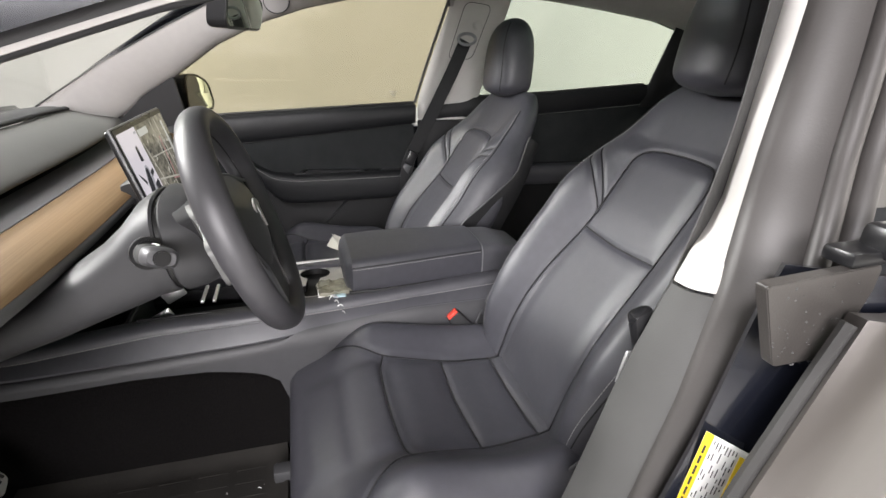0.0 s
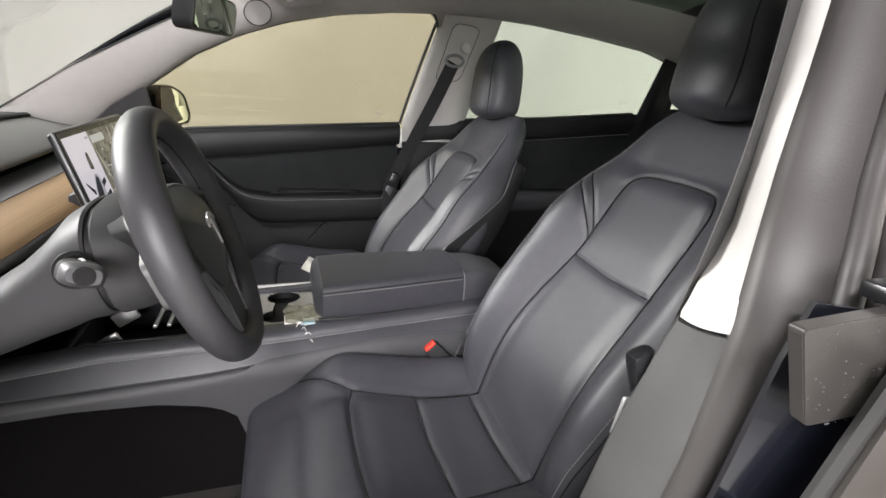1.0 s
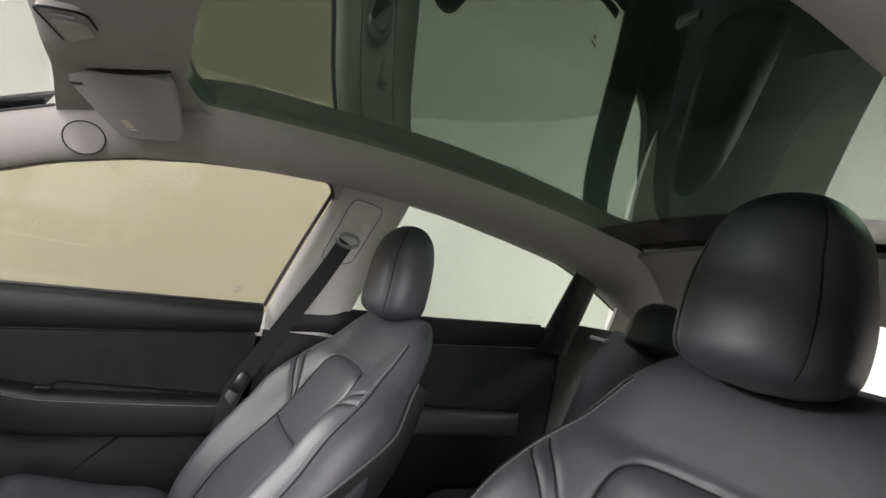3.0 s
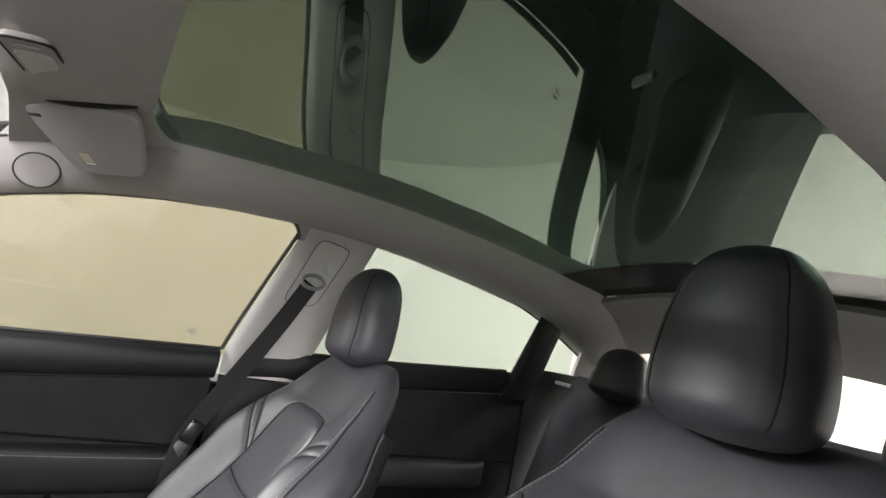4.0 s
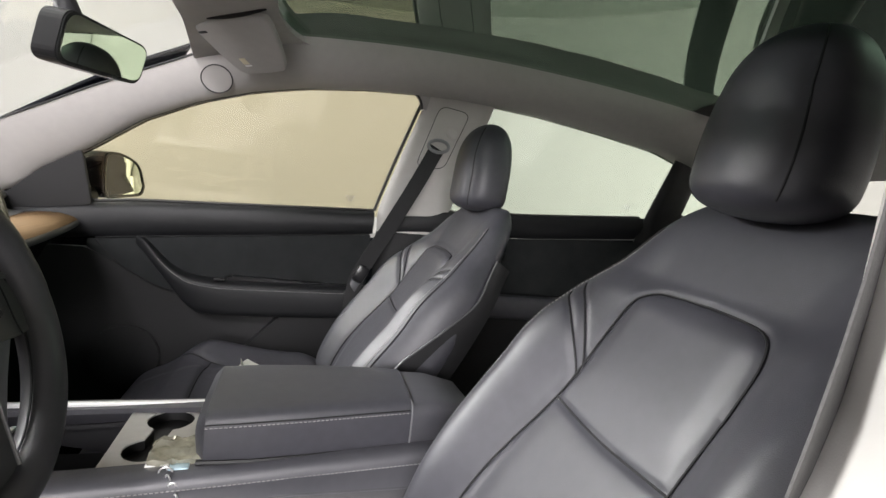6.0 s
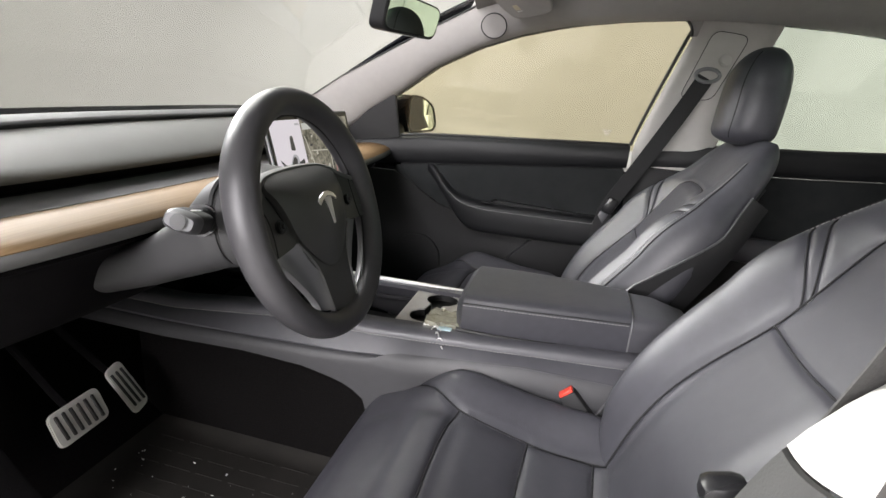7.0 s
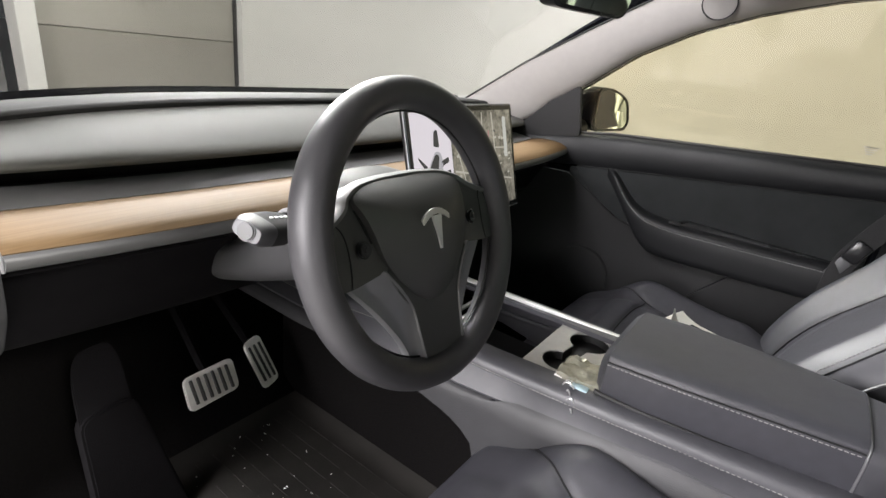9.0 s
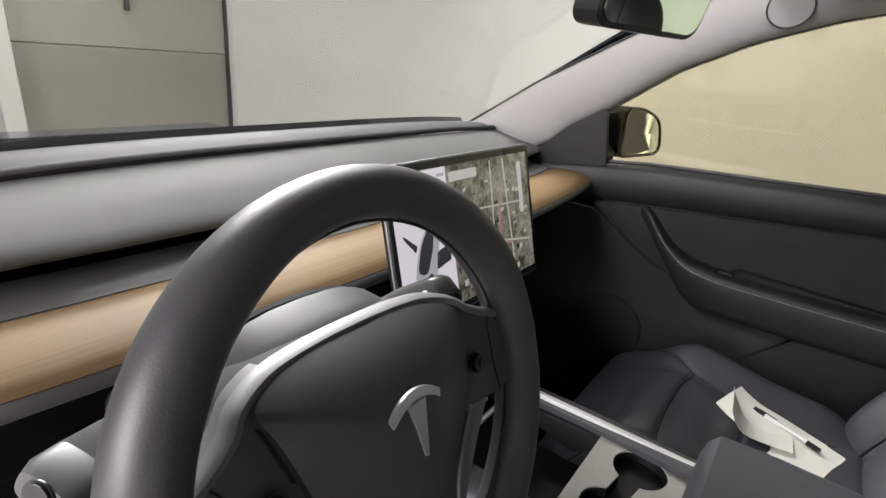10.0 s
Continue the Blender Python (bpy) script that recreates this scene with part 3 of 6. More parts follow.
low = curve_through([(-0.74, 0.924), (-0.71, 0.888), (-0.672, 0.85), (-0.63, 0.822), (-0.586, 0.8), (-0.535, 0.79)], 30)
v, f = tube([(x, side_y(x, z) - 0.006, z) for x, z in low], 0.0025, 6)
make("seam", v, f, SEAM, door)
# armrest with its forward-rising pull handle
line = curve_through([(-0.64, 0.930, 0.016), (-0.615, 0.915, 0.030), (-0.575, 0.872, 0.045), (-0.53, 0.828, 0.055), (-0.49, 0.803, 0.064), (-0.43, 0.793, 0.07), (-0.3, 0.792, 0.07), (-0.15, 0.793, 0.068), (0.0, 0.794, 0.06)], 60)
size = np.interp(np.linspace(0, 1, 60), [0, 0.08, 0.3, 0.42, 0.55, 1.0], [0.010, 0.015, 0.021, 0.033, 0.044, 0.043])
rows = []
for (x, z, inn), h in zip(line, size):
    y0 = side_y(x, z) + 0.005
    ring = []
    for k in range(20):
        th = 2 * math.pi * k / 20
        c, s_ = math.cos(th), math.sin(th)
        yy = y0 - (inn + 0.005) * max(0.0, 0.5 + 0.5 * np.sign(c) * abs(c) ** 0.5)
        low_bias = -0.012 if s_ < 0 else 0.0
        ring.append((x, yy, z + h * np.sign(s_) * abs(s_) ** 0.6 + low_bias * (h / 0.044)))
    rows.append(ring)
v, f = loft(rows)
arm = make("armrest", v, f, DOOR_TOP, door, "padded black armrest and pull handle")
st = [(x, side_y(x, z) - inn - 0.0012, z + h * 0.62) for (x, z, inn), h in list(zip(line, size))[14:]]
v, f = stitches(st)
make("stitching", v, f, THREAD, arm)
# switch tray over the armrest
bm = prism(rounded_outline([(-0.44, 0.827), (-0.40, 0.848), (-0.02, 0.835), (-0.01, 0.822)], 0.01), lambda a, b, c: (a, side_y(a, b) - 0.012 - c, b), 0.02, 0.003)
part("switch_tray", bm, PLASTIC_SMOOTH, door, "glossy black switch tray")
part("window_switch", rounded_box(0.03, 0.014, 0.008, 0.003, 2, at=(-0.42, 0.645, 0.842)), PLASTIC, door)
# pocket
bm = prism(rounded_outline([(-0.25, 0.742), (-0.36, 0.625), (-0.42, 0.56), (-0.42, 0.40), (-0.01, 0.40), (-0.01, 0.745)], 0.02), lambda a, b, c: (a, 0.69 - c, b), 0.028, 0.004)
part("map_pocket", bm, PLASTIC, door, "smooth black map pocket with a pale top edge")
v, f = tube([(-0.01, 0.6615, 0.744), (-0.25, 0.6615, 0.741), (-0.36, 0.6615, 0.625), (-0.41, 0.6615, 0.57)], 0.0012, 5)
make("pocket_edge", v, f, PLASTIC_GREY, door)
part("speaker_grille", disc_bm(0.09, 0.01, (-0.66, 0.683, 0.60), (0, -1, 0), 40, 0.003), PLASTIC, door, "round black speaker grille")
# black corner panel in front of the glass
bm = prism(rounded_outline([(-0.955, 0.985), (-0.935, 1.03), (-0.862, 1.098), (-0.765, 1.158), (-0.748, 1.015)], 0.012), lambda a, b, c: (a, side_y(a, b) - c, b), 0.012, 0.003)
part("mirror_corner_panel", bm, PLASTIC, door, "black triangular mirror panel")
v, f = tube([(x, side_y(x, win_bottom(x)) + 0.012, win_bottom(x) + 0.001) for x in np.linspace(-0.76, 0.0, 30)], 0.005, 6)
make("glass_seal", v, f, RUBBER, door)
back = [(0.0 + 0.1 * s**1.1, side_y(0.0, 1.07 + 0.35 * s) - 0.003, 1.07 + 0.348 * s) for s in np.linspace(0, 0.97, 16)]
v, f = tube(back, 0.005, 6)
make("glass_seal", v, f, RUBBER, door)
v, f = tube([(x, side_y(x, win_top(x)) + 0.004, win_top(x) - 0.002) for x in np.linspace(-0.76, 0.1, 40)], 0.0045, 6)
make("glass_seal", v, f, RUBBER, door)
# maker's etching on the glass, as plain bars
for k in range(4):
    part("glass_mark", rounded_box(0.03 - 0.006 * k, 0.001, 0.0016, 0.0004, 1, at=(-0.075, side_y(-0.075, 1.1) + 0.022, 1.106 - 0.005 * k)), SILVER, door)

rdoor = thing("rear_passenger_door", (0, 0, 0), "black rear car door with a plain dark panel", "car door")
xs = np.linspace(0.06, 1.0, 30)
flank("door_cap", xs, lambda x: win_bottom(x) - 0.075, win_bottom, lambda x, s: 0.004 + 0.012 * math.sin(math.pi * s) ** 0.6, DOOR_TOP, rdoor, m=10)
flank("suede_insert", xs, lambda x: 0.84, lambda x: win_bottom(x) - 0.078, 0.002, SUEDE, rdoor, "charcoal suede insert", m=8)
flank("lower_panel", xs, lambda x: 0.36, lambda x: 0.838, 0.006, PLASTIC, rdoor, m=8)
rows = []
for x in np.linspace(0.28, 0.88, 26):
    ring = []
    e = max(0.05, 1 - ((x - 0.58) / 0.31) ** 6)
    for k in range(16):
        th = 2 * math.pi * k / 16
        c, s_ = math.cos(th), math.sin(th)
        ring.append((x, side_y(x, 0.8) + 0.004 - 0.06 * e * max(0, 0.5 + 0.5 * np.sign(c) * abs(c) ** 0.5), 0.80 + 0.038 * np.sign(s_) * abs(s_) ** 0.6))
    rows.append(ring)
v, f = loft(rows)
make("armrest", v, f, LEATHER_SOFT, rdoor)
v, f = tube([(x, side_y(x, win_bottom(x)) + 0.012, win_bottom(x) + 0.001) for x in np.linspace(0.22, 0.9, 24)], 0.005, 6)
make("glass_seal", v, f, RUBBER, rdoor)
for k in range(3):
    part("glass_mark", rounded_box(0.026 - 0.006 * k, 0.001, 0.0016, 0.0004, 1, at=(0.85, side_y(0.85, 1.16) + 0.022, 1.172 - 0.005 * k)), SILVER, rdoor)


# pillar between the doors, passenger side
def pillar_strip(name, sign, mat, z0, z1, label, off=0.012):
    rows = []
    for z in np.linspace(z0, z1, 24):
        s = (z - 1.07) / 0.35
        x0 = 0.012 + 0.1 * max(0, s) ** 1.1 + (0.0 if s > 0 else 0.0)
        x1 = 0.232 + 0.08 * max(0, s)
        row = []
        for q in np.linspace(0, 1, 12):
            x = x0 + (x1 - x0) * q
            rnd = 0.022 * (1 - abs(2 * q - 1) ** 5)
            row.append((x, side_y(x, z, sign) - sign * (off - 0.03 + rnd + 0.008), z))
        rows.append(row)
    v, f = slab(rows, 0.012 * sign)
    return tagged(make(name, v, f, mat), label, "pillar trim", kind="structure")


# rounded upper corner of the front door glass
arc = [(0.098 - 0.050 * (1 - math.cos(t)) - 0.004, 1.378 + 0.046 * math.sin(t)) for t in np.linspace(0, math.pi / 2, 10)]
part_bm = prism(arc + [(0.048, 1.434), (0.118, 1.434), (0.108, 1.378)], lambda a, b, c: (a, side_y(a, b) + 0.016 - c, b), 0.020, 0.0)
corner = part("trim_window_corner", part_bm, FABRIC, None)
tagged(corner, "pale grey rounded corner above the door glass", "trim", kind="structure")
v, f = tube([(a, side_y(a, b) - 0.003, b) for a, b in arc], 0.004, 6)
tagged(make("trim_corner_seal", v, f, RUBBER), "thin black seal round the glass corner", "seal", kind="structure")
pillar_strip("trim_pillar_passenger", 1, PILLAR, 1.01, 1.44, "pale grey upper door pillar trim")
pillar_strip("trim_pillar_passenger_low", 1, PLASTIC, 0.36, 1.006, "black lower door pillar trim")
# rear corner pillar
rows = []
for z in np.linspace(1.05, 1.37, 12):
    s = (z - 1.134) / 0.22
    x0, x1 = 0.905 + 0.04 * s, 1.035 + 0.02 * s
    rows.append([(x, side_y(x, z) - 0.012 - 0.012 * (1 - abs(2 * q - 1) ** 4), z) for q, x in zip(np.linspace(0, 1, 8), np.linspace(x0, x1, 8))])
v, f = slab(rows, 0.012)
tagged(make("trim_rear_pillar", v, f, PLASTIC), "black rear pillar trim beside the quarter window", "pillar trim", kind="structure")
rows = [[(x, side_y(x, 1.0) - 0.01 - 0.08 * float(smooth_step(x, 1.35, 1.7)), 0.4 + (min(1.16, 1.34 - 0.66 * max(0.0, x - 1.42)) - 0.4) * q) for x in np.linspace(1.0, 2.02, 30)] for q in np.linspace(0, 1, 10)]
v, f = slab(rows, 0.012)
tagged(make("trim_rear_quarter", v, f, PLASTIC), "black rear quarter trim below the small window", "trim", kind="structure")
rows = [[(x, side_y(x, z) - 0.006, z) for x in np.linspace(1.185, 1.5, 10)] for z in np.linspace(1.16, 1.4, 6)]
v, f = slab(rows, 0.012)
tagged(make("trim_rear_quarter_upper", v, f, FABRIC), "pale grey rear quarter trim behind the small window", "trim", kind="structure")

# belt height plate with its loop
plate = thing("belt_height_adjuster", (0.15, 0.596, 1.30), "pale grey belt height adjuster on the door pillar", "belt adjuster")
bm = prism(rounded_outline([(-0.055, -0.085), (0.035, -0.085), (0.085, 0.085), (-0.01, 0.095)], 0.025), lambda a, b, c: (a, 0.016 - 0.26 * b - c, b), 0.006, 0.002)
part("cover_plate", bm, PILLAR, plate)
v, f = tube([(0.0 + 0.03 * math.cos(t), -0.012 + 0.0 * t, -0.02 + 0.017 * math.sin(t)) for t in np.linspace(0, 2 * math.pi, 24, endpoint=False)], 0.005, 8, True)
rim_ = rounded_outline([(-0.053, -0.083), (0.033, -0.083), (0.083, 0.083), (-0.008, 0.093)], 0.025, 6)
v, f = tube([(a, 0.0095 - 0.26 * b, b) for a, b in rim_], 0.0011, 5, True)
make("plate_joint", v, f, PLASTIC_GREY, plate, "thin joint round the plate")
v, f = tube([(0.0 + 0.03 * math.cos(t), -0.012 + 0.0 * t, -0.02 + 0.017 * math.sin(t)) for t in np.linspace(0, 2 * math.pi, 24, endpoint=False)], 0.005, 8, True)
make("belt_loop", v, f, SILVER, plate, "satin metal belt guide loop")
part("release_button", disc_bm(0.016, 0.012, (0.035, -0.012, 0.02), (0, -1, 0.2), 20, 0.004), PILLAR, plate)


def strap(path, wide, width_dir, thick=0.0014):
    path = np.asarray(path, float)
    w = np.array(width_dir, float)
    w /= np.linalg.norm(w)
    rows = [[p - w * wide / 2, p + w * wide / 2] for p in path]
    rows = [[a + (b - a) * q for q in np.linspace(0, 1, 5)] for a, b in rows]
    return slab(rows, thick)


belt = thing("passenger_seat_belt", (0.0, 0.6, 0.9), "black webbing seat belt hanging beside the passenger seat", "seat belt")
o = np.array((0.0, 0.6, 0.9))
pth = curve_through([(0.150, 0.598, 1.275), (0.10, 0.600, 1.165), (0.03, 0.612, 1.02), (-0.03, 0.615, 0.905), (-0.055, 0.60, 0.83), (-0.06, 0.59, 0.66)], 30) - o
v, f = strap(pth, 0.046, (0.8, 0.1, -0.35))
make("webbing", v, f, WEBBING, belt)
part("tongue_cover", rounded_box(0.035, 0.016, 0.05, 0.006, 2, at=tuple(np.array((-0.035, 0.606, 0.89)) - o), turn=Euler((0, 0.45, 0)).to_matrix()), PLASTIC_SMOOTH, belt)
part("tongue", rounded_box(0.026, 0.004, 0.05, 0.0015, 2, at=tuple(np.array((-0.058, 0.602, 0.845)) - o), turn=Euler((0, 0.45, 0)).to_matrix()), SILVER_DARK, belt, "bright metal buckle tongue")

# coat hook and speaker grille on the rail
hook = thing("coat_hook", (0.600, 0.508, 1.424), "small pale grey folding coat hook on the roof rail", "hook")
part("hook_plate", rounded_box(0.045, 0.012, 0.03, 0.005, 2, turn=Euler((0.7, 0, 0)).to_matrix()), FABRIC, hook)
part("hook_hole", disc_bm(0.005, 0.004, (-0.012, -0.007, -0.006), (0, -0.7, -0.6), 12), VENT, hook)
twe = thing("pillar_speaker", (-0.441, 0.566, 1.371), "round pale grey speaker cover on the windscreen pillar", "speaker")
part("speaker_cover", disc_bm(0.036, 0.008, (0, 0, 0), (0.1, -0.85, -0.5), 32, 0.002), FABRIC, twe)
v, f = tube([(0.036 * math.cos(t), 0.0, 0.036 * math.sin(t)) for t in np.linspace(0, 2 * math.pi, 40, endpoint=False)], 0.0015, 6, True)
ring = make("cover_joint", v, f, PLASTIC_GREY, twe)
ring.matrix_basis = Vector((0.1, -0.85, -0.5)).to_track_quat("-Y", "Z").to_matrix().to_4x4() @ Matrix.Translation((0, -0.004, 0))

# ---- floor and front bulkhead ----
rows = []
for x in [-1.75, -1.45, -1.2, -1.08, -1.0, -0.6, 0.0, 0.6, 1.0, 1.4, 1.9]:
    z = 0.33 if x > -1.02 else 0.33 + (-1.02 - x) * 0.9
    if x > 0.9:
        z = 0.55
    rows.append([(x, y, z) for y in np.linspace(-0.78, 0.74, 20)])
v, f = slab(rows, -0.04)
tagged(make("floor", v, f, CARPET), "black carpeted car floor rising to the bulkhead", "floor", kind="structure")
wall_box("bulkhead", (-1.75, -0.80, 0.4), (-1.70, 0.76, 0.85), CARPET, "black carpeted bulkhead behind the pedals", category="bulkhead")
wall_box("trim_body_side_passenger", (-1.75, 0.745, 0.2), (2.1, 0.87, 0.98), PAINT, "midnight blue outer door skin", category="car body")
wall_box("trim_body_rear", (2.03, -0.78, 0.3), (2.1, 0.745, 0.86), PAINT, "midnight blue tailgate skin", category="car body")
wall_box("trim_boot_floor", (1.42, -0.7, 0.58), (2.02, 0.68, 0.60), CARPET, "black carpet of the load floor", category="floor")
wall_box("trim_bonnet", (-2.6, -0.72, 0.80), (-1.16, 0.68, 0.86), PAINT, "midnight blue bonnet ahead of the windscreen", category="car body")
wall_box("trim_sill_driver", (-1.1, -0.84, 0.26), (-0.06, -0.74, 0.40), PAINT, "midnight blue door sill under the open door", category="car body")
wall_box("trim_kick_driver", (-1.7, -0.78, 0.3), (-1.09, -0.735, 0.93), PLASTIC, "black kick panel beside the footrest", category="trim")
wall_box("trim_kick_passenger", (-1.7, 0.70, 0.3), (-0.95, 0.742, 1.0), PLASTIC, "black kick panel in the passenger footwell", category="trim")

wall_box("trim_dash_end_passenger", (-1.2, 0.693, 0.985), (-0.93, 0.74, 1.035), PLASTIC, "black panel between dashboard end and door", category="trim")

# rubber mat with a raised rim and ribs
mat = thing("floor_mat", (-0.78, -0.44, 0.345), "worn black rubber floor mat with fine ribs", "floor mat")
rows = []
for i, x in enumerate(np.linspace(-0.27, 0.28, 24)):
    row = []
    for y in np.linspace(-0.23, 0.33, 40):
        e = max(abs(x) / 0.28, abs(y - 0.05) / 0.28)
        row.append((x, y, 0.006 + 0.014 * smooth_step(e, 0.93, 0.97)))
    rows.append(row)
v, f = slab(rows, -0.006)
make("mat_tray", v, f, MAT_RUBBER, mat)
for y in np.linspace(-0.19, 0.28, 13):
    for x in np.linspace(-0.2, 0.2, 6):
        part("rib", rounded_box(0.066, 0.0045, 0.005, 0.002, 1, at=(x, y, 0.0044)), MAT_RUBBER, mat)

dust = bmesh.new()
rng = random.Random(11)
for k in range(90):
    s = rng.uniform(0.0006, 0.0022)
    bmesh.ops.create_cube(dust, size=s, matrix=Matrix.Translation((rng.uniform(-1.02, -0.55), rng.uniform(-0.64, -0.22), 0.3585)) @ Euler((rng.random(), rng.random(), rng.random() * 6)).to_matrix().to_4x4() @ Matrix.Diagonal((1, rng.uniform(0.5, 4), 0.5, 1)))
me = bpy.data.meshes.new("floor_grit")
dust.to_mesh(me)
dust.free()
me.materials.append(LABEL_WHITE)
tagged(new("floor_grit", me), "scattered pale grit and crumbs on the rubber mat", "grit", kind="stuff")

# footrest
rest = thing("footrest", (-1.06, -0.50, 0.45), "black carpet footrest beside the pedals", "footrest")


def sloped_pad(name, head, foot, outline, thick, mat, label):
    """A pad lying along a slope: outline across (a) and down (b) from its head."""
    head, foot = Vector(head), Vector(foot)
    down = (foot - head).normalized()
    across = Vector((0, 1, 0.12)).normalized()
    out = across.cross(down)
    if out.x < 0:
        out = -out
    bm = prism(rounded_outline(outline, 0.024), lambda a, b, c: tuple(head - Vector((-1.06, -0.50, 0.45)) + across * a + down * b + out * (c - thick)), thick, 0.005)
    part(name, bm, mat, rest, label)


sloped_pad("rest_pad", (-1.112, -0.511, 0.642), (-1.02, -0.531, 0.545), [(-0.030, 0.0), (0.030, 0.0), (0.041, 0.045), (0.043, 0.15), (-0.043, 0.15), (-0.041, 0.045)], 0.022, FOOTWELL_SHADE, "rounded black rubber foot pad")
sloped_pad("rest_base", (-1.020, -0.531, 0.566), (-0.927, -0.520, 0.348), [(-0.043, -0.002), (0.047, -0.002), (0.076, 0.26), (-0.072, 0.26)], 0.05, FOOTWELL_SHADE, "black carpeted base")


def pedal(name, place, w, h, slots, lean, roll, label):
    ped = thing(name, place, label, "pedal")
    # face frame: a across, b up, c towards the driver
    q = Euler((0, radians(lean), 0)).to_matrix() @ Euler((radians(roll), 0, 0)).to_matrix()

    def at(a, b, c):
        return tuple(q @ Vector((c, a, b)))

    part("pedal_pad", prism(rounded_outline([(-w, -h), (w * 0.92, -h * 0.9), (w, h), (-w * 0.9, h * 0.92)], 0.014), at, 0.008, 0.002), STEEL, ped, "brushed steel pedal face")
    for k in range(slots):
        a = (k - (slots - 1) / 2) * (2 * w * 0.8 / slots)
        bm = rounded_box(0.005, 2 * w * 0.75 / slots * 0.5, 2 * h * 0.72, 0.002, 2)
        bmesh.ops.transform(bm, matrix=Matrix.Translation(at(a, 0, 0.0085)) @ q.to_4x4(), verts=bm.verts)
        part("rubber_strip", bm, RUBBER, ped)
    v, f = tube([at(0, h * 0.4, -0.004), at(0.005, h + 0.03, -0.03), at(0.008, h + 0.09, -0.05), at(0.01, h + 0.22, -0.09)], 0.009, 8)
    make("pedal_arm", v, f, FOOTWELL_SHADE, ped)
    return ped


pedal("brake_pedal", (-1.02, -0.345, 0.522), 0.057, 0.035, 6, -30, 1, "wide brushed steel brake pedal with rubber strips")
pedal("accelerator_pedal", (-1.04, -0.215, 0.505), 0.024, 0.06, 3, -30, 9, "narrow brushed steel accelerator pedal with rubber strips")

# ---- dashboard ----


def bend(y):
    return -0.045 * (abs(y - MID) / 0.72) ** 3


def dash_strip(name, profile, mat, parent, label="", y0=-0.676, y1=0.712, thick=0.01, n=60):
    """A band along the dash: its profile (x, z) swept across the car."""
    rows = []
    for y in np.linspace(y0, y1, n):
        rows.append([(x + bend(y), y, z - (0.045 if y < MID else 0.018) * (abs(y - MID) / 0.7) ** 3.5 * float(smooth_step(z, 1.025, 1.075))) for x, z in profile])
    v, f = slab(rows, thick)
    c = np.array(v)
    k = len(c) // 2
    if (c[k:, 2] - c[:k, 2]).mean() + (c[k:, 0] - c[:k, 0]).mean() > 0:
        v, f = slab(rows, -thick)
    return make(name, v, f, mat, parent, label)


dash = thing("dashboard", (0, 0, 0), "full-width grey dashboard with a pale wood band", "dashboard")
dash_strip("top_pad", [(-1.16, 1.080), (-1.12, 1.086), (-1.08, 1.089), (-1.05, 1.089), (-1.033, 1.084)], DASH_DARK, dash, "dark grained pad under the windscreen", y1=0.675)
dash_strip("glass_lip", [(-1.172, 1.090), (-1.160, 1.092), (-1.152, 1.082)], FRIT, dash, "black glass edge at the windscreen foot", thick=0.004, y1=0.682)
dash_strip("pad_lip", curve_through([(-1.034, 1.087), (-1.025, 1.089), (-1.016, 1.084), (-1.018, 1.078)], 8), DASH_DARK, dash)
dash_strip("upper_panel", curve_through([(-1.018, 1.077), (-0.99, 1.070), (-0.95, 1.056), (-0.915, 1.040), (-0.894, 1.028), (-0.889, 1.020), (-0.897, 1.014)], 24), DASH_GREY, dash, "light grey soft upper panel")
dash_strip("vent_slot", [(-0.90, 1.015), (-0.99, 1.0), (-1.0, 0.975), (-0.93, 0.985)], VENT, dash, "black full-width air vent slot", thick=0.004)
dash_strip("grey_band", curve_through([(-0.932, 0.989), (-0.90, 0.988), (-0.87, 0.985), (-0.856, 0.983)], 8), DASH_BAND, dash, "satin grey band under the vent")
dash_strip("shadow_gap", [(-0.857, 0.981), (-0.853, 0.979)], VENT, dash, thick=0.003)
dash_strip("wood_band", curve_through([(-0.853, 0.983), (-0.82, 0.988), (-0.78, 0.988), (-0.75, 0.982), (-0.736, 0.974)], 16), WOOD, dash, "pale open-pore wood band")
dash_strip("silver_edge", curve_through([(-0.736, 0.973), (-0.732, 0.968), (-0.733, 0.960), (-0.742, 0.953), (-0.765, 0.951)], 10), SATIN, dash, "satin silver lower edge")
dash_strip("knee_panel", curve_through([(-0.766, 0.949), (-0.80, 0.93), (-0.84, 0.86), (-0.89, 0.80), (-1.0, 0.78), (-1.3, 0.77)], 24), FOOTWELL_SHADE, dash, "black lower knee panel")
# end cap beside the driver's door
bm = prism(rounded_outline([(-1.15, 1.062), (-1.06, 1.058), (-0.93, 1.02), (-0.80, 0.985), (-0.778, 0.955), (-0.786, 0.90), (-0.84, 0.83), (-0.95, 0.77), (-1.15, 0.76)], 0.02), lambda a, b, c: (a, -0.735 + c, b), 0.057, 0.006)
part("end_cap", bm, PLASTIC_GREY, dash, "grey dashboard end cap")
v, f = tube([(-0.895, -0.677, 0.985), (-0.83, -0.677, 0.990), (-0.787, -0.677, 0.984), (-0.772, -0.677, 0.970), (-0.774, -0.677, 0.954)], 0.0022, 8)
make("silver_end", v, f, SILVER, dash)
# glovebox line
v, f = tube([(-0.86, 0.1, 0.84), (-0.86, 0.62, 0.84)], 0.002, 6)
make("glovebox_seam", v, f, SEAM, dash)

# ---- touchscreen ----
SCR = Matrix.Translation((-0.685, 0.0, 1.016)) @ Euler((0, radians(-15), 0)).to_matrix().to_4x4()
scr = thing("touchscreen", (0, 0, 0), "large landscape touchscreen lit with a map and car picture", "screen")
scr.matrix_world = SCR
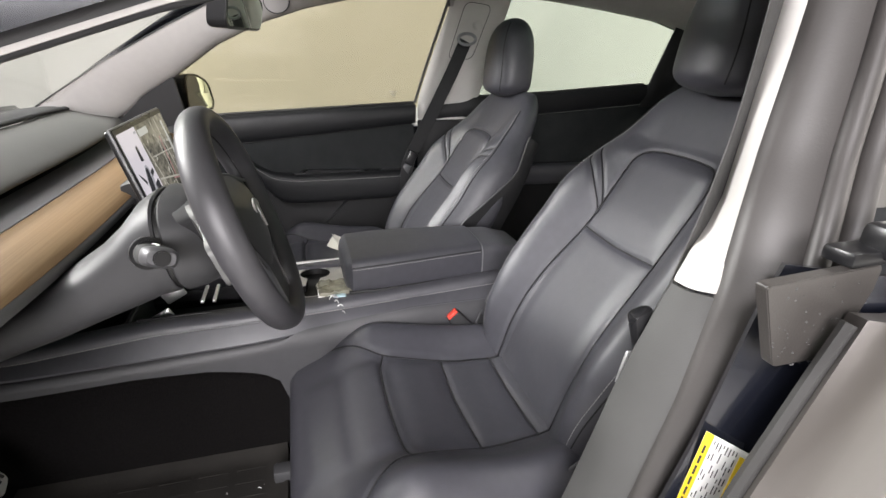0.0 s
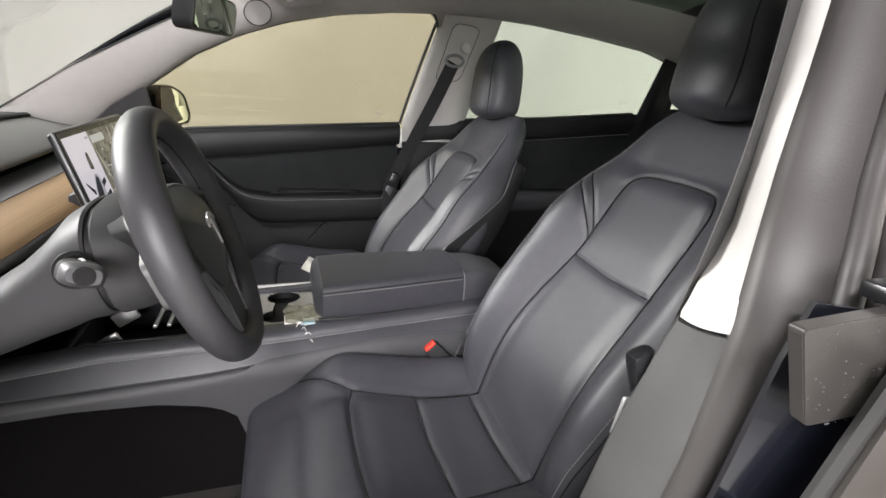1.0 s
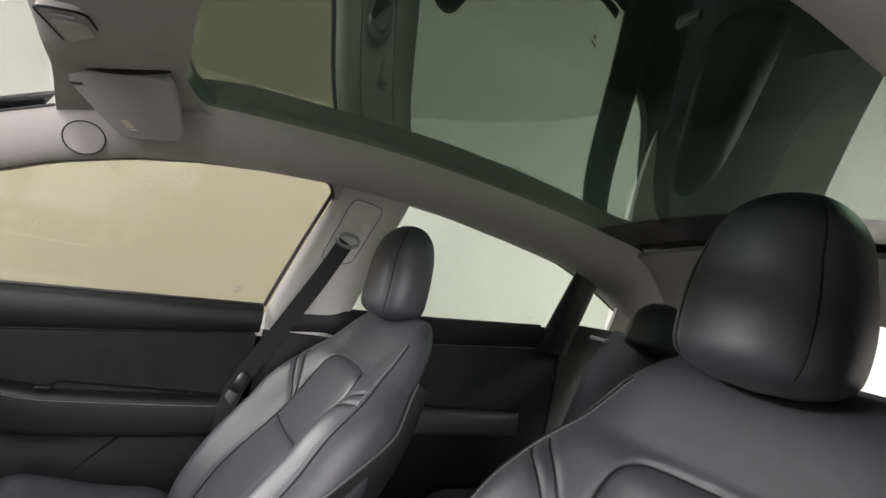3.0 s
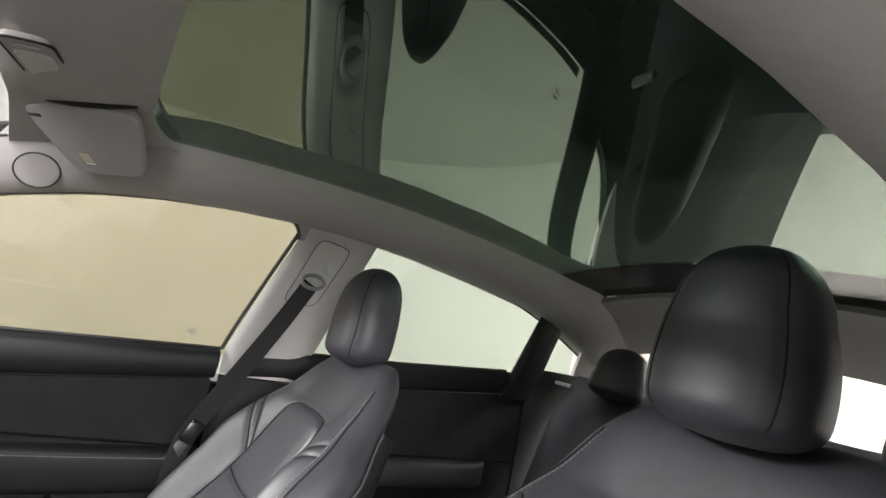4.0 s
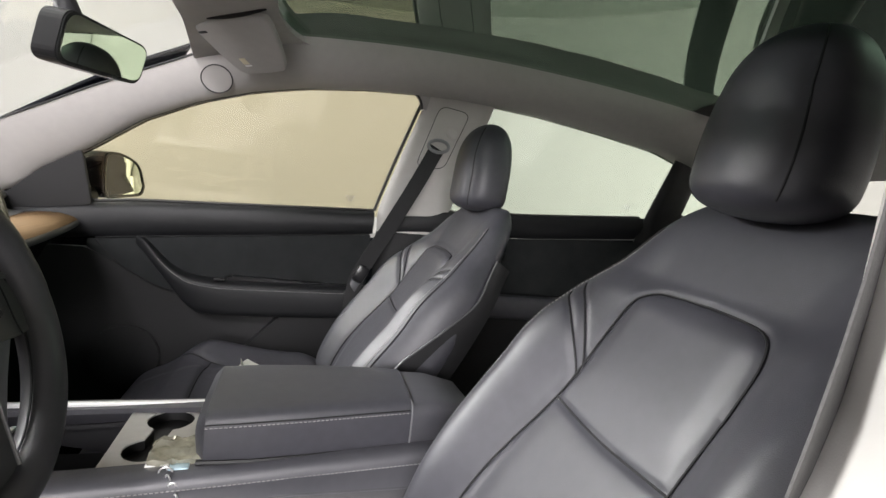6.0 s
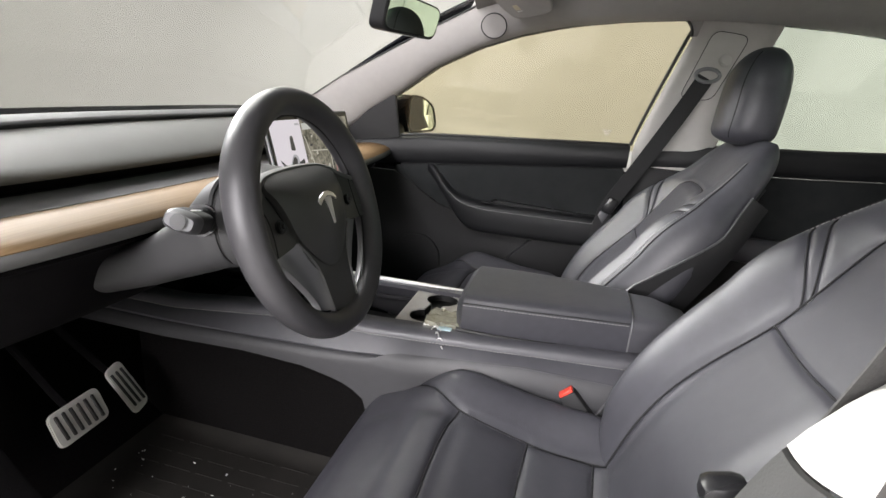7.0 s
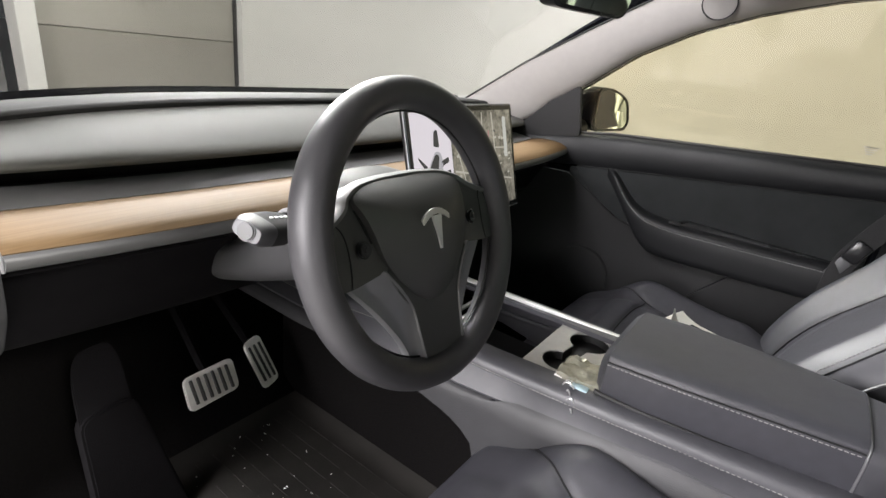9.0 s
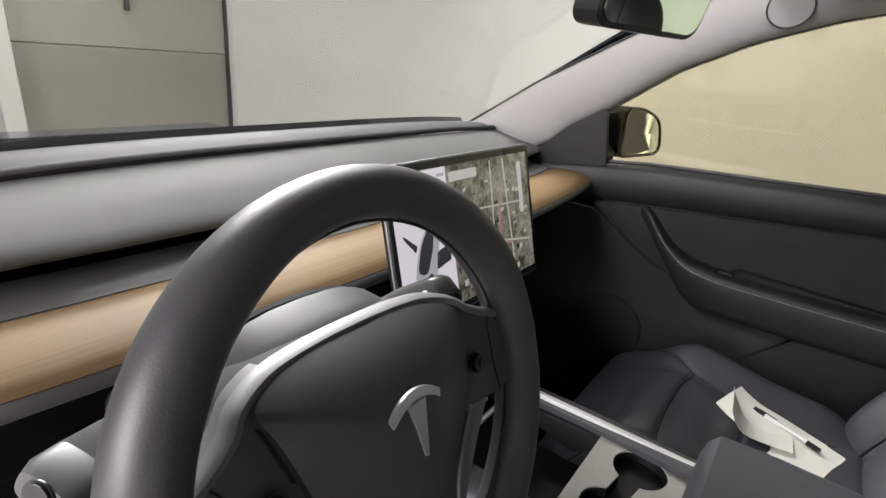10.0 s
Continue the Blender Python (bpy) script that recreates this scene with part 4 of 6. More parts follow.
# local: x towards the seats, y across, z up
part("case", rounded_box(0.012, 0.342, 0.208, 0.005, 3, at=(-0.007, 0, 0)), PLASTIC_SMOOTH, scr, "thin black case")
part("rim", rounded_box(0.004, 0.346, 0.212, 0.0019, 2, at=(-0.003, 0, 0)), SILVER, scr, "thin grey metal rim")
part("glass_face", rounded_box(0.002, 0.340, 0.206, 0.0009, 1, at=(0.0, 0, 0)), PLASTIC_SMOOTH, scr, "black glass border")
display = part("car_panel", rounded_box(0.0006, 0.108, 0.187, 0.0002, 1, at=(0.0013, -0.109, 0.0)), SCREEN_WHITE, scr, "white lit panel with a car picture", smooth=False)
mp = part("map_panel", rounded_box(0.0006, 0.215, 0.187, 0.0002, 1, at=(0.0013, 0.0535, 0.0)), SCREEN_MAP, scr, "lit aerial map", smooth=False)


def flat(name, pts, mat, parent, x=0.0019, r=0.003, label=""):
    return part(name, prism(rounded_outline(pts, r), lambda a, b, c: (x + c, a, b), 0.0003), mat, parent, label, smooth=False)


flat("search_bar", [(-0.05, 0.085), (-0.05, 0.072), (0.015, 0.072), (0.015, 0.085)], SCREEN_BAR, mp)
flat("side_buttons", [(0.128, 0.08), (0.128, 0.0), (0.14, 0.0), (0.14, 0.08)], SCREEN_BAR, mp)
for pts in ([(-0.05, 0.06), (-0.047, 0.06), (0.0, -0.09), (-0.003, -0.09)], [(0.05, 0.09), (0.053, 0.09), (0.045, -0.09), (0.042, -0.09)],
            [(0.085, 0.09), (0.089, 0.09), (0.10, -0.09), (0.096, -0.09)], [(-0.05, -0.01), (0.15, -0.045), (0.15, -0.048), (-0.05, -0.014)],
            [(-0.03, 0.03), (0.13, 0.02), (0.13, 0.0175), (-0.03, 0.0275)]):
    flat("road", pts, SCREEN_ROAD, mp, r=0.0005)
# the car picture: silver body seen from above with open doors
flat("car_body", [(-0.140, -0.062), (-0.138, -0.030), (-0.124, 0.004), (-0.104, 0.028), (-0.090, 0.026), (-0.084, 0.008), (-0.092, -0.028), (-0.104, -0.062), (-0.122, -0.072)], SCREEN_CAR_PALE, display, x=0.0019, r=0.012)
flat("car_roof", [(-0.134, -0.030), (-0.122, 0.002), (-0.104, 0.024), (-0.094, 0.020), (-0.100, -0.006), (-0.116, -0.036)], SCREEN_CAR, display, x=0.0023, r=0.009)
flat("car_rear_window", [(-0.128, -0.052), (-0.120, -0.040), (-0.106, -0.034), (-0.104, -0.050), (-0.116, -0.060)], SCREEN_CAR, display, x=0.0023, r=0.006)
flat("car_bonnet", [(-0.108, 0.036), (-0.104, 0.062), (-0.094, 0.064), (-0.092, 0.034)], SCREEN_CAR, display, x=0.0023, r=0.004)
flat("car_door", [(-0.092, -0.012), (-0.064, -0.006), (-0.064, -0.028), (-0.096, -0.034)], SCREEN_CAR, display, r=0.003)
flat("car_door", [(-0.090, 0.010), (-0.068, 0.016), (-0.066, 0.008), (-0.090, 0.000)], SCREEN_CAR, display, r=0.002)
flat("car_door", [(-0.128, 0.004), (-0.152, 0.022), (-0.150, 0.016), (-0.132, -0.004)], SCREEN_CAR, display, r=0.002)
flat("status_bar", [(-0.075, 0.086), (-0.075, 0.082), (-0.06, 0.082), (-0.06, 0.086)], SCREEN_CAR_PALE, display, r=0.001)
# building blocks and streets of the map
rng = random.Random(21)
for k in range(46):
    a, b = rng.uniform(-0.045, 0.15), rng.uniform(-0.088, 0.066)
    w_, h_ = rng.uniform(0.003, 0.010), rng.uniform(0.003, 0.009)
    flat("map_block", [(a, b), (a + w_, b + 0.12 * w_), (a + w_ - 0.1 * h_, b + h_), (a - 0.1 * h_, b + h_ - 0.1 * w_)], SCREEN_ROAD if rng.random() < 0.55 else SCREEN_CAR, mp, x=0.0016, r=0.0003)
flat("map_route", [(0.060, -0.03), (0.064, -0.03), (0.074, 0.055), (0.070, 0.055)], SCREEN_ROSE, mp, x=0.0021, r=0.0005)
flat("map_route", [(0.040, -0.030), (0.100, -0.040), (0.100, -0.043), (0.040, -0.033)], SCREEN_ROSE, mp, x=0.0021, r=0.0005)
part("screen_arm", rounded_box(0.07, 0.10, 0.06, 0.015, 2, at=(-0.045, 0, -0.03)), PLASTIC, scr, "black mounting arm")

# ---- steering wheel ----
WC, WA = Vector((-0.498, -0.370, 1.010)), 0.33
WN = Vector((math.cos(WA), 0, math.sin(WA)))
WV = Vector((-math.sin(WA), 0, math.cos(WA)))


def wheel_at(a, b, c):
    """a: across to the passenger, b: up in the wheel's plane, c: towards the driver."""
    return Vector((0, a, 0)) + WV * b + WN * c


RIM_R, RIM_T = 0.1545, 0.0188
wheel = thing("steering_wheel", tuple(WC), "black leather steering wheel with silver lower spoke trim", "steering wheel")
rows = []
for k in range(96):
    t = 2 * math.pi * k / 96
    thick = RIM_T * (1 + 0.10 * math.cos(t - radians(35)) ** 8 + 0.10 * math.cos(t - radians(145)) ** 8 if math.sin(t) > 0 else 1.0)
    ring = []
    for j in range(20):
        p = 2 * math.pi * j / 20
        rr = RIM_R + thick * 0.92 * math.cos(p)
        ring.append(wheel_at(rr * math.cos(t), rr * math.sin(t), thick * 1.12 * math.sin(p)))
    rows.append(ring)
v, f = grid(rows, True, True)
make("rim", v, f, RIM_LEATHER, wheel, "black leather wheel rim")
v, f = tube([wheel_at((RIM_R - RIM_T) * math.cos(t), (RIM_R - RIM_T) * math.sin(t), -0.002) for t in np.linspace(0, 2 * math.pi, 96, endpoint=False)], 0.0012, 5, True)
make("rim_seam", v, f, SEAM, wheel)


def hub_at(a, b, c):
    """As wheel_at, with the upper part curving away from the driver."""
    low = b if b < 0.03 else 0.03 + (b - 0.03) * 0.8
    return wheel_at(a, low, c - 0.024 * (max(0.0, b - 0.004) / 0.072) ** 2)


def hub_shape(scale, c0, c1, dome, n=14):
    """A rounded shield: wide at the top, narrowing downwards."""
    half = [(0.035, 0.075), (0.066, 0.070), (0.087, 0.058), (0.084, 0.038), (0.077, 0.008), (0.069, -0.018), (0.050, -0.044), (0.025, -0.066)]
    outline = curve_through([(0, 0.075)] + half + [(0, -0.074)] + [(-a, b) for a, b in reversed(half)] + [(0, 0.075)], 73)[:-1]
    rows = [[hub_at(a * scale, b * scale, c0) for a, b in outline]]
    for s in np.linspace(0, 1, n):
        q = 1 - 0.06 * s if s < 0.3 else (1 - 0.018) * math.cos((s - 0.3) / 0.7 * math.pi / 2) ** 0.8
        q = max(q, 0.004)
        h = c1 + dome * (1 - q * q)
        rows.append([hub_at(a * scale * q, b * scale * q, h) for a, b in outline])
    return loft(rows)


v, f = hub_shape(1.0, -0.03, 0.005, 0.017, 18)
make("airbag_cover", v, f, COVER, wheel, "black rounded airbag cover")
v, f = hub_shape(1.03, -0.045, -0.004, 0.003)
make("hub_back", v, f, SEAM, wheel, "dark joint round the airbag cover")
for sgn in (-1, 1):
    # side spoke with its button pad
    bm = prism(rounded_outline([(sgn * 0.030, 0.076), (sgn * 0.066, 0.074), (sgn * 0.090, 0.063), (sgn * 0.101, 0.049), (sgn * 0.124, 0.034), (sgn * 0.152, 0.026), (sgn * 0.152, -0.030), (sgn * 0.116, -0.031), (sgn * 0.060, -0.024)], 0.012), lambda a, b, c: hub_at(a, b, -0.028 + c), 0.030, 0.006)
    spoke = part("side_spoke", bm, COVER, wheel)
    v, f = tube([hub_at(sgn * a, b, 0.0025) for a, b in curve_through([(0.122, 0.033), (0.1165, 0.022), (0.115, 0.0), (0.1165, -0.018), (0.119, -0.030)], 16)], 0.0008, 5)
    make("spoke_seam", v, f, SEAM, spoke)
    roll = part("scroll_button", disc_bm(0.0066, 0.007, wheel_at(sgn * 0.094, 0.003, 0.0045), WN, 24, 0.003), PLASTIC_GREY, wheel, "ribbed scroll button")
    part("scroll_ring", disc_bm(0.0092, 0.0045, wheel_at(sgn * 0.094, 0.003, 0.001), WN, 24, 0.002), PLASTIC_SMOOTH, roll)
    # sloping silver flank of the lower spoke
    inner = curve_through([(0.074, -0.024), (0.058, -0.045), (0.043, -0.072), (0.038, -0.108), (0.034, -0.146)], 16)
    outer = curve_through([(0.114, -0.032), (0.088, -0.062), (0.066, -0.092), (0.053, -0.115), (0.046, -0.140)], 16)
    rows = [[wheel_at(sgn * (p[0] + (q[0] - p[0]) * s), p[1] + (q[1] - p[1]) * s, 0.004 - 0.011 * s - 0.004 * math.sin(math.pi * s)) for s in np.linspace(0, 1, 6)] for p, q in zip(inner, outer)]
    v, f = slab(rows, -0.010 * sgn)
    make("spoke_trim", v, f, SILVER, wheel, "satin silver flank of the lower spoke")
    v, f = tube([wheel_at(sgn * a, b, 0.0045) for a, b in inner], 0.0013, 6)
    make("spoke_line", v, f, SILVER, wheel, "thin bright line along the lower spoke")
half = [(0.036, 0.0762), (0.068, 0.0722), (0.092, 0.0615), (0.104, 0.0485), (0.124, 0.0355), (0.143, 0.0295)]
top = curve_through([(-a, b) for a, b in reversed(half)] + [(0.0, 0.0772)] + half, 70)
side = np.gradient(top, axis=0)
side = np.stack([-side[:, 1], side[:, 0]], 1)
side /= np.linalg.norm(side, axis=1, keepdims=True)
rows = [[hub_at(p[0] + n[0] * g, p[1] + n[1] * g, c) for g, c in ((-0.0022, -0.004), (-0.0018, 0.0030), (0.0, 0.0036), (0.0022, 0.0022), (0.0034, -0.002), (0.0036, -0.005))] for p, n in zip(top, side)]
v, f = slab(rows, 0.002)
make("spoke_edge", v, f, SATIN, wheel, "satin silver edge over the upper spokes")
bm = prism(rounded_outline([(-0.074, -0.026), (0.074, -0.026), (0.043, -0.074), (0.037, -0.110), (0.033, -0.150), (-0.033, -0.150), (-0.037, -0.110), (-0.043, -0.074)], 0.006), lambda a, b, c: wheel_at(a, b, -0.018 + c), 0.021, 0.002)
part("lower_spoke", bm, COVER, wheel)
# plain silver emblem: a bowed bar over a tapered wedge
arc = [(-0.024 + 0.048 * t, 0.030 - 0.010 * (2 * t - 1) ** 2) for t in np.linspace(0, 1, 9)]
arc += [(0.0225 - 0.045 * t, 0.0235 - 0.009 * (1 - 2 * t) ** 2) for t in np.linspace(0, 1, 9)]
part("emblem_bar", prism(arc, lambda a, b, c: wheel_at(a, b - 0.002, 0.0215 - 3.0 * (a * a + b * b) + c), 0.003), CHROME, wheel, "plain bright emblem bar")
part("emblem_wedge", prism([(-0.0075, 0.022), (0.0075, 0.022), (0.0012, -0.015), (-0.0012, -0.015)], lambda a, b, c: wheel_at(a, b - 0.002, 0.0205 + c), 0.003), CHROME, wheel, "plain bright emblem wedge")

# column shroud
col = thing("steering_column", tuple(WC), "dark grey plastic steering column shroud with two stalks", "steering column")
dirn = Vector((-1, 0, -0.16)).normalized()
upn = Vector((-dirn.z, 0, dirn.x)) * -1
upn = Vector((0, 1, 0)).cross(dirn)
if upn.z < 0:
    upn = -upn


def column_ring(d, wy, wu, off=0.0, lowcut=1.0):
    ring = []
    for k in range(36):
        t = 2 * math.pi * k / 36
        c, s_ = math.cos(t), math.sin(t)
        y = wy * np.sign(c) * abs(c) ** 0.75
        u = wu * np.sign(s_) * abs(s_) ** 0.75 * (lowcut if s_ < 0 else 1)
        ring.append(Vector((0, y, 0)) + dirn * d + upn * (u + off))
    return ring


v, f = loft([column_ring(0.040, 0.066, 0.048, 0.0, 1.15), column_ring(0.048, 0.080, 0.057, 0.0, 1.12), column_ring(0.066, 0.089, 0.065, 0.0, 1.06), column_ring(0.092, 0.091, 0.070), column_ring(0.095, 0.088, 0.067)])
make("front_shroud", v, f, PLASTIC_GREY, col, "satin dark grey front shroud")
v, f = loft([column_ring(0.096, 0.086, 0.064), column_ring(0.101, 0.086, 0.064)])
make("shroud_gap", v, f, VENT, col)
v, f = loft([column_ring(0.1015, 0.087, 0.067), column_ring(0.105, 0.089, 0.069), column_ring(0.13, 0.086, 0.064, -0.006), column_ring(0.16, 0.080, 0.050, -0.018, 1.2), column_ring(0.20, 0.074, 0.040, -0.034, 1.3), column_ring(0.27, 0.068, 0.030, -0.056, 1.5), column_ring(0.36, 0.064, 0.026, -0.074, 1.6)])
make("rear_shroud", v, f, PLASTIC_GREY, col, "satin dark grey rear shroud")
for sgn, nm, lab in ((-1, "indicator_stalk", "grey and black stalk with a silver end"), (1, "gear_stalk", "grey and black gear stalk")):
    root = Vector((-0.115, sgn * 0.088, -0.006))
    tipv = Vector((-0.080, sgn * 0.166, 0.015))
    way = (tipv - root).normalized()
    boss = part("stalk_boss", disc_bm(0.021, 0.02, tuple(root + way * 0.002), way, 28, 0.004), PLASTIC_SMOOTH, col)
    sec = []
    nrm = way.cross(Vector((0.35, 0, 0.94))).normalized()
    upv = nrm.cross(way)
    L = (tipv - root).length
    for s, w, h in ((0.0, 0.012, 0.009), (0.12, 0.013, 0.010), (0.2, 0.018, 0.012), (0.5, 0.0205, 0.0135), (0.80, 0.020, 0.0125), (1.0, 0.015, 0.008)):
        sec.append([root + way * (L * s) + nrm * (w * np.sign(math.cos(t)) * abs(math.cos(t)) ** 0.6) + upv * (h * np.sign(math.sin(t)) * abs(math.sin(t)) ** 0.6) for t in np.arange(20) * 2 * math.pi / 20])
    v, f = loft(sec)
    stalk = make(nm, v, f, DASH_DARK, col, lab)
    v, f = loft([[p + upv * 0.0 for p in sec[4]], [root + way * (L * 0.96) + (p - (root + way * (L * 0.80))) * 0.94 for p in sec[4]], [p + way * 0.004 for p in sec[5]]])
    make("stalk_end", v, f, SILVER_DARK if sgn < 0 else PLASTIC_SMOOTH, stalk, "satin silver stalk end" if sgn < 0 else "")
    if sgn < 0:
        part("stalk_button", disc_bm(0.0095, 0.004, tuple(tipv + way * 0.0045), way, 24, 0.0015), PLASTIC_SMOOTH, stalk, "black button in the stalk end")
    for k in range(4):
        part("stalk_symbol", rounded_box(0.004, 0.004, 0.0008, 0.0003, 1, at=tuple(root + way * (L * (0.34 + 0.11 * k)) + upv * 0.0134)), LABEL_WHITE, stalk)

# ---- centre console ----
con = thing("centre_console", (0, 0, 0), "black centre console with cup holders and stitched sides", "console")


def console_section(x):
    top = float(np.interp(x, [-0.95, -0.72, -0.5, 0.02, 0.12], [0.70, 0.728, 0.733, 0.748, 0.72]))
    led = float(np.interp(x, [-0.95, -0.55, -0.2, 0.12], [0.66, 0.675, 0.705, 0.70]))
    wt = float(np.interp(x, [-0.95, -0.5, -0.3, 0.0], [0.105, 0.108, 0.098, 0.078]))
    wl = float(np.interp(x, [-0.95, -0.5, 0.0], [0.150, 0.146, 0.130]))
    return top, led, wt, wl


xs = np.linspace(-1.30, 0.11, 64)
for sgn, nm in ((-1, "side_pad"), (1, "side_pad")):
    rows = []
    for x in xs:
        top, led, wt, wl = console_section(x)
        rows.append([(x, MID + sgn * a, z) for a, z in ((wt - 0.016, top - 0.002), (wt + 0.002, top), (wt + 0.015, top - 0.0005), (wt + 0.0185, top - 0.003), (wt + 0.020, top - 0.006), (wt + 0.0203, top - 0.012), (wt + 0.0185, top - 0.0135), (wt + 0.0212, top - 0.016), (0.5 * (wt + wl) + 0.0095, 0.5 * (top + led)), (wl + 0.001, led + 0.010), (wl - 0.003, led + 0.003))])
    v, f = slab(rows, 0.01 * sgn)
    pad = make(nm, v, f, LEATHER_SOFT, con, "padded black stitched side")
    v, f = stitches([(x, MID + sgn * (console_section(x)[2] + 0.0308), console_section(x)[0] - 0.0085) for x in xs])
    make("stitching", v, f, THREAD, pad)
    rows = []
    for x in xs:
        top, led, wt, wl = console_section(x)
        zb = float(np.interp(x, [-0.95, -0.894, -0.829, -0.724, -0.624, -0.547, -0.50, -0.478, -0.468, -0.44], [0.652, 0.65, 0.648, 0.645, 0.641, 0.626, 0.606, 0.57, 0.50, 0.33]))
        zb = min(zb, led - 0.02)
        rows.append([(x, MID + sgn * a, z) for a, z in curve_through([(wl - 0.003, led + 0.002), (wl + 0.006, led + 0.002), (wl + 0.011, led - 0.006), (wl + 0.012 + 0.02 * (led - zb), 0.5 * (led + zb)), (wl + 0.012 + 0.045 * (led - zb), zb)], 14)])
    v, f = slab(rows, 0.008 * sgn)
    make("lower_side", v, f, CONSOLE_SIDE, con, "grained charcoal lower side")
    part("recess", rounded_box(0.62, 0.03, 0.33, 0.004, 1, at=(-0.79, MID + sgn * 0.075, 0.49)), CARPET, con, "black carpet under the console")
for sgn in (-1, 1):
    rows = []
    for x in xs:
        top, led, wt, wl = console_section(x)
        rows.append([(x, MID + sgn * a, z) for a, z in ((wl - 0.004, led + 0.004), (wl + 0.004, led + 0.0045), (wl + 0.0115, led + 0.002), (wl + 0.0155, led - 0.008), (wl + 0.0165, led - 0.022))])
    v, f = slab(rows, 0.003 * sgn)
    make("ledge_strip", v, f, PLASTIC_GREY, con, "satin grey ledge along the console")
# tray floor and front bin
part("bin_floor", rounded_box(0.50, 0.19, 0.01, 0.003, 1, at=(-0.70, MID, 0.655)), VENT, con, "deep black front bin")
part("bin_front", rounded_box(0.012, 0.19, 0.07, 0.003, 1, at=(-0.78, MID, 0.69)), PLASTIC, con)
part("body", rounded_box(0.60, 0.18, 0.09, 0.004, 1, at=(-0.15, MID, 0.666)), PLASTIC, con)
for sgn in (-1, 1):
    part("chrome_rail", rounded_box(0.42, 0.010 if sgn > 0 else 0.006, 0.008, 0.002, 2, at=(-0.545, MID + 0.103 if sgn > 0 else MID - 0.097, 0.744 if sgn > 0 else 0.736), turn=Euler((0, 0, 0.02 if sgn > 0 else 0)).to_matrix()), RAIL if sgn > 0 else PLASTIC_SMOOTH, con, "bright metal rail" if sgn > 0 else "")
    part("chrome_bracket", rounded_box(0.05, 0.010, 0.03, 0.004, 2, at=(-0.72, MID + sgn * 0.06, 0.715), turn=Euler((0, -0.5, 0)).to_matrix()), CHROME, con)
    part("chrome_bar", rounded_box(0.008, 0.085, 0.006, 0.002, 2, at=(-0.632 - 0.012 * sgn, MID + 0.005, 0.733)), CHROME, con, "bright bar across the front bin")


def two_cup_outline(n=20):
    (ax, ay, ar), (bx, by, br) = (-0.402, 0.042, 0.036), (-0.416, -0.052, 0.033)
    d = np.array((bx - ax, by - ay))
    th = math.atan2(d[1], d[0])
    ga, gb = radians(24), radians(26)
    out = [(ax + ar * math.cos(t), ay + ar * math.sin(t)) for t in np.linspace(th + ga, th - ga + 2 * math.pi, n * 2)]
    th2 = th + math.pi
    out += [(bx + br * math.cos(t), by + br * math.sin(t)) for t in np.linspace(th2 + gb, th2 - gb + 2 * math.pi, n * 2)]
    return out


bm = bmesh.new()
outer = [(-0.468, MID - 0.10), (-0.33, MID - 0.10), (-0.33, MID + 0.098), (-0.468, MID + 0.098)]
hole = two_cup_outline()
edges = []
for ring_pts in (outer, hole):
    vs = [bm.verts.new((a, b, 0.734)) for a, b in ring_pts]
    edges += [bm.edges.new((vs[k], vs[(k + 1) % len(vs)])) for k in range(len(vs))]
bmesh.ops.triangle_fill(bm, use_beauty=True, edges=edges)
ret = bmesh.ops.extrude_face_region(bm, geom=bm.faces[:])
bmesh.ops.translate(bm, vec=(0, 0, -0.004), verts=[g for g in ret["geom"] if isinstance(g, bmesh.types.BMVert)])
part("cup_plate", bm, PLATE, con, "satin silver plate with two cup openings", smooth=False)
rows = [[(a, b, z) for a, b in hole] for z in (0.731, 0.715, 0.715)]
rows[2] = [(-0.409, -0.005, 0.715)] * len(hole)
v, f = grid(rows, close_v=True)
make("cup_well", v, f, VENT, con, "black cup holder well")

# armrest lid
lid = thing("armrest_lid", (0, 0, 0.74), "padded black armrest lid with pale stitching", "armrest")


def lid_ring(x, ya, yb, top, low=0.0):
    pts = [(ya + 0.012, low), (ya, low + 0.014), (ya - 0.001, top * 0.62), (ya + 0.001, top * 0.82), (ya + 0.011, top * 0.95), (ya + 0.045, top * 0.993), ((ya + yb) / 2, top),
           (yb - 0.045, top * 0.993), (yb - 0.011, top * 0.95), (yb - 0.001, top * 0.82), (yb + 0.001, top * 0.62), (yb, low + 0.014), (yb - 0.012, low)]
    return [(x, a, b) for a, b in curve_through(pts, 40)]


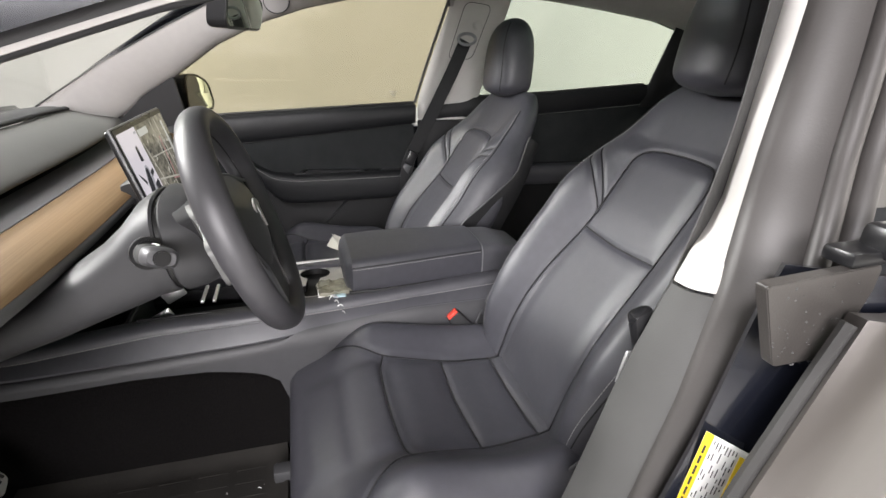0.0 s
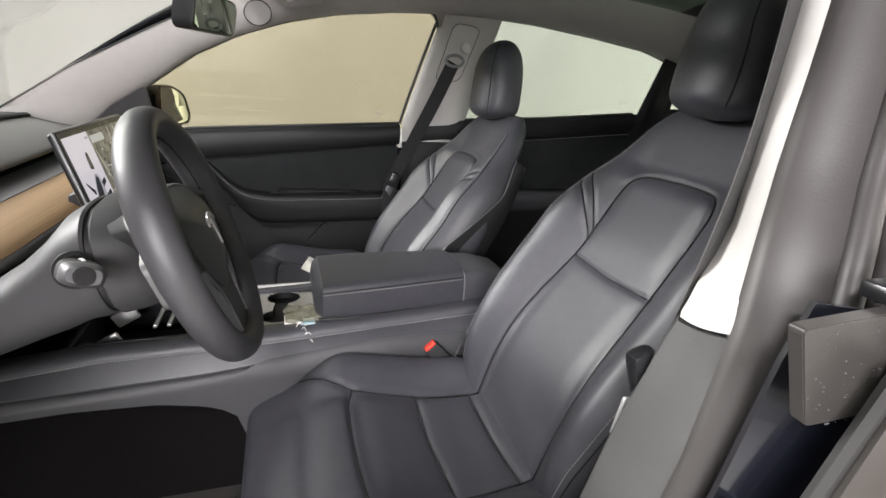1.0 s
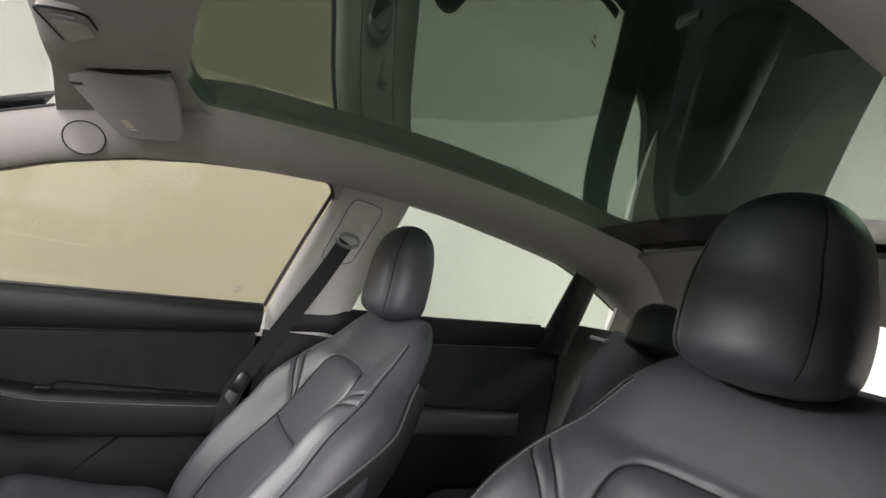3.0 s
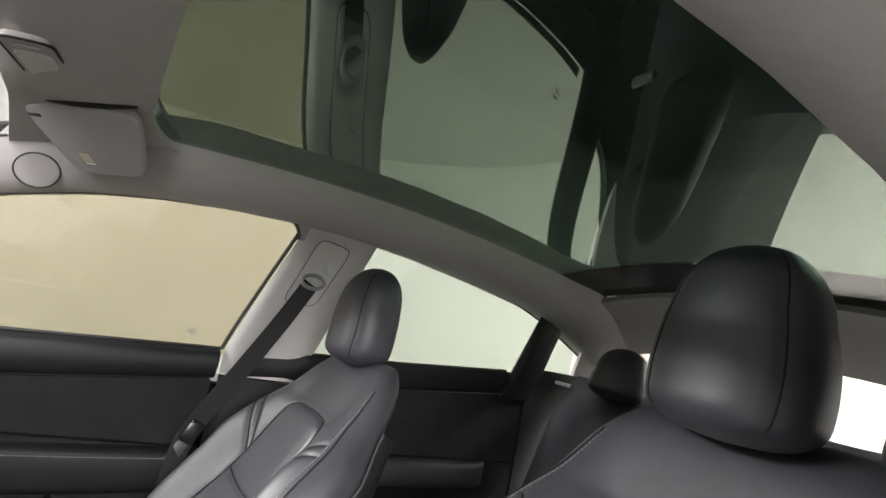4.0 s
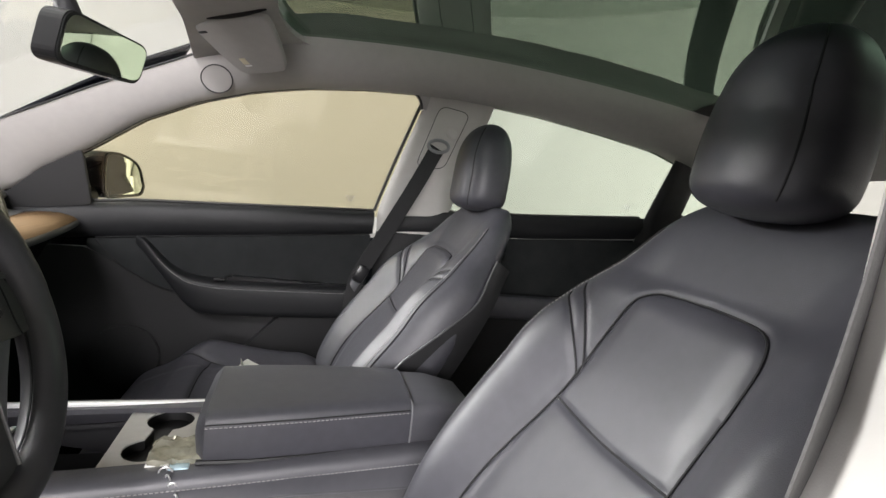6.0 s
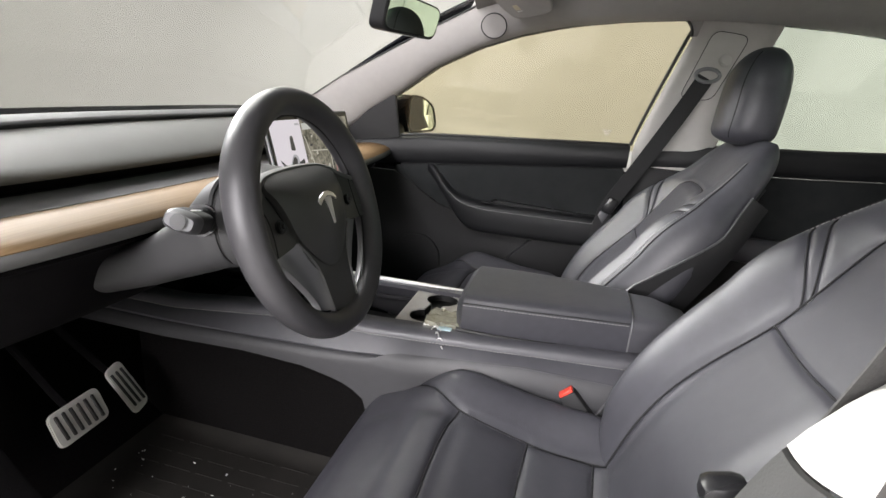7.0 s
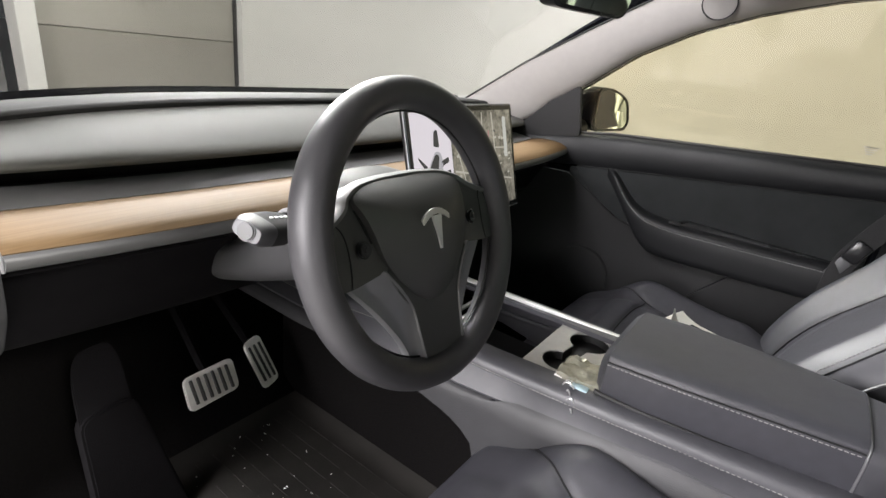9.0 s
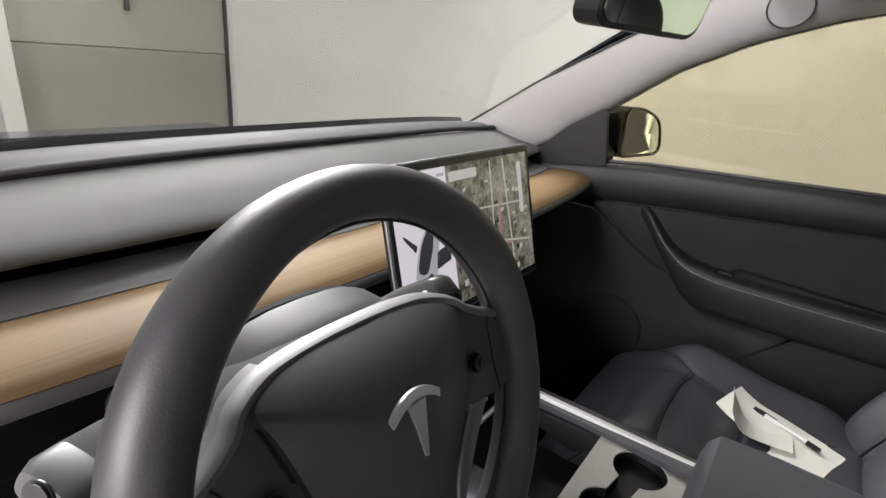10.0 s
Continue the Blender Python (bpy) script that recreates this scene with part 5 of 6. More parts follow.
sec = []
for s, ya, yb, top, low in ((0.0, -0.095, 0.058, 0.052, 0.02), (0.015, -0.110, 0.072, 0.066, 0.008), (0.05, -0.121, 0.079, 0.077, 0.001), (0.25, -0.121, 0.080, 0.081, 0.0), (0.5, -0.113, 0.078, 0.083, 0.0), (0.75, -0.103, 0.072, 0.084, 0.0), (1.0, -0.094, 0.064, 0.084, 0.0)):
    sec.append(lid_ring(-0.342 + 0.322 * s, ya, yb, top + 0.007 * (1 - 0.5 * s), low))
v, f = loft(sec)
make("lid_pad", v, f, LEATHER, lid)
for sgn in (-1, 1):
    pts = []
    for s in np.linspace(0.05, 0.995, 30):
        ya = np.interp(s, [0.05, 0.25, 0.5, 0.75, 1], [-0.121, -0.121, -0.113, -0.103, -0.094]) if sgn < 0 else np.interp(s, [0.05, 0.25, 0.5, 0.75, 1], [0.079, 0.080, 0.078, 0.072, 0.064])
        tp = np.interp(s, [0.05, 0.25, 1], [0.077, 0.081, 0.084])
        pts.append((-0.342 + 0.322 * s, ya + sgn * 0.0004, tp * 0.78 + 0.002))
    v, f = stitches(pts)
    make("lid_stitching", v, f, THREAD, lid)
    v, f = tube([(p[0], p[1] + sgn * 0.0006, p[2] + 0.005) for p in pts], 0.0012, 5)
    make("lid_seam", v, f, SEAM, lid)
for sgn in (-1, 1):
    gap = [(-0.342 + 0.322 * q, (np.interp(q, [0.05, 0.25, 0.5, 0.75, 1], [-0.121, -0.121, -0.113, -0.103, -0.094]) if sgn < 0 else np.interp(q, [0.05, 0.25, 0.5, 0.75, 1], [0.079, 0.080, 0.078, 0.072, 0.064])) - sgn * 0.002, 0.0095) for q in np.linspace(0.02, 1.0, 20)]
    v, f = tube(gap, 0.0048, 8)
    make("lid_gap", v, f, VENT, lid)
rear = thing("console_rear", (0, 0, 0.74), "black console end behind the armrest with a silver joint", "console")
v, f = loft([lid_ring(-0.0165, -0.093, 0.063, 0.083, 0), lid_ring(0.03, -0.088, 0.06, 0.082, 0), lid_ring(0.09, -0.08, 0.055, 0.066, 0), lid_ring(0.115, -0.07, 0.045, 0.04, 0)])
make("end_pad", v, f, LEATHER_SOFT, rear)
v, f = tube([(-0.0185, a, b) for _, a, b in lid_ring(0, -0.0945, 0.0645, 0.0845, 0)], 0.0016, 6)
make("silver_joint", v, f, SILVER, rear, "thin silver joint line")

# wallet with chain on the console
wal = thing("card_wallet", (-0.358, -0.086, 0.743), "crumpled clear card wallet with keys on the console", "wallet")
rng = np.random.default_rng(4)
rows = [[(x, y, 0.012 + 0.0025 * rng.standard_normal()) for y in np.linspace(-0.032, 0.032, 9)] for x in np.linspace(-0.042, 0.042, 11)]
v, f = slab(rows, -0.010)
make("wallet_sleeve", v, f, FOIL, wal, "crinkled clear sleeve", smooth=True)
part("wallet_back", rounded_box(0.088, 0.066, 0.004, 0.002, 2, at=(0, 0, 0.002)), LABEL_WHITE, wal)
part("key_tab", rounded_box(0.026, 0.014, 0.006, 0.002, 2, at=(0.002, -0.038, 0.004)), KEY_BLUE, wal, "pale blue key tab")
hang = curve_through([(-0.014, -0.040, 0.004), (-0.012, -0.050, 0.0), (-0.004, -0.060, -0.006), (0.004, -0.066, -0.020), (0.008, -0.070, -0.036)], 6)
for k in range(6):
    big = 0.009 if k in (1, 2) else 0.006
    lk = [tuple(hang[k] + np.array((big * math.cos(t) * (1.0 if k % 2 else 0.4), -0.6 * big * math.sin(t) * (0 if k % 2 else 1) - 0.003 * math.cos(t) * (0 if k % 2 else 1), big * 1.1 * math.sin(t)))) for t in np.linspace(0, 2 * math.pi, 16, endpoint=False)]
    v, f = tube(lk, 0.0013, 6, True)
    make("chain_link", v, f, CHROME, wal)

# papers and pen on the passenger seat
PAPX, PAPY, PAPZ = -0.252, 0.432, 0.628
pap = thing("papers", (PAPX, PAPY, PAPZ), "white folded paper sheets lying on the passenger seat", "paper")
for k, (dx, dy, rot, w, h, curl) in enumerate(((0.0, -0.002, -24, 0.205, 0.115, 0.008), (-0.012, 0.012, -18, 0.17, 0.10, 0.022), (-0.03, -0.012, 6, 0.12, 0.085, 0.04))):
    rows = []
    for a in np.linspace(-w / 2, w / 2, 13):
        u = max(0.0, -a / w - 0.12) / 0.38
        rows.append([(a + 0.3 * curl * u * u, b, curl * u ** 1.6 + 0.004 * math.sin(26 * a + 2 * k) + 0.003 * math.sin(30 * b + k)) for b in np.linspace(-h / 2, h / 2, 9)])
    v, f = slab(rows, 0.0007)
    sh = make("sheet", v, f, PAPER, pap)
    sh.matrix_basis = pose(dx, dy, 0.004 + 0.005 * k, 0, 0, rot)
pen = thing("pen", (-0.236, 0.448, 0.646), "slim white pen with black ends lying on papers", "pen")
v, f = tube([(-0.048, 0.0, 0.0), (0.048, 0.0, 0.0)], 0.0042, 10)
make("pen_barrel", v, f, LABEL_WHITE, pen)
for a in (-0.05, 0.05):
    v, f = tube([(a - 0.011, 0, 0), (a + 0.011, 0, 0)], 0.005, 10)
    make("pen_cap", v, f, PLASTIC_SMOOTH, pen)
v, f = tube([(-0.055, 0.0055, 0.002), (-0.02, 0.0058, 0.002)], 0.0012, 6)
make("pen_clip", v, f, PLASTIC_SMOOTH, pen)
pen.rotation_euler = (0, 0, radians(-27))

# ---- seats ----


def seam_depth(pts2, seams, depth=0.0046, wide=0.0048):
    """How deep the seams press into a surface at points (a, b)."""
    out = np.zeros(len(pts2))
    for line in seams:
        c = curve_through(line, 320) if len(line) > 2 else np.linspace(line[0], line[1], 320)
        best = np.full(len(pts2), 9.0)
        for k in range(0, len(c), 10):
            d = np.hypot(pts2[:, None, 0] - c[None, k : k + 10, 0], pts2[:, None, 1] - c[None, k : k + 10, 1])
            best = np.minimum(best, d.min(1))
        out += depth * np.exp(-((best / wide) ** 2))
    return np.minimum(out, depth * 1.2)


BACK_W = np.array([(-0.08, 0.17), (-0.03, 0.205), (0.05, 0.232), (0.15, 0.250), (0.27, 0.258), (0.38, 0.252), (0.46, 0.235), (0.52, 0.205), (0.56, 0.190), (0.60, 0.174), (0.635, 0.150), (0.665, 0.118)])
BACK_LINE = curve_through(BACK_W, 200)


def back_half(d):
    return np.interp(d, BACK_LINE[:, 0], BACK_LINE[:, 1])


def panel_lines(side):
    """Sewn lines; the pair of shoulder lines is on one side only."""
    lines = [[(0.322, -0.105), (0.317, 0.0), (0.322, 0.105)]]
    for s in (-1, 1):
        lines.append([(-0.02, s * 0.118), (0.10, s * 0.120), (0.22, s * 0.114), (0.335, s * 0.104), (0.42, s * 0.104), (0.475, s * 0.100), (0.50, s * 0.082), (0.507, s * 0.05), (0.509, 0.0)])
        if s not in side:
            continue
        lines.append([(0.36, s * 0.104), (0.42, s * 0.150), (0.452, s * 0.198)])
        lines.append([(0.375, s * 0.104), (0.437, s * 0.142), (0.474, s * 0.186)])
    return lines




def back_front(d, y):
    """Height of the backrest's front face over its plane."""
    d, y = np.asarray(d, float), np.asarray(y, float)
    a = np.abs(y)
    wi = 0.108
    h = 0.028 * np.exp(-(((d - 0.16) / 0.16) ** 2))
    h += 0.058 * smooth_step(a, wi - 0.01, wi + 0.085) * (1 - smooth_step(d, 0.34, 0.56)) * smooth_step(d, -0.1, 0.08)
    h += 0.011 * smooth_step(a, wi - 0.02, wi + 0.04) * smooth_step(d, 0.3, 0.42) * (1 - smooth_step(d, 0.50, 0.62))
    h -= 0.012 * smooth_step(d, 0.48, 0.53) * (1 - smooth_step(a, 0.1, 0.2))
    inside = (1 - smooth_step(a, 0.070, 0.112))
    h += 0.005 * inside * smooth_step(d, 0.325, 0.385) * (1 - smooth_step(d, 0.47, 0.51))
    h += 0.004 * inside * smooth_step(d, -0.02, 0.04) * (1 - smooth_step(d, 0.29, 0.335))
    return h


def back_surface(d, y):
    """The front face with its rounded sides and top."""
    d, y = np.asarray(d, float), np.asarray(y, float)
    s = np.clip(np.abs(y) / back_half(d), 0, 1)
    e = (1 - s**5) ** 0.45 * (1 - np.clip((d - 0.52) / 0.146, 0, 1) ** 4.5) ** 0.45
    return -0.045 + (back_front(d, y) + 0.045) * e


def back_local(d, y, w):
    """Local frame of a backrest: forward is -x, up the back is +z."""
    return np.stack([-np.asarray(w, float), np.asarray(y, float), np.asarray(d, float)], -1)


def build_backrest(seams):
    nd, ny = 210, 170
    ds = np.linspace(-0.08, 0.665, nd)
    s = np.linspace(-1, 1, ny)
    s = np.sign(s) * np.sin(np.abs(s) * math.pi / 2) ** 0.9
    D = np.repeat(ds[:, None], ny, 1)
    Y = back_half(D) * s[None, :]
    e = (1 - np.abs(s[None, :]) ** 5) ** 0.45 * np.ones_like(D)
    te = np.clip((D - 0.52) / 0.146, 0, 1)
    be = np.clip((0.0 - D) / 0.081, 0, 1)
    e = e * (1 - te**4.5) ** 0.45 * (1 - be**4) ** 0.45
    front = back_front(D, Y) - seam_depth(np.stack([D.ravel(), Y.ravel()], 1), seams).reshape(D.shape)
    rear = -0.105 + 0.02 * smooth_step(D, 0.3, 0.62)
    mid = -0.045 + 0.0 * D
    F = back_local(D, Y, mid + (front - mid) * e)
    R = back_local(D, Y, mid + (rear - mid) * e)
    va, fa = grid(F)
    vb, fb = grid(R)
    k = len(va)
    faces = fa + [tuple(k + i for i in reversed(q)) for q in fb]
    rim = [(0, j) for j in range(ny)] + [(i, ny - 1) for i in range(1, nd)] + [(nd - 1, j) for j in range(ny - 2, -1, -1)] + [(i, 0) for i in range(nd - 2, 0, -1)]
    ids = [i * ny + j for i, j in rim]
    for a, b in zip(ids, ids[1:] + ids[:1]):
        faces.append((a, b, k + b, k + a))
    return va + vb, faces


def surface_cord(line, height, frame_fn, r, lift, n=70, sides=5):
    c = curve_through(line, n)
    w = height(c[:, 0], c[:, 1]) + lift
    return tube(frame_fn(c[:, 0], c[:, 1], w), r, sides)


CUSH_SEAMS = [[(0.255, -0.138), (0.268, -0.09), (0.272, 0.0), (0.268, 0.09), (0.255, 0.138)],
              [(0.135, -0.128), (0.142, 0.0), (0.135, 0.128)], [(0.03, -0.118), (0.034, 0.0), (0.03, 0.118)]]
for sg in (-1, 1):
    CUSH_SEAMS.append([(0.0, sg * 0.116), (0.03, sg * 0.118), (0.135, sg * 0.128), (0.255, sg * 0.140), (0.33, sg * 0.178), (0.395, sg * 0.228), (0.43, sg * 0.247)])


def cushion_half(e):
    return np.interp(e, [-0.06, 0.0, 0.1, 0.25, 0.38, 0.44, 0.48, 0.505], [0.215, 0.232, 0.252, 0.268, 0.270, 0.262, 0.245, 0.215])


def cushion_top(e, y):
    e, y = np.asarray(e, float), np.asarray(y, float)
    a = np.abs(y)
    h = 0.012 + 0.05 * e - 0.02 * np.exp(-(((e - 0.1) / 0.12) ** 2))
    h += 0.052 * smooth_step(a, 0.115, 0.215) * (1 - smooth_step(e, 0.24, 0.43)) * smooth_step(e, -0.08, 0.04)
    h -= 0.055 * smooth_step(e, 0.27, 0.50)
    ins = 1 - smooth_step(a, 0.10, 0.135)
    h += 0.005 * ins * (1 - np.abs(np.sin(math.pi * (e - 0.03) / 0.112 + math.pi / 2)) ** 6)
    return h


def cushion_surface(e, y):
    """The cushion's top with its rounded rim."""
    e, y = np.asarray(e, float), np.asarray(y, float)
    s = np.clip(np.abs(y) / cushion_half(e), 0, 1)
    k = (1 - s**7) ** 0.42 * (1 - np.clip((e - 0.36) / 0.1455, 0, 1) ** 4.5) ** 0.45
    return -0.06 + (cushion_top(e, y) + 0.06) * k


def cushion_local(e, y, h):
    e = np.asarray(e, float)
    return np.stack([-np.where(e < 0.26, e, 0.26 + (e - 0.26) * 0.74), np.asarray(y, float), np.asarray(h, float)], -1)


def build_cushion():
    ne, ny = 110, 104
    es = np.linspace(-0.06, 0.505, ne)
    s = np.linspace(-1, 1, ny)
    s = np.sign(s) * np.sin(np.abs(s) * math.pi / 2) ** 0.9
    E = np.repeat(es[:, None], ny, 1)
    Y = cushion_half(E) * s[None, :]
    k_ = (1 - np.abs(s[None, :]) ** 7) ** 0.42 * np.ones_like(E)
    fe = np.clip((E - 0.36) / 0.1455, 0, 1)
    be = np.clip((0.0 - E) / 0.0605, 0, 1)
    k_ = k_ * (1 - fe**4.5) ** 0.45 * (1 - be**4) ** 0.45
    top = cushion_top(E, Y) - seam_depth(np.stack([E.ravel(), Y.ravel()], 1), CUSH_SEAMS).reshape(E.shape)
    low = -0.16 + 0.0 * E
    mid = -0.06 + 0.0 * E
    F = cushion_local(E, Y, mid + (top - mid) * k_)
    R = cushion_local(E, Y, mid + (low - mid) * k_)
    va, fa = grid(F)
    vb, fb = grid(R)
    k = len(va)
    faces = fa + [tuple(k + i for i in reversed(q)) for q in fb]
    rim = [(0, j) for j in range(ny)] + [(i, ny - 1) for i in range(1, ne)] + [(ne - 1, j) for j in range(ny - 2, -1, -1)] + [(i, 0) for i in range(ne - 2, 0, -1)]
    ids = [i * ny + j for i, j in rim]
    for a, b in zip(ids, ids[1:] + ids[:1]):
        faces.append((a, b, k + b, k + a))
    return va + vb, faces


def headrest_rings(w=0.089, h=0.220, t=0.056):
    rows = []
    for s in np.concatenate([np.linspace(0, 0.1, 8), np.linspace(0.12, 0.8, 24), np.linspace(0.82, 1, 16)]):
        cap = math.sqrt(max(1e-4, 1 - max(0, (s - 0.45) / 0.551) ** 2.7)) * math.sqrt(max(1e-4, 1 - max(0, (0.20 - s) / 0.2001) ** 3))
        ww = w * (0.90 + 0.10 * math.sin(math.pi * min(1, s / 0.62))) * cap ** 0.9
        tt = t * cap
        bow = 0.012 * (s - 0.3)
        ring = []
        for k in range(64):
            a = 2 * math.pi * k / 64
            c, sn = math.cos(a), math.sin(a)
            y = ww * np.sign(c) * abs(c) ** 0.72
            x = tt * np.sign(sn) * abs(sn) ** 0.72
            if sn < 0:
                x -= 0.016 * (1 - (y / (ww + 1e-6)) ** 2) * cap
                g = abs(abs(y) - ww * 0.74)
                x += 0.0025 * math.exp(-((g / 0.004) ** 2)) * cap
            ring.append((x + bow, y, h * s))
        rows.append(ring)
    return rows


SEAT_CUSH, HEADREST = build_cushion(), loft(headrest_rings())


def front_seat(name, place, recline, label, inboard, head, head_turn=-24, raised=0.0):
    seat = thing(name, place, label, "car seat", "front seats")
    tilt = Matrix.Translation((0.0, 0, 0.0)) @ Euler((0, radians(recline), 0)).to_matrix().to_4x4()
    # cushion
    cu = make("cushion", *SEAT_CUSH, LEATHER, seat, "black smooth leatherette cushion")
    cu.location = (-0.6 * raised, 0, raised)
    for line in CUSH_SEAMS:
        v, f = surface_cord(line, cushion_surface, cushion_local, 0.0015, -0.0028)
        make("seam", v, f, SEAM, cu)
    # backrest
    seams = panel_lines((1,) if inboard > 0 else (-1, 1))
    ba = make("backrest", *build_backrest(seams), LEATHER, seat, "black bolstered leatherette backrest")
    ba.matrix_basis = tilt
    for line in seams:
        v, f = surface_cord(line, back_surface, back_local, 0.0014, -0.0024)
        make("seam", v, f, SEAM, ba)
    for sg in (-1, 1):
        # stitched edge of the bolster
        ds = np.linspace(0.02, 0.60, 60)
        yy = sg * back_half(ds) * 0.875
        v, f = tube(back_local(ds, yy, back_surface(ds, yy) + 0.0008), 0.0014, 5)
        make("piping", v, f, SEAM, ba)
        yy = sg * back_half(ds) * 0.845
        v, f = stitches(back_local(ds, yy, back_surface(ds, yy) + 0.0008), r=0.0006)
        make("stitching", v, f, THREAD, ba)
    # hard rear shell with a pale edge
    ds = np.linspace(-0.06, 0.58, 30)
    rows = []
    for d in ds:
        hwid = back_half(d) * 0.97
        rows.append([back_local(d, y, -0.105 - 0.012 * (1 - (y / hwid) ** 4) + 0.02 * smooth_step(d, 0.3, 0.62) + 0.035 * abs(y / hwid) ** 8) for y in np.linspace(-hwid, hwid, 21)])
    v, f = slab(rows, 0.006)
    sh = make("rear_shell", v, f, PLASTIC, seat, "hard black rear shell")
    sh.matrix_basis = tilt
    edge_w = lambda d: float(np.interp(d, [-0.06, 0.1, 0.27, 0.45, 0.58], [0.035, 0.03, 0.012, -0.06, -0.06]))
    ds = np.linspace(-0.06, 0.55, 34)
    for sg in (-1, 1):
        rows = []
        for d in ds:
            hwid = back_half(d)
            rows.append([back_local(d, sg * (hwid * 0.985 + 0.006 - 0.03 * q * q), edge_w(d) + (-0.112 - edge_w(d)) * q) for q in np.linspace(0, 1, 6)])
        v, f = slab(rows, 0.003)
        sd = make("shell_side", v, f, PLASTIC, seat, "hard black side shell")
        sd.matrix_basis = tilt
        v, f = tube([back_local(d, sg * (back_half(d) * 0.985 + 0.006), edge_w(d)) for d in ds], 0.0026, 6)
        make("shell_edge", v, f, SILVER_DARK, sd, "thin pale grey shell edge")
    # headrest
    he = make("headrest", *HEADREST, LEATHER, seat, "black leatherette headrest")
    he.matrix_basis = tilt @ Matrix.Translation(head) @ Euler((0, radians(head_turn), 0)).to_matrix().to_4x4()
    rr = headrest_rings()
    for sg in (-1, 1):
        pts = []
        for ring in rr[6:-5]:
            r_ = np.array(ring)
            fr = r_[(r_[:, 0] < np.median(r_[:, 0]))]
            want = sg * np.abs(r_[:, 1]).max() * 0.74
            p = fr[np.argmin(np.abs(fr[:, 1] - want))]
            q = fr[np.argsort(np.abs(fr[:, 1] - want))[:2]]
            t_ = (want - q[0, 1]) / (q[1, 1] - q[0, 1] + 1e-9)
            pts.append(q[0] + np.clip(t_, -0.5, 1.5) * (q[1] - q[0]))
        pts = np.array(pts)
        v, f = tube(pts, 0.0013, 5)
        make("seam", v, f, SEAM, he)
    for y in (-0.055, 0.055):
        v, f = tube([(0.05, y, 0.58), (0.045, y, 0.66)], 0.007, 10)
        po = make("post", v, f, CHROME, seat)
        po.matrix_basis = tilt
    # base and side shields
    part("seat_base", rounded_box(0.46, 0.40, 0.10, 0.02, 2, at=(-0.22, 0, -0.20)), PLASTIC, seat, "black seat base and rails")
    for sg in (-1, 1):
        part("seat_rail", rounded_box(0.55, 0.035, 0.03, 0.006, 2, at=(-0.22, sg * 0.19, -0.275)), PLASTIC_GREY, seat)
    bm = prism(rounded_outline([(-0.40, -0.10), (-0.30, -0.155), (0.02, -0.165), (0.075, -0.10), (0.06, -0.02), (0.0, -0.012), (-0.1, -0.06), (-0.3, -0.075)], 0.02), lambda a, b, c: (a, -inboard * 0.262 + inboard * c, b), 0.03, 0.006)
    shd = part("side_shield", bm, PLASTIC_GREY, seat, "dark grey side shield")
    part("seat_switch", rounded_box(0.06, 0.012, 0.016, 0.005, 2, at=(-0.04, -inboard * 0.266, -0.075), turn=Euler((0, 0.35, 0)).to_matrix()), PLASTIC_SMOOTH, shd)
    return seat


front_seat("car_seat", (-0.034, -0.400, 0.646), 29.8, "black leatherette driver seat beside the open door", 1, (0.008, 0.008, 0.624))
front_seat("car_seat", (-0.125, 0.360, 0.580), 30.0, "black leatherette passenger seat with papers on it", -1, (0.027, 0.012, 0.636), -29.5, 0.05)

# belt buckle between seat and console
buc = thing("belt_buckle", (-0.103, -0.180, 0.693), "black belt buckle with a red release button", "buckle")
q = Euler((0, radians(-42), 0)).to_matrix()
part("buckle_case", rounded_box(0.032, 0.022, 0.085, 0.005, 2, at=(0.015, 0, -0.025), turn=q), PLASTIC, buc)
part("red_button", rounded_box(0.026, 0.016, 0.008, 0.002, 2, at=tuple(Vector((0.015, 0, -0.025)) + q @ Vector((0, 0, 0.043))), turn=q), RED, buc, "red release button")
part("buckle_stalk", rounded_box(0.02, 0.008, 0.12, 0.003, 1, at=tuple(Vector((0.015, 0, -0.025)) + q @ Vector((0, 0, -0.09))), turn=q), CHROME, buc)

# ---- rear bench ----
bench = thing("rear_bench", (1.0, MID, 0.62), "black leatherette rear bench with three headrests", "rear seat")
rows = []
for z in np.linspace(-0.05, 0.50, 24):
    e = max(0.02, 1 - max(0, (z - 0.36) / 0.141) ** 3)
    row = []
    for y in np.linspace(-0.62, 0.60, 60):
        bump = 0.03 * math.cos((y) / 0.38 * math.pi) ** 2 * (1 if abs(y) > 0.19 else 0.4)
        row.append((0.02 + 0.33 * z + 0.03 - bump * e - 0.05 * e + 0.02 * abs(y / 0.62) ** 6, y, z))
    rows.append(row)
v, f = slab(rows, 0.06)
make("bench_back", v, f, LEATHER, bench)
rows = []
for x in np.linspace(-0.50, 0.05, 20):
    rows.append([(x, y, 0.0 - 0.05 * max(0, (-x - 0.40) / 0.1) ** 2 + 0.02 * math.cos(y / 0.38 * math.pi) ** 2) for y in np.linspace(-0.62, 0.60, 40)])
v, f = slab(rows, -0.10)
make("bench_cushion", v, f, LEATHER, bench)
for y, s in ((0.37, 1.0), (-0.375, 1.0), (0.0, 0.8)):
    he = make("headrest", *HEADREST, LEATHER, bench)
    he.matrix_basis = Matrix.Translation((0.085, y, 0.505 if s == 1.0 else 0.46)) @ Euler((0, radians(14), 0)).to_matrix().to_4x4() @ Matrix.Diagonal((0.85, 1.05, 0.76 * s, 1))
clip_ = thing("bench_release", (1.03, 0.50, 1.135), "small silver seat release lever on the rear bench", "lever")
part("lever", rounded_box(0.02, 0.07, 0.012, 0.004, 2), SILVER, clip_)

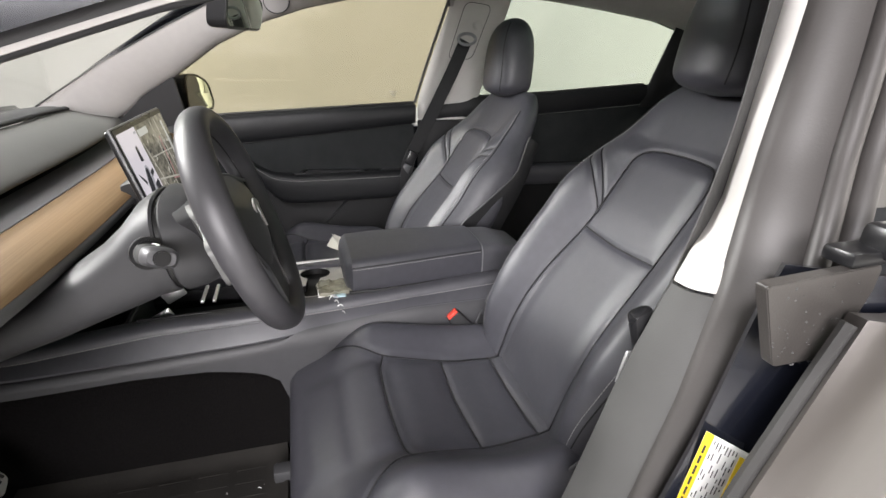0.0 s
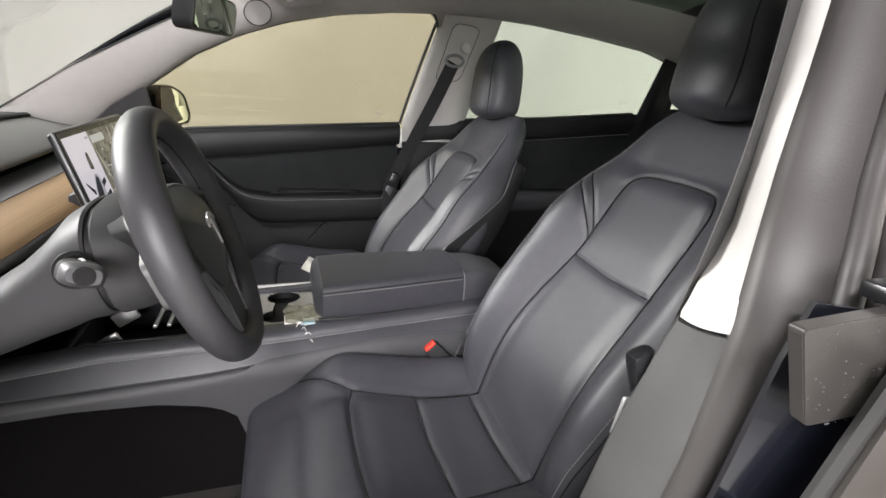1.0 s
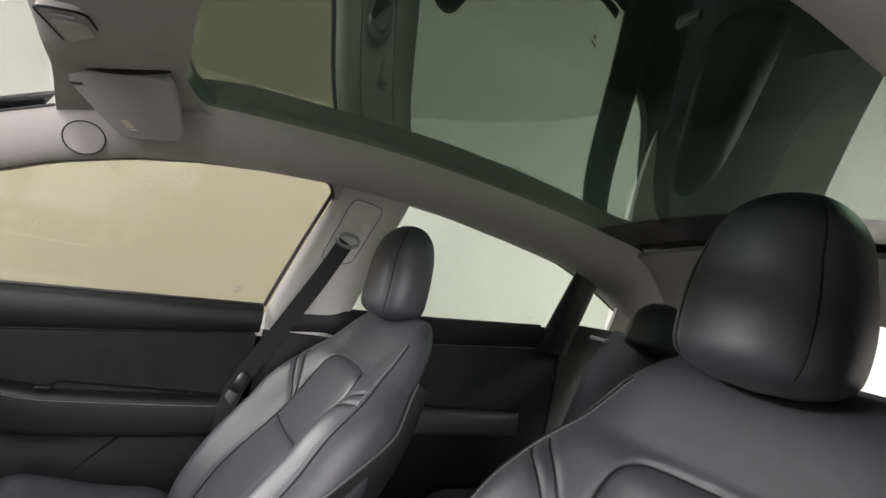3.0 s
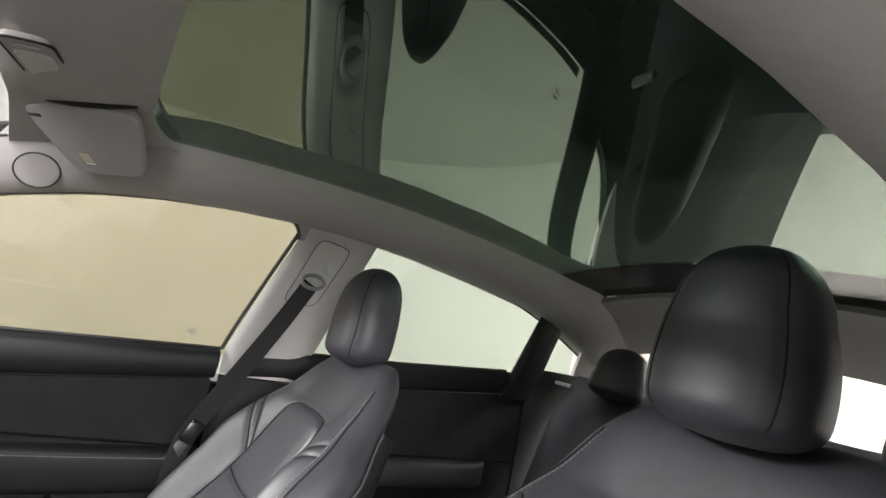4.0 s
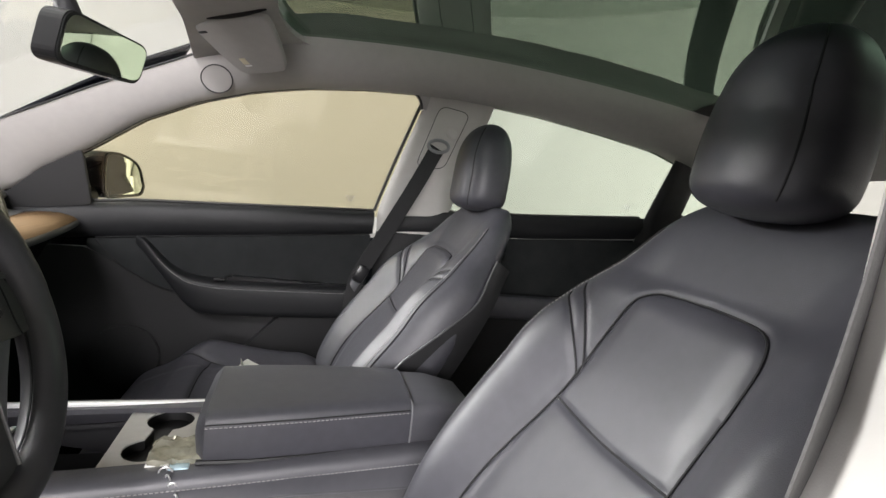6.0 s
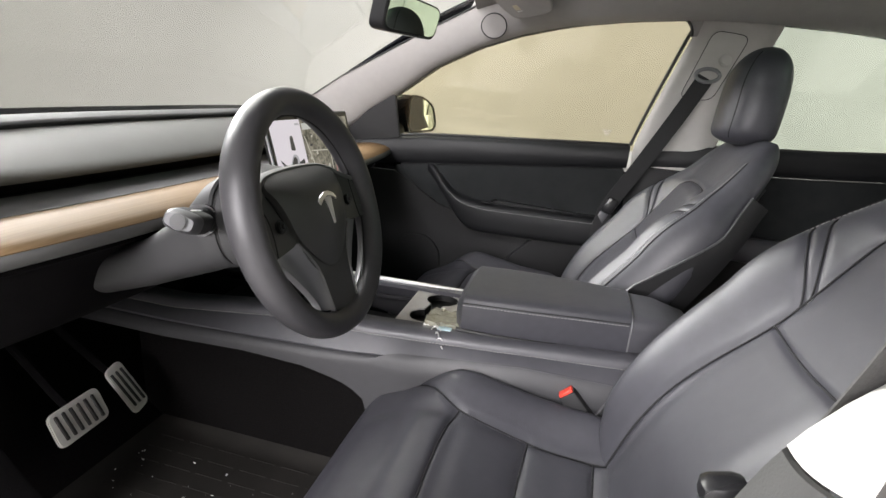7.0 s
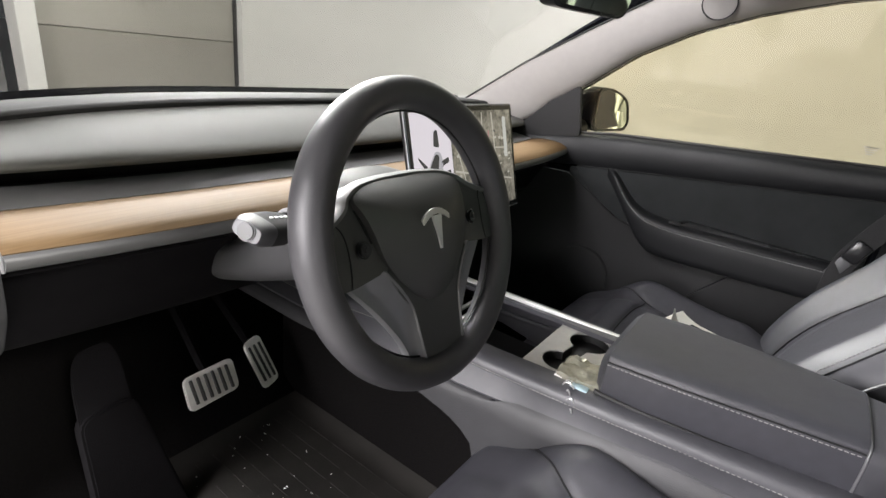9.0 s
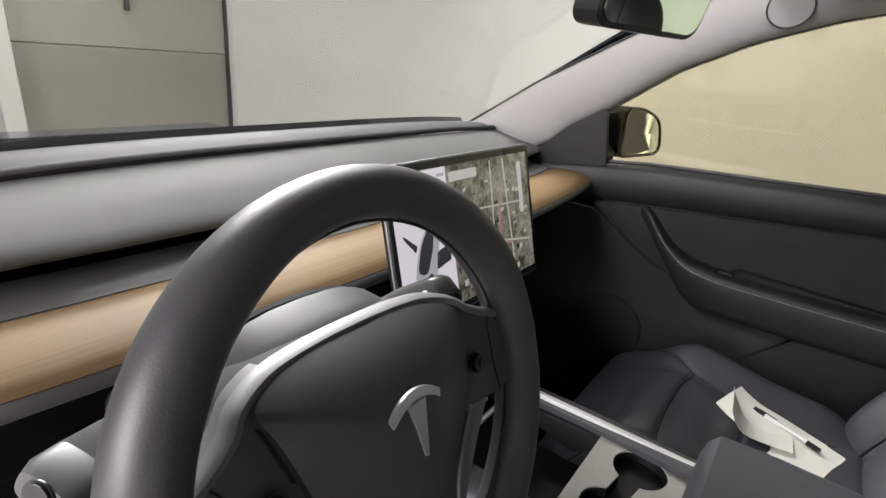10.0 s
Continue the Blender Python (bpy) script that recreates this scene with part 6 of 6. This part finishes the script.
# ---- mirrors and visor ----
rvm = thing("rear_view_mirror", (-0.50, -0.045, 1.312), "black interior rear view mirror under the windscreen top", "mirror")
rvm.rotation_euler = (radians(-1), radians(5), radians(-20))
out = rounded_outline([(-0.058, -0.036), (0.100, -0.034), (0.113, 0.026), (-0.046, 0.034)], 0.02, 8)
part("mirror_case", prism(out, lambda a, b, c: (-c, a, b), 0.035, 0.008), PLASTIC_SMOOTH, rvm, "black mirror housing")
part("mirror_glass", prism([(a * 0.93, b * 0.86) for a, b in out], lambda a, b, c: (0.001 + c, a, b), 0.002), MIRROR, rvm, "slightly green mirror glass")
v, f = tube([(-0.03, 0.0, 0.02), (-0.05, 0.0, 0.06), (-0.02, 0.0, 0.13)], [0.016, 0.014, 0.022], 12)
make("mirror_stem", v, f, PLASTIC, rvm)

vis = thing("sun_visor", (-0.39, 0.43, 1.425), "pale grey folded sun visor under the roof header", "sun visor")
o = np.array((-0.39, 0.43, 1.425))
A, B, C, D_ = (np.array(p) for p in ((-0.473, 0.374, 1.447), (-0.306, 0.247, 1.462), (-0.266, 0.43, 1.393), (-0.374, 0.485, 1.377)))
rows = []
for s in np.linspace(0, 1, 14):
    row = []
    for t in np.linspace(0, 1, 14):
        # rounded corners
        u, w = 2 * s - 1, 2 * t - 1
        k = 1 - 0.11 * (abs(u) * abs(w)) ** 4
        s2, t2 = 0.5 + 0.5 * u * k, 0.5 + 0.5 * w * k
        row.append(A * (1 - s2) * (1 - t2) + B * s2 * (1 - t2) + C * s2 * t2 + D_ * (1 - s2) * t2 - o)
    rows.append(row)
v, f = slab(rows, 0.016)
vp = make("visor_pad", v, f, FABRIC, vis, "pale grey fabric visor pad")
sub = vp.modifiers.new("round", "BEVEL")
sub.width, sub.segments, sub.limit_method = 0.007, 4, "ANGLE"
lab = (A * 0.30 + B * 0.2 + C * 0.25 + D_ * 0.25) - o
nrm = np.cross(B - A, D_ - A)
nrm /= np.linalg.norm(nrm)
if nrm[2] > 0:
    nrm = -nrm
AB = (B - A) / np.linalg.norm(B - A)
face = Matrix((AB, np.cross(nrm, AB), nrm)).transposed().to_3x3()
for w_, h_, along, mat_ in ((0.017, 0.020, 0.0, LABEL_CREAM), (0.018, 0.004, 0.015, LABEL_WHITE)):
    p = D_ * 0.50 + C * 0.22 + A * 0.20 + B * 0.08 - o + (D_ - A) / np.linalg.norm(D_ - A) * along
    part("visor_label", rounded_box(w_, h_, 0.0012, 0.0004, 1, at=tuple(p + nrm * 0.0012), turn=face), mat_, vp, "small cream printed label")
part("visor_clip", rounded_box(0.022, 0.007, 0.004, 0.0019, 2, at=tuple(A - o + (C - A) * 0.14 + nrm * 0.0015), turn=face), PLASTIC_GREY, vis)
# dark slot between the visor's hinge edge and the headliner
slot = [A * (1 - t) + B * t - o + np.array((0.004, -0.010, 0.012 - 0.006 * math.sin(math.pi * t))) for t in np.linspace(0.1, 0.95, 20)]
v, f = tube(slot, [0.0045 * math.sin(math.pi * (0.08 + 0.84 * t)) + 0.0008 for t in np.linspace(0, 1, 20)], 8)
make("hinge_slot", v, f, VENT, vis, "dark slot along the hinge edge")
# lamp pod above the visor
pod = thing("roof_lamp", (-0.418, 0.145, 1.462), "long grey reading lamp pod in the headliner", "lamp")
pod.rotation_euler = (radians(4), radians(-10), radians(-4))
shape = rounded_outline([(-0.026, -0.105), (0.024, -0.105), (0.027, 0.085), (0.006, 0.108), (-0.026, 0.100)], 0.018, 7)
part("lamp_surround", prism(shape, lambda a, b, c: (a, b, -0.006 + c), 0.010, 0.002), FABRIC, pod)
v, f = tube([(a * 1.04, b * 1.015, -0.0045) for a, b in shape], 0.0016, 6, True)
make("lamp_joint", v, f, SEAM, pod, "dark joint round the lamp pod")
part("lamp_lens", prism([(a * 0.74, b * 0.62) for a, b in shape], lambda a, b, c: (a, b, -0.0085 + c), 0.004, 0.0012), PILLAR, pod, "frosted grey lens")
for y in (-0.088, 0.088):
    part("lamp_button", rounded_box(0.026, 0.008, 0.005, 0.0024, 3, at=(0, y, -0.007)), SILVER, pod, "small bright switch")

sm = thing("side_mirror", (-0.78, 0.89, 1.08), "black passenger side mirror outside the door glass", "side mirror")
o = np.array((-0.78, 0.89, 1.08))
out = rounded_outline([(0.80, 1.02), (0.80, 1.158), (0.875, 1.156), (0.948, 1.126), (0.974, 1.05), (0.958, 1.024)], 0.032, 8)
rows = []
for s, k in ((0.0, 0.97), (0.006, 1.0), (-0.02, 1.0), (-0.07, 0.92), (-0.10, 0.7), (-0.115, 0.35)):
    c = np.mean(out, 0)
    rows.append([(-0.735 + s + 0.03 * ((a - c[0]) / 0.09), c[0] + (a - c[0]) * k, c[1] + (b - c[1]) * k) - o for a, b in out])
v, f = loft(rows[1:])
make("mirror_shell", v, f, PAINT, sm, "glossy black mirror shell")
c = np.mean(out, 0)
rows = [[(-0.728 + 0.03 * ((a - c[0]) / 0.09), c[0] + (a - c[0]) * k, c[1] + (b - c[1]) * k) - o for a, b in out] for k in (0.86, 0.0)]
v, f = grid(rows, close_v=True)
fr = [[(-0.728 + h + 0.03 * ((a - c[0]) / 0.09), c[0] + (a - c[0]) * k, c[1] + (b - c[1]) * k) - o for a, b in out] for k, h in ((0.99, 0.0), (0.97, 0.004), (0.87, 0.003), (0.86, -0.001))]
make("mirror_glass", v, f, MIRROR, sm, "clear mirror glass")
v, f = grid(fr, close_v=True)
make("mirror_frame", v, f, PLASTIC_SMOOTH, sm)
v, f = tube([np.array((-0.79, 0.80, 1.03)) - o, np.array((-0.82, 0.72, 1.02)) - o], 0.025, 12)
make("mirror_foot", v, f, PLASTIC_SMOOTH, sm)

# ---- driver's side door pillar ----
PA = np.array([(0.42, -0.22, -0.70), (0.72, -0.12, -0.70), (0.90, -0.07, -0.705), (1.0, -0.042, -0.716), (1.03, -0.033, -0.722), (1.045, -0.005, -0.703), (1.06, 0.035, -0.676), (1.10, 0.058, -0.668), (1.2, 0.083, -0.652), (1.32, 0.118, -0.630), (1.45, 0.17, -0.59)])
PB = np.array([(0.42, -0.20, -0.775), (0.72, -0.10, -0.775), (0.90, -0.045, -0.770), (1.03, -0.013, -0.761), (1.1, 0.012, -0.742), (1.16, 0.046, -0.716), (1.24, 0.080, -0.694), (1.35, 0.125, -0.662), (1.45, 0.175, -0.63)])


def pillar_edge(table, z):
    return np.array((np.interp(z, table[:, 0], table[:, 1]), np.interp(z, table[:, 0], table[:, 2]), z))


def driver_pillar(name, z0, z1, mat, label):
    rows = []
    for z in np.linspace(z0, z1, 40):
        a, b = pillar_edge(PA, z), pillar_edge(PB, z)
        out = np.array((-0.5, -0.2, 0.0))
        row = [a + np.array((0.06, 0.035, 0)), a + np.array((0.012, 0.012, 0))]
        for q in np.linspace(0, 1, 9):
            row.append(a + (b - a) * q + out * 0.014 * math.sin(math.pi * q))
        row.append(b + np.array((0.03, -0.01, 0)))
        rows.append(row)
    v, f = slab(rows, 0.006)
    return tagged(make(name, v, f, mat), label, "pillar trim", kind="structure")


driver_pillar("trim_pillar_driver", 1.022, 1.45, PILLAR, "pale grey upper pillar trim by the driver")
driver_pillar("trim_pillar_driver_low", 0.42, 1.018, LOW_TRIM, "dark grey lower pillar trim by the driver")
# broad rubber seal round the door opening: a soft band with a bead along its outer edge


def seal_reach(z):
    """How far the band reaches outwards from the trim."""
    return float(np.interp(z, [0.42, 0.72, 0.85, 0.92, 1.02, 1.12, 1.45], [0.022, 0.026, 0.034, 0.050, 0.068, 0.066, 0.058]))


SEAL_OUT = np.array((0.70, -0.71, 0.0))
rows = []
for z in np.linspace(1.46, 0.42, 60):
    b = pillar_edge(PB, z)
    w = seal_reach(z)
    rows.append([b + np.array((0.014, -0.004, 0.0))] + [b + SEAL_OUT * w * q + np.array((-0.5, -0.5, 0)) * (0.017 * math.sin(math.pi * q) ** 0.6 - 0.012 * q) for q in np.linspace(0, 1, 14)] + [b + SEAL_OUT * w + np.array((0.03, 0.02, 0.0))])
v, f = slab(rows, 0.004)
tagged(make("trim_pillar_seal", v, f, SEAL), "thick brown-grey rubber door seal on the pillar", "seal", kind="structure")
path = [pillar_edge(PB, z) + SEAL_OUT * (seal_reach(z) + 0.005) for z in np.linspace(1.46, 0.60, 50)]
path += [np.array(p) for p in ((-0.17, -0.80, 0.46), (-0.28, -0.80, 0.395), (-0.45, -0.80, 0.392), (-0.8, -0.80, 0.392))]
v, f = tube(path, 0.0115, 14)
tagged(make("trim_outer_seal", v, f, SEAL), "round grey bead along the edge of the seal", "seal", kind="structure")
v, f = tube([pillar_edge(PB, z) + SEAL_OUT * (seal_reach(z) + 0.030) + np.array((0.012, 0.012, 0)) for z in np.linspace(1.46, 1.0, 30)], 0.012, 12, flat=0.6)
tagged(make("trim_edge_moulding", v, f, SEAL), "slim grey edge moulding beside the seal", "seal", kind="structure")
# painted pillar outside the seal
rows = []
for z in np.linspace(0.36, 1.08, 30):
    b = pillar_edge(PB, max(z, 0.42))
    xa, xb = b[0] - 0.016, max(b[0] + 0.085, 0.035)
    rows.append([(xa + (xb - xa) * q, -0.820 - 0.062 * q - 0.004 * math.sin(math.pi * q), z) for q in np.linspace(0, 1, 12)])
v, f = slab(rows, 0.012)
tagged(make("trim_pillar_painted", v, f, PAINT), "midnight blue painted door pillar", "car body", kind="structure")
# tyre label on the pillar
tag_ = thing("tyre_label", (-0.062, -0.829, 0.914), "yellow and white tyre label on the painted pillar", "label")
LU, LV = Vector((0.026, -0.019, -0.012)), Vector((-0.012, 0.004, -0.090))
LN = LU.cross(LV).normalized()
if LN.y > 0:
    LN = -LN


def label_bit(name, u0, u1, v0, v1, mat, lift):
    """A printed patch: u across the label, v down it, both 0 to 1."""
    def at(a, b, c):
        return LU * 1.22 * a + LV * 1.35 * b + LN * (lift + c)
    return part(name, prism([(u0, v0), (u1, v0), (u1, v1), (u0, v1)], at, 0.0004), mat, tag_, smooth=False)


label_bit("label_sheet", 0, 1, 0, 1, LABEL_WHITE, 0)
label_bit("yellow_band", 0, 0.2, 0, 1, YELLOW, 0.0006)
label_bit("yellow_band", 0.86, 1, 0.06, 1, YELLOW, 0.0006)
rng = random.Random(3)
for c_ in range(8):
    v0 = 0.04
    while v0 < 0.92:
        ln = rng.uniform(0.02, 0.10)
        label_bit("print_bar", 0.25 + 0.074 * c_, 0.27 + 0.074 * c_, v0, min(0.97, v0 + ln), INK, 0.0006)
        v0 += ln + rng.uniform(0.02, 0.16)
v0 = 0.12
while v0 < 0.9:
    ln = rng.uniform(0.04, 0.12)
    label_bit("print_bar", 0.07, 0.12, v0, v0 + ln, INK, 0.0011)
    v0 += ln + 0.025

# driver's belt
dbelt = thing("driver_seat_belt", (-0.025, -0.69, 0.945), "black webbing belt hanging beside the driver seat", "seat belt")
o = np.array((-0.02, -0.69, 0.92))
pth = curve_through([(0.12, -0.63, 1.38), (0.07, -0.665, 1.15), (0.01, -0.685, 0.98), (-0.025, -0.69, 0.90), (-0.055, -0.685, 0.80), (-0.06, -0.68, 0.66), (-0.05, -0.68, 0.55)], 34) - o
v, f = strap(pth, 0.046, (0.75, 0.35, -0.3))
make("webbing", v, f, WEBBING_LIT, dbelt)
part("tongue_cover", rounded_box(0.03, 0.022, 0.06, 0.008, 2, at=(-0.016, -0.004, 0.0), turn=Euler((0, -0.3, 0)).to_matrix()), PLASTIC_SMOOTH, dbelt)
part("tongue", rounded_box(0.024, 0.005, 0.045, 0.0015, 2, at=(-0.028, -0.006, -0.05), turn=Euler((0, 0.2, 0)).to_matrix()), CHROME, dbelt)
part("belt_anchor", rounded_box(0.045, 0.03, 0.07, 0.012, 2, at=(-0.03, 0.0, -0.33)), PLASTIC, dbelt)

# ---- rear door on the driver's side, standing ajar ----
rd = thing("ajar_rear_door", (0.0, -0.90, 0.0), "wet rear car door standing ajar behind the pillar", "car door")


def skin_edge(z):
    """Front shut line of the rear door."""
    return float(np.interp(z, [0.3, 0.6, 0.8, 0.905, 1.0, 1.065], [-0.16, -0.145, -0.105, -0.066, -0.026, 0.003]))


rows = []
for z in np.linspace(0.30, 1.06, 30):
    bow = -0.02 * math.sin(math.pi * (z - 0.3) / 0.8)
    row = []
    for q in np.linspace(0, 1, 24):
        x = skin_edge(z) + 0.95 * q ** 1.5
        row.append((x, bow - 0.12 * x + 0.014 * (1 - smooth_step(q, 0, 0.12)), z))
    rows.append(row)
v, f = slab(rows, 0.03)
make("outer_skin", v, f, PAINT_LIT, rd, "door skin with its lit brown-grey tone painted in")
v, f = tube([(skin_edge(z) + 0.006, 0.022, z) for z in np.linspace(0.32, 1.05, 30)], 0.008, 8)
make("edge_seal", v, f, RUBBER, rd)
bm = prism(rounded_outline([(-0.076, 1.084), (0.046, 1.091), (0.039, 1.005), (-0.045, 1.004)], 0.006), lambda a, b, c: (a, 0.052 - c, b), 0.012, 0.003)
app = part("corner_panel", bm, WET_TRIM, rd, "wet black corner panel with water drops")
rows = []
for z in np.linspace(1.10, 1.46, 10):
    yy = 0.150 + 0.30 * (z - 1.10)
    rows.append([(x, yy - 0.03 * x, z) for x in np.linspace(0.04 + 0.40 * (z - 1.10), 0.90, 14)])
v, f = slab(rows, 0.004)
make("door_glass", v, f, WALL_TONE_GLASS, rd, "opaque window pane painted the grey of the bay wall")
part("sill_moulding", rounded_box(0.13, 0.03, 0.014, 0.004, 2, at=(0.075, 0.055, 1.096)), PLASTIC_SMOOTH, rd)
part("sill_block", rounded_box(0.07, 0.04, 0.03, 0.008, 2, at=(0.075, 0.045, 1.108)), PLASTIC_SMOOTH, rd)
part("door_latch", rounded_box(0.03, 0.02, 0.05, 0.006, 2, at=(0.035, 0.055, 0.93)), PLASTIC_SMOOTH, rd)
part("latch_post", disc_bm(0.007, 0.03, (0.03, 0.045, 0.935), (0, 1, 0), 14, 0.002), STEEL, rd)
rng = random.Random(8)
for k in range(70):
    b = rng.uniform(1.008, 1.08)
    a = rng.uniform(-0.066 + 0.25 * (1.079 - b), 0.04)
    if k > 45:
        a, b = rng.uniform(-0.03, 0.036), 1.004
    bm = bmesh.new()
    bmesh.ops.create_icosphere(bm, subdivisions=1, radius=rng.uniform(0.0004, 0.0010))
    bmesh.ops.translate(bm, vec=(a, 0.0398, b), verts=bm.verts)
    part("water_drop", bm, WATER, app)
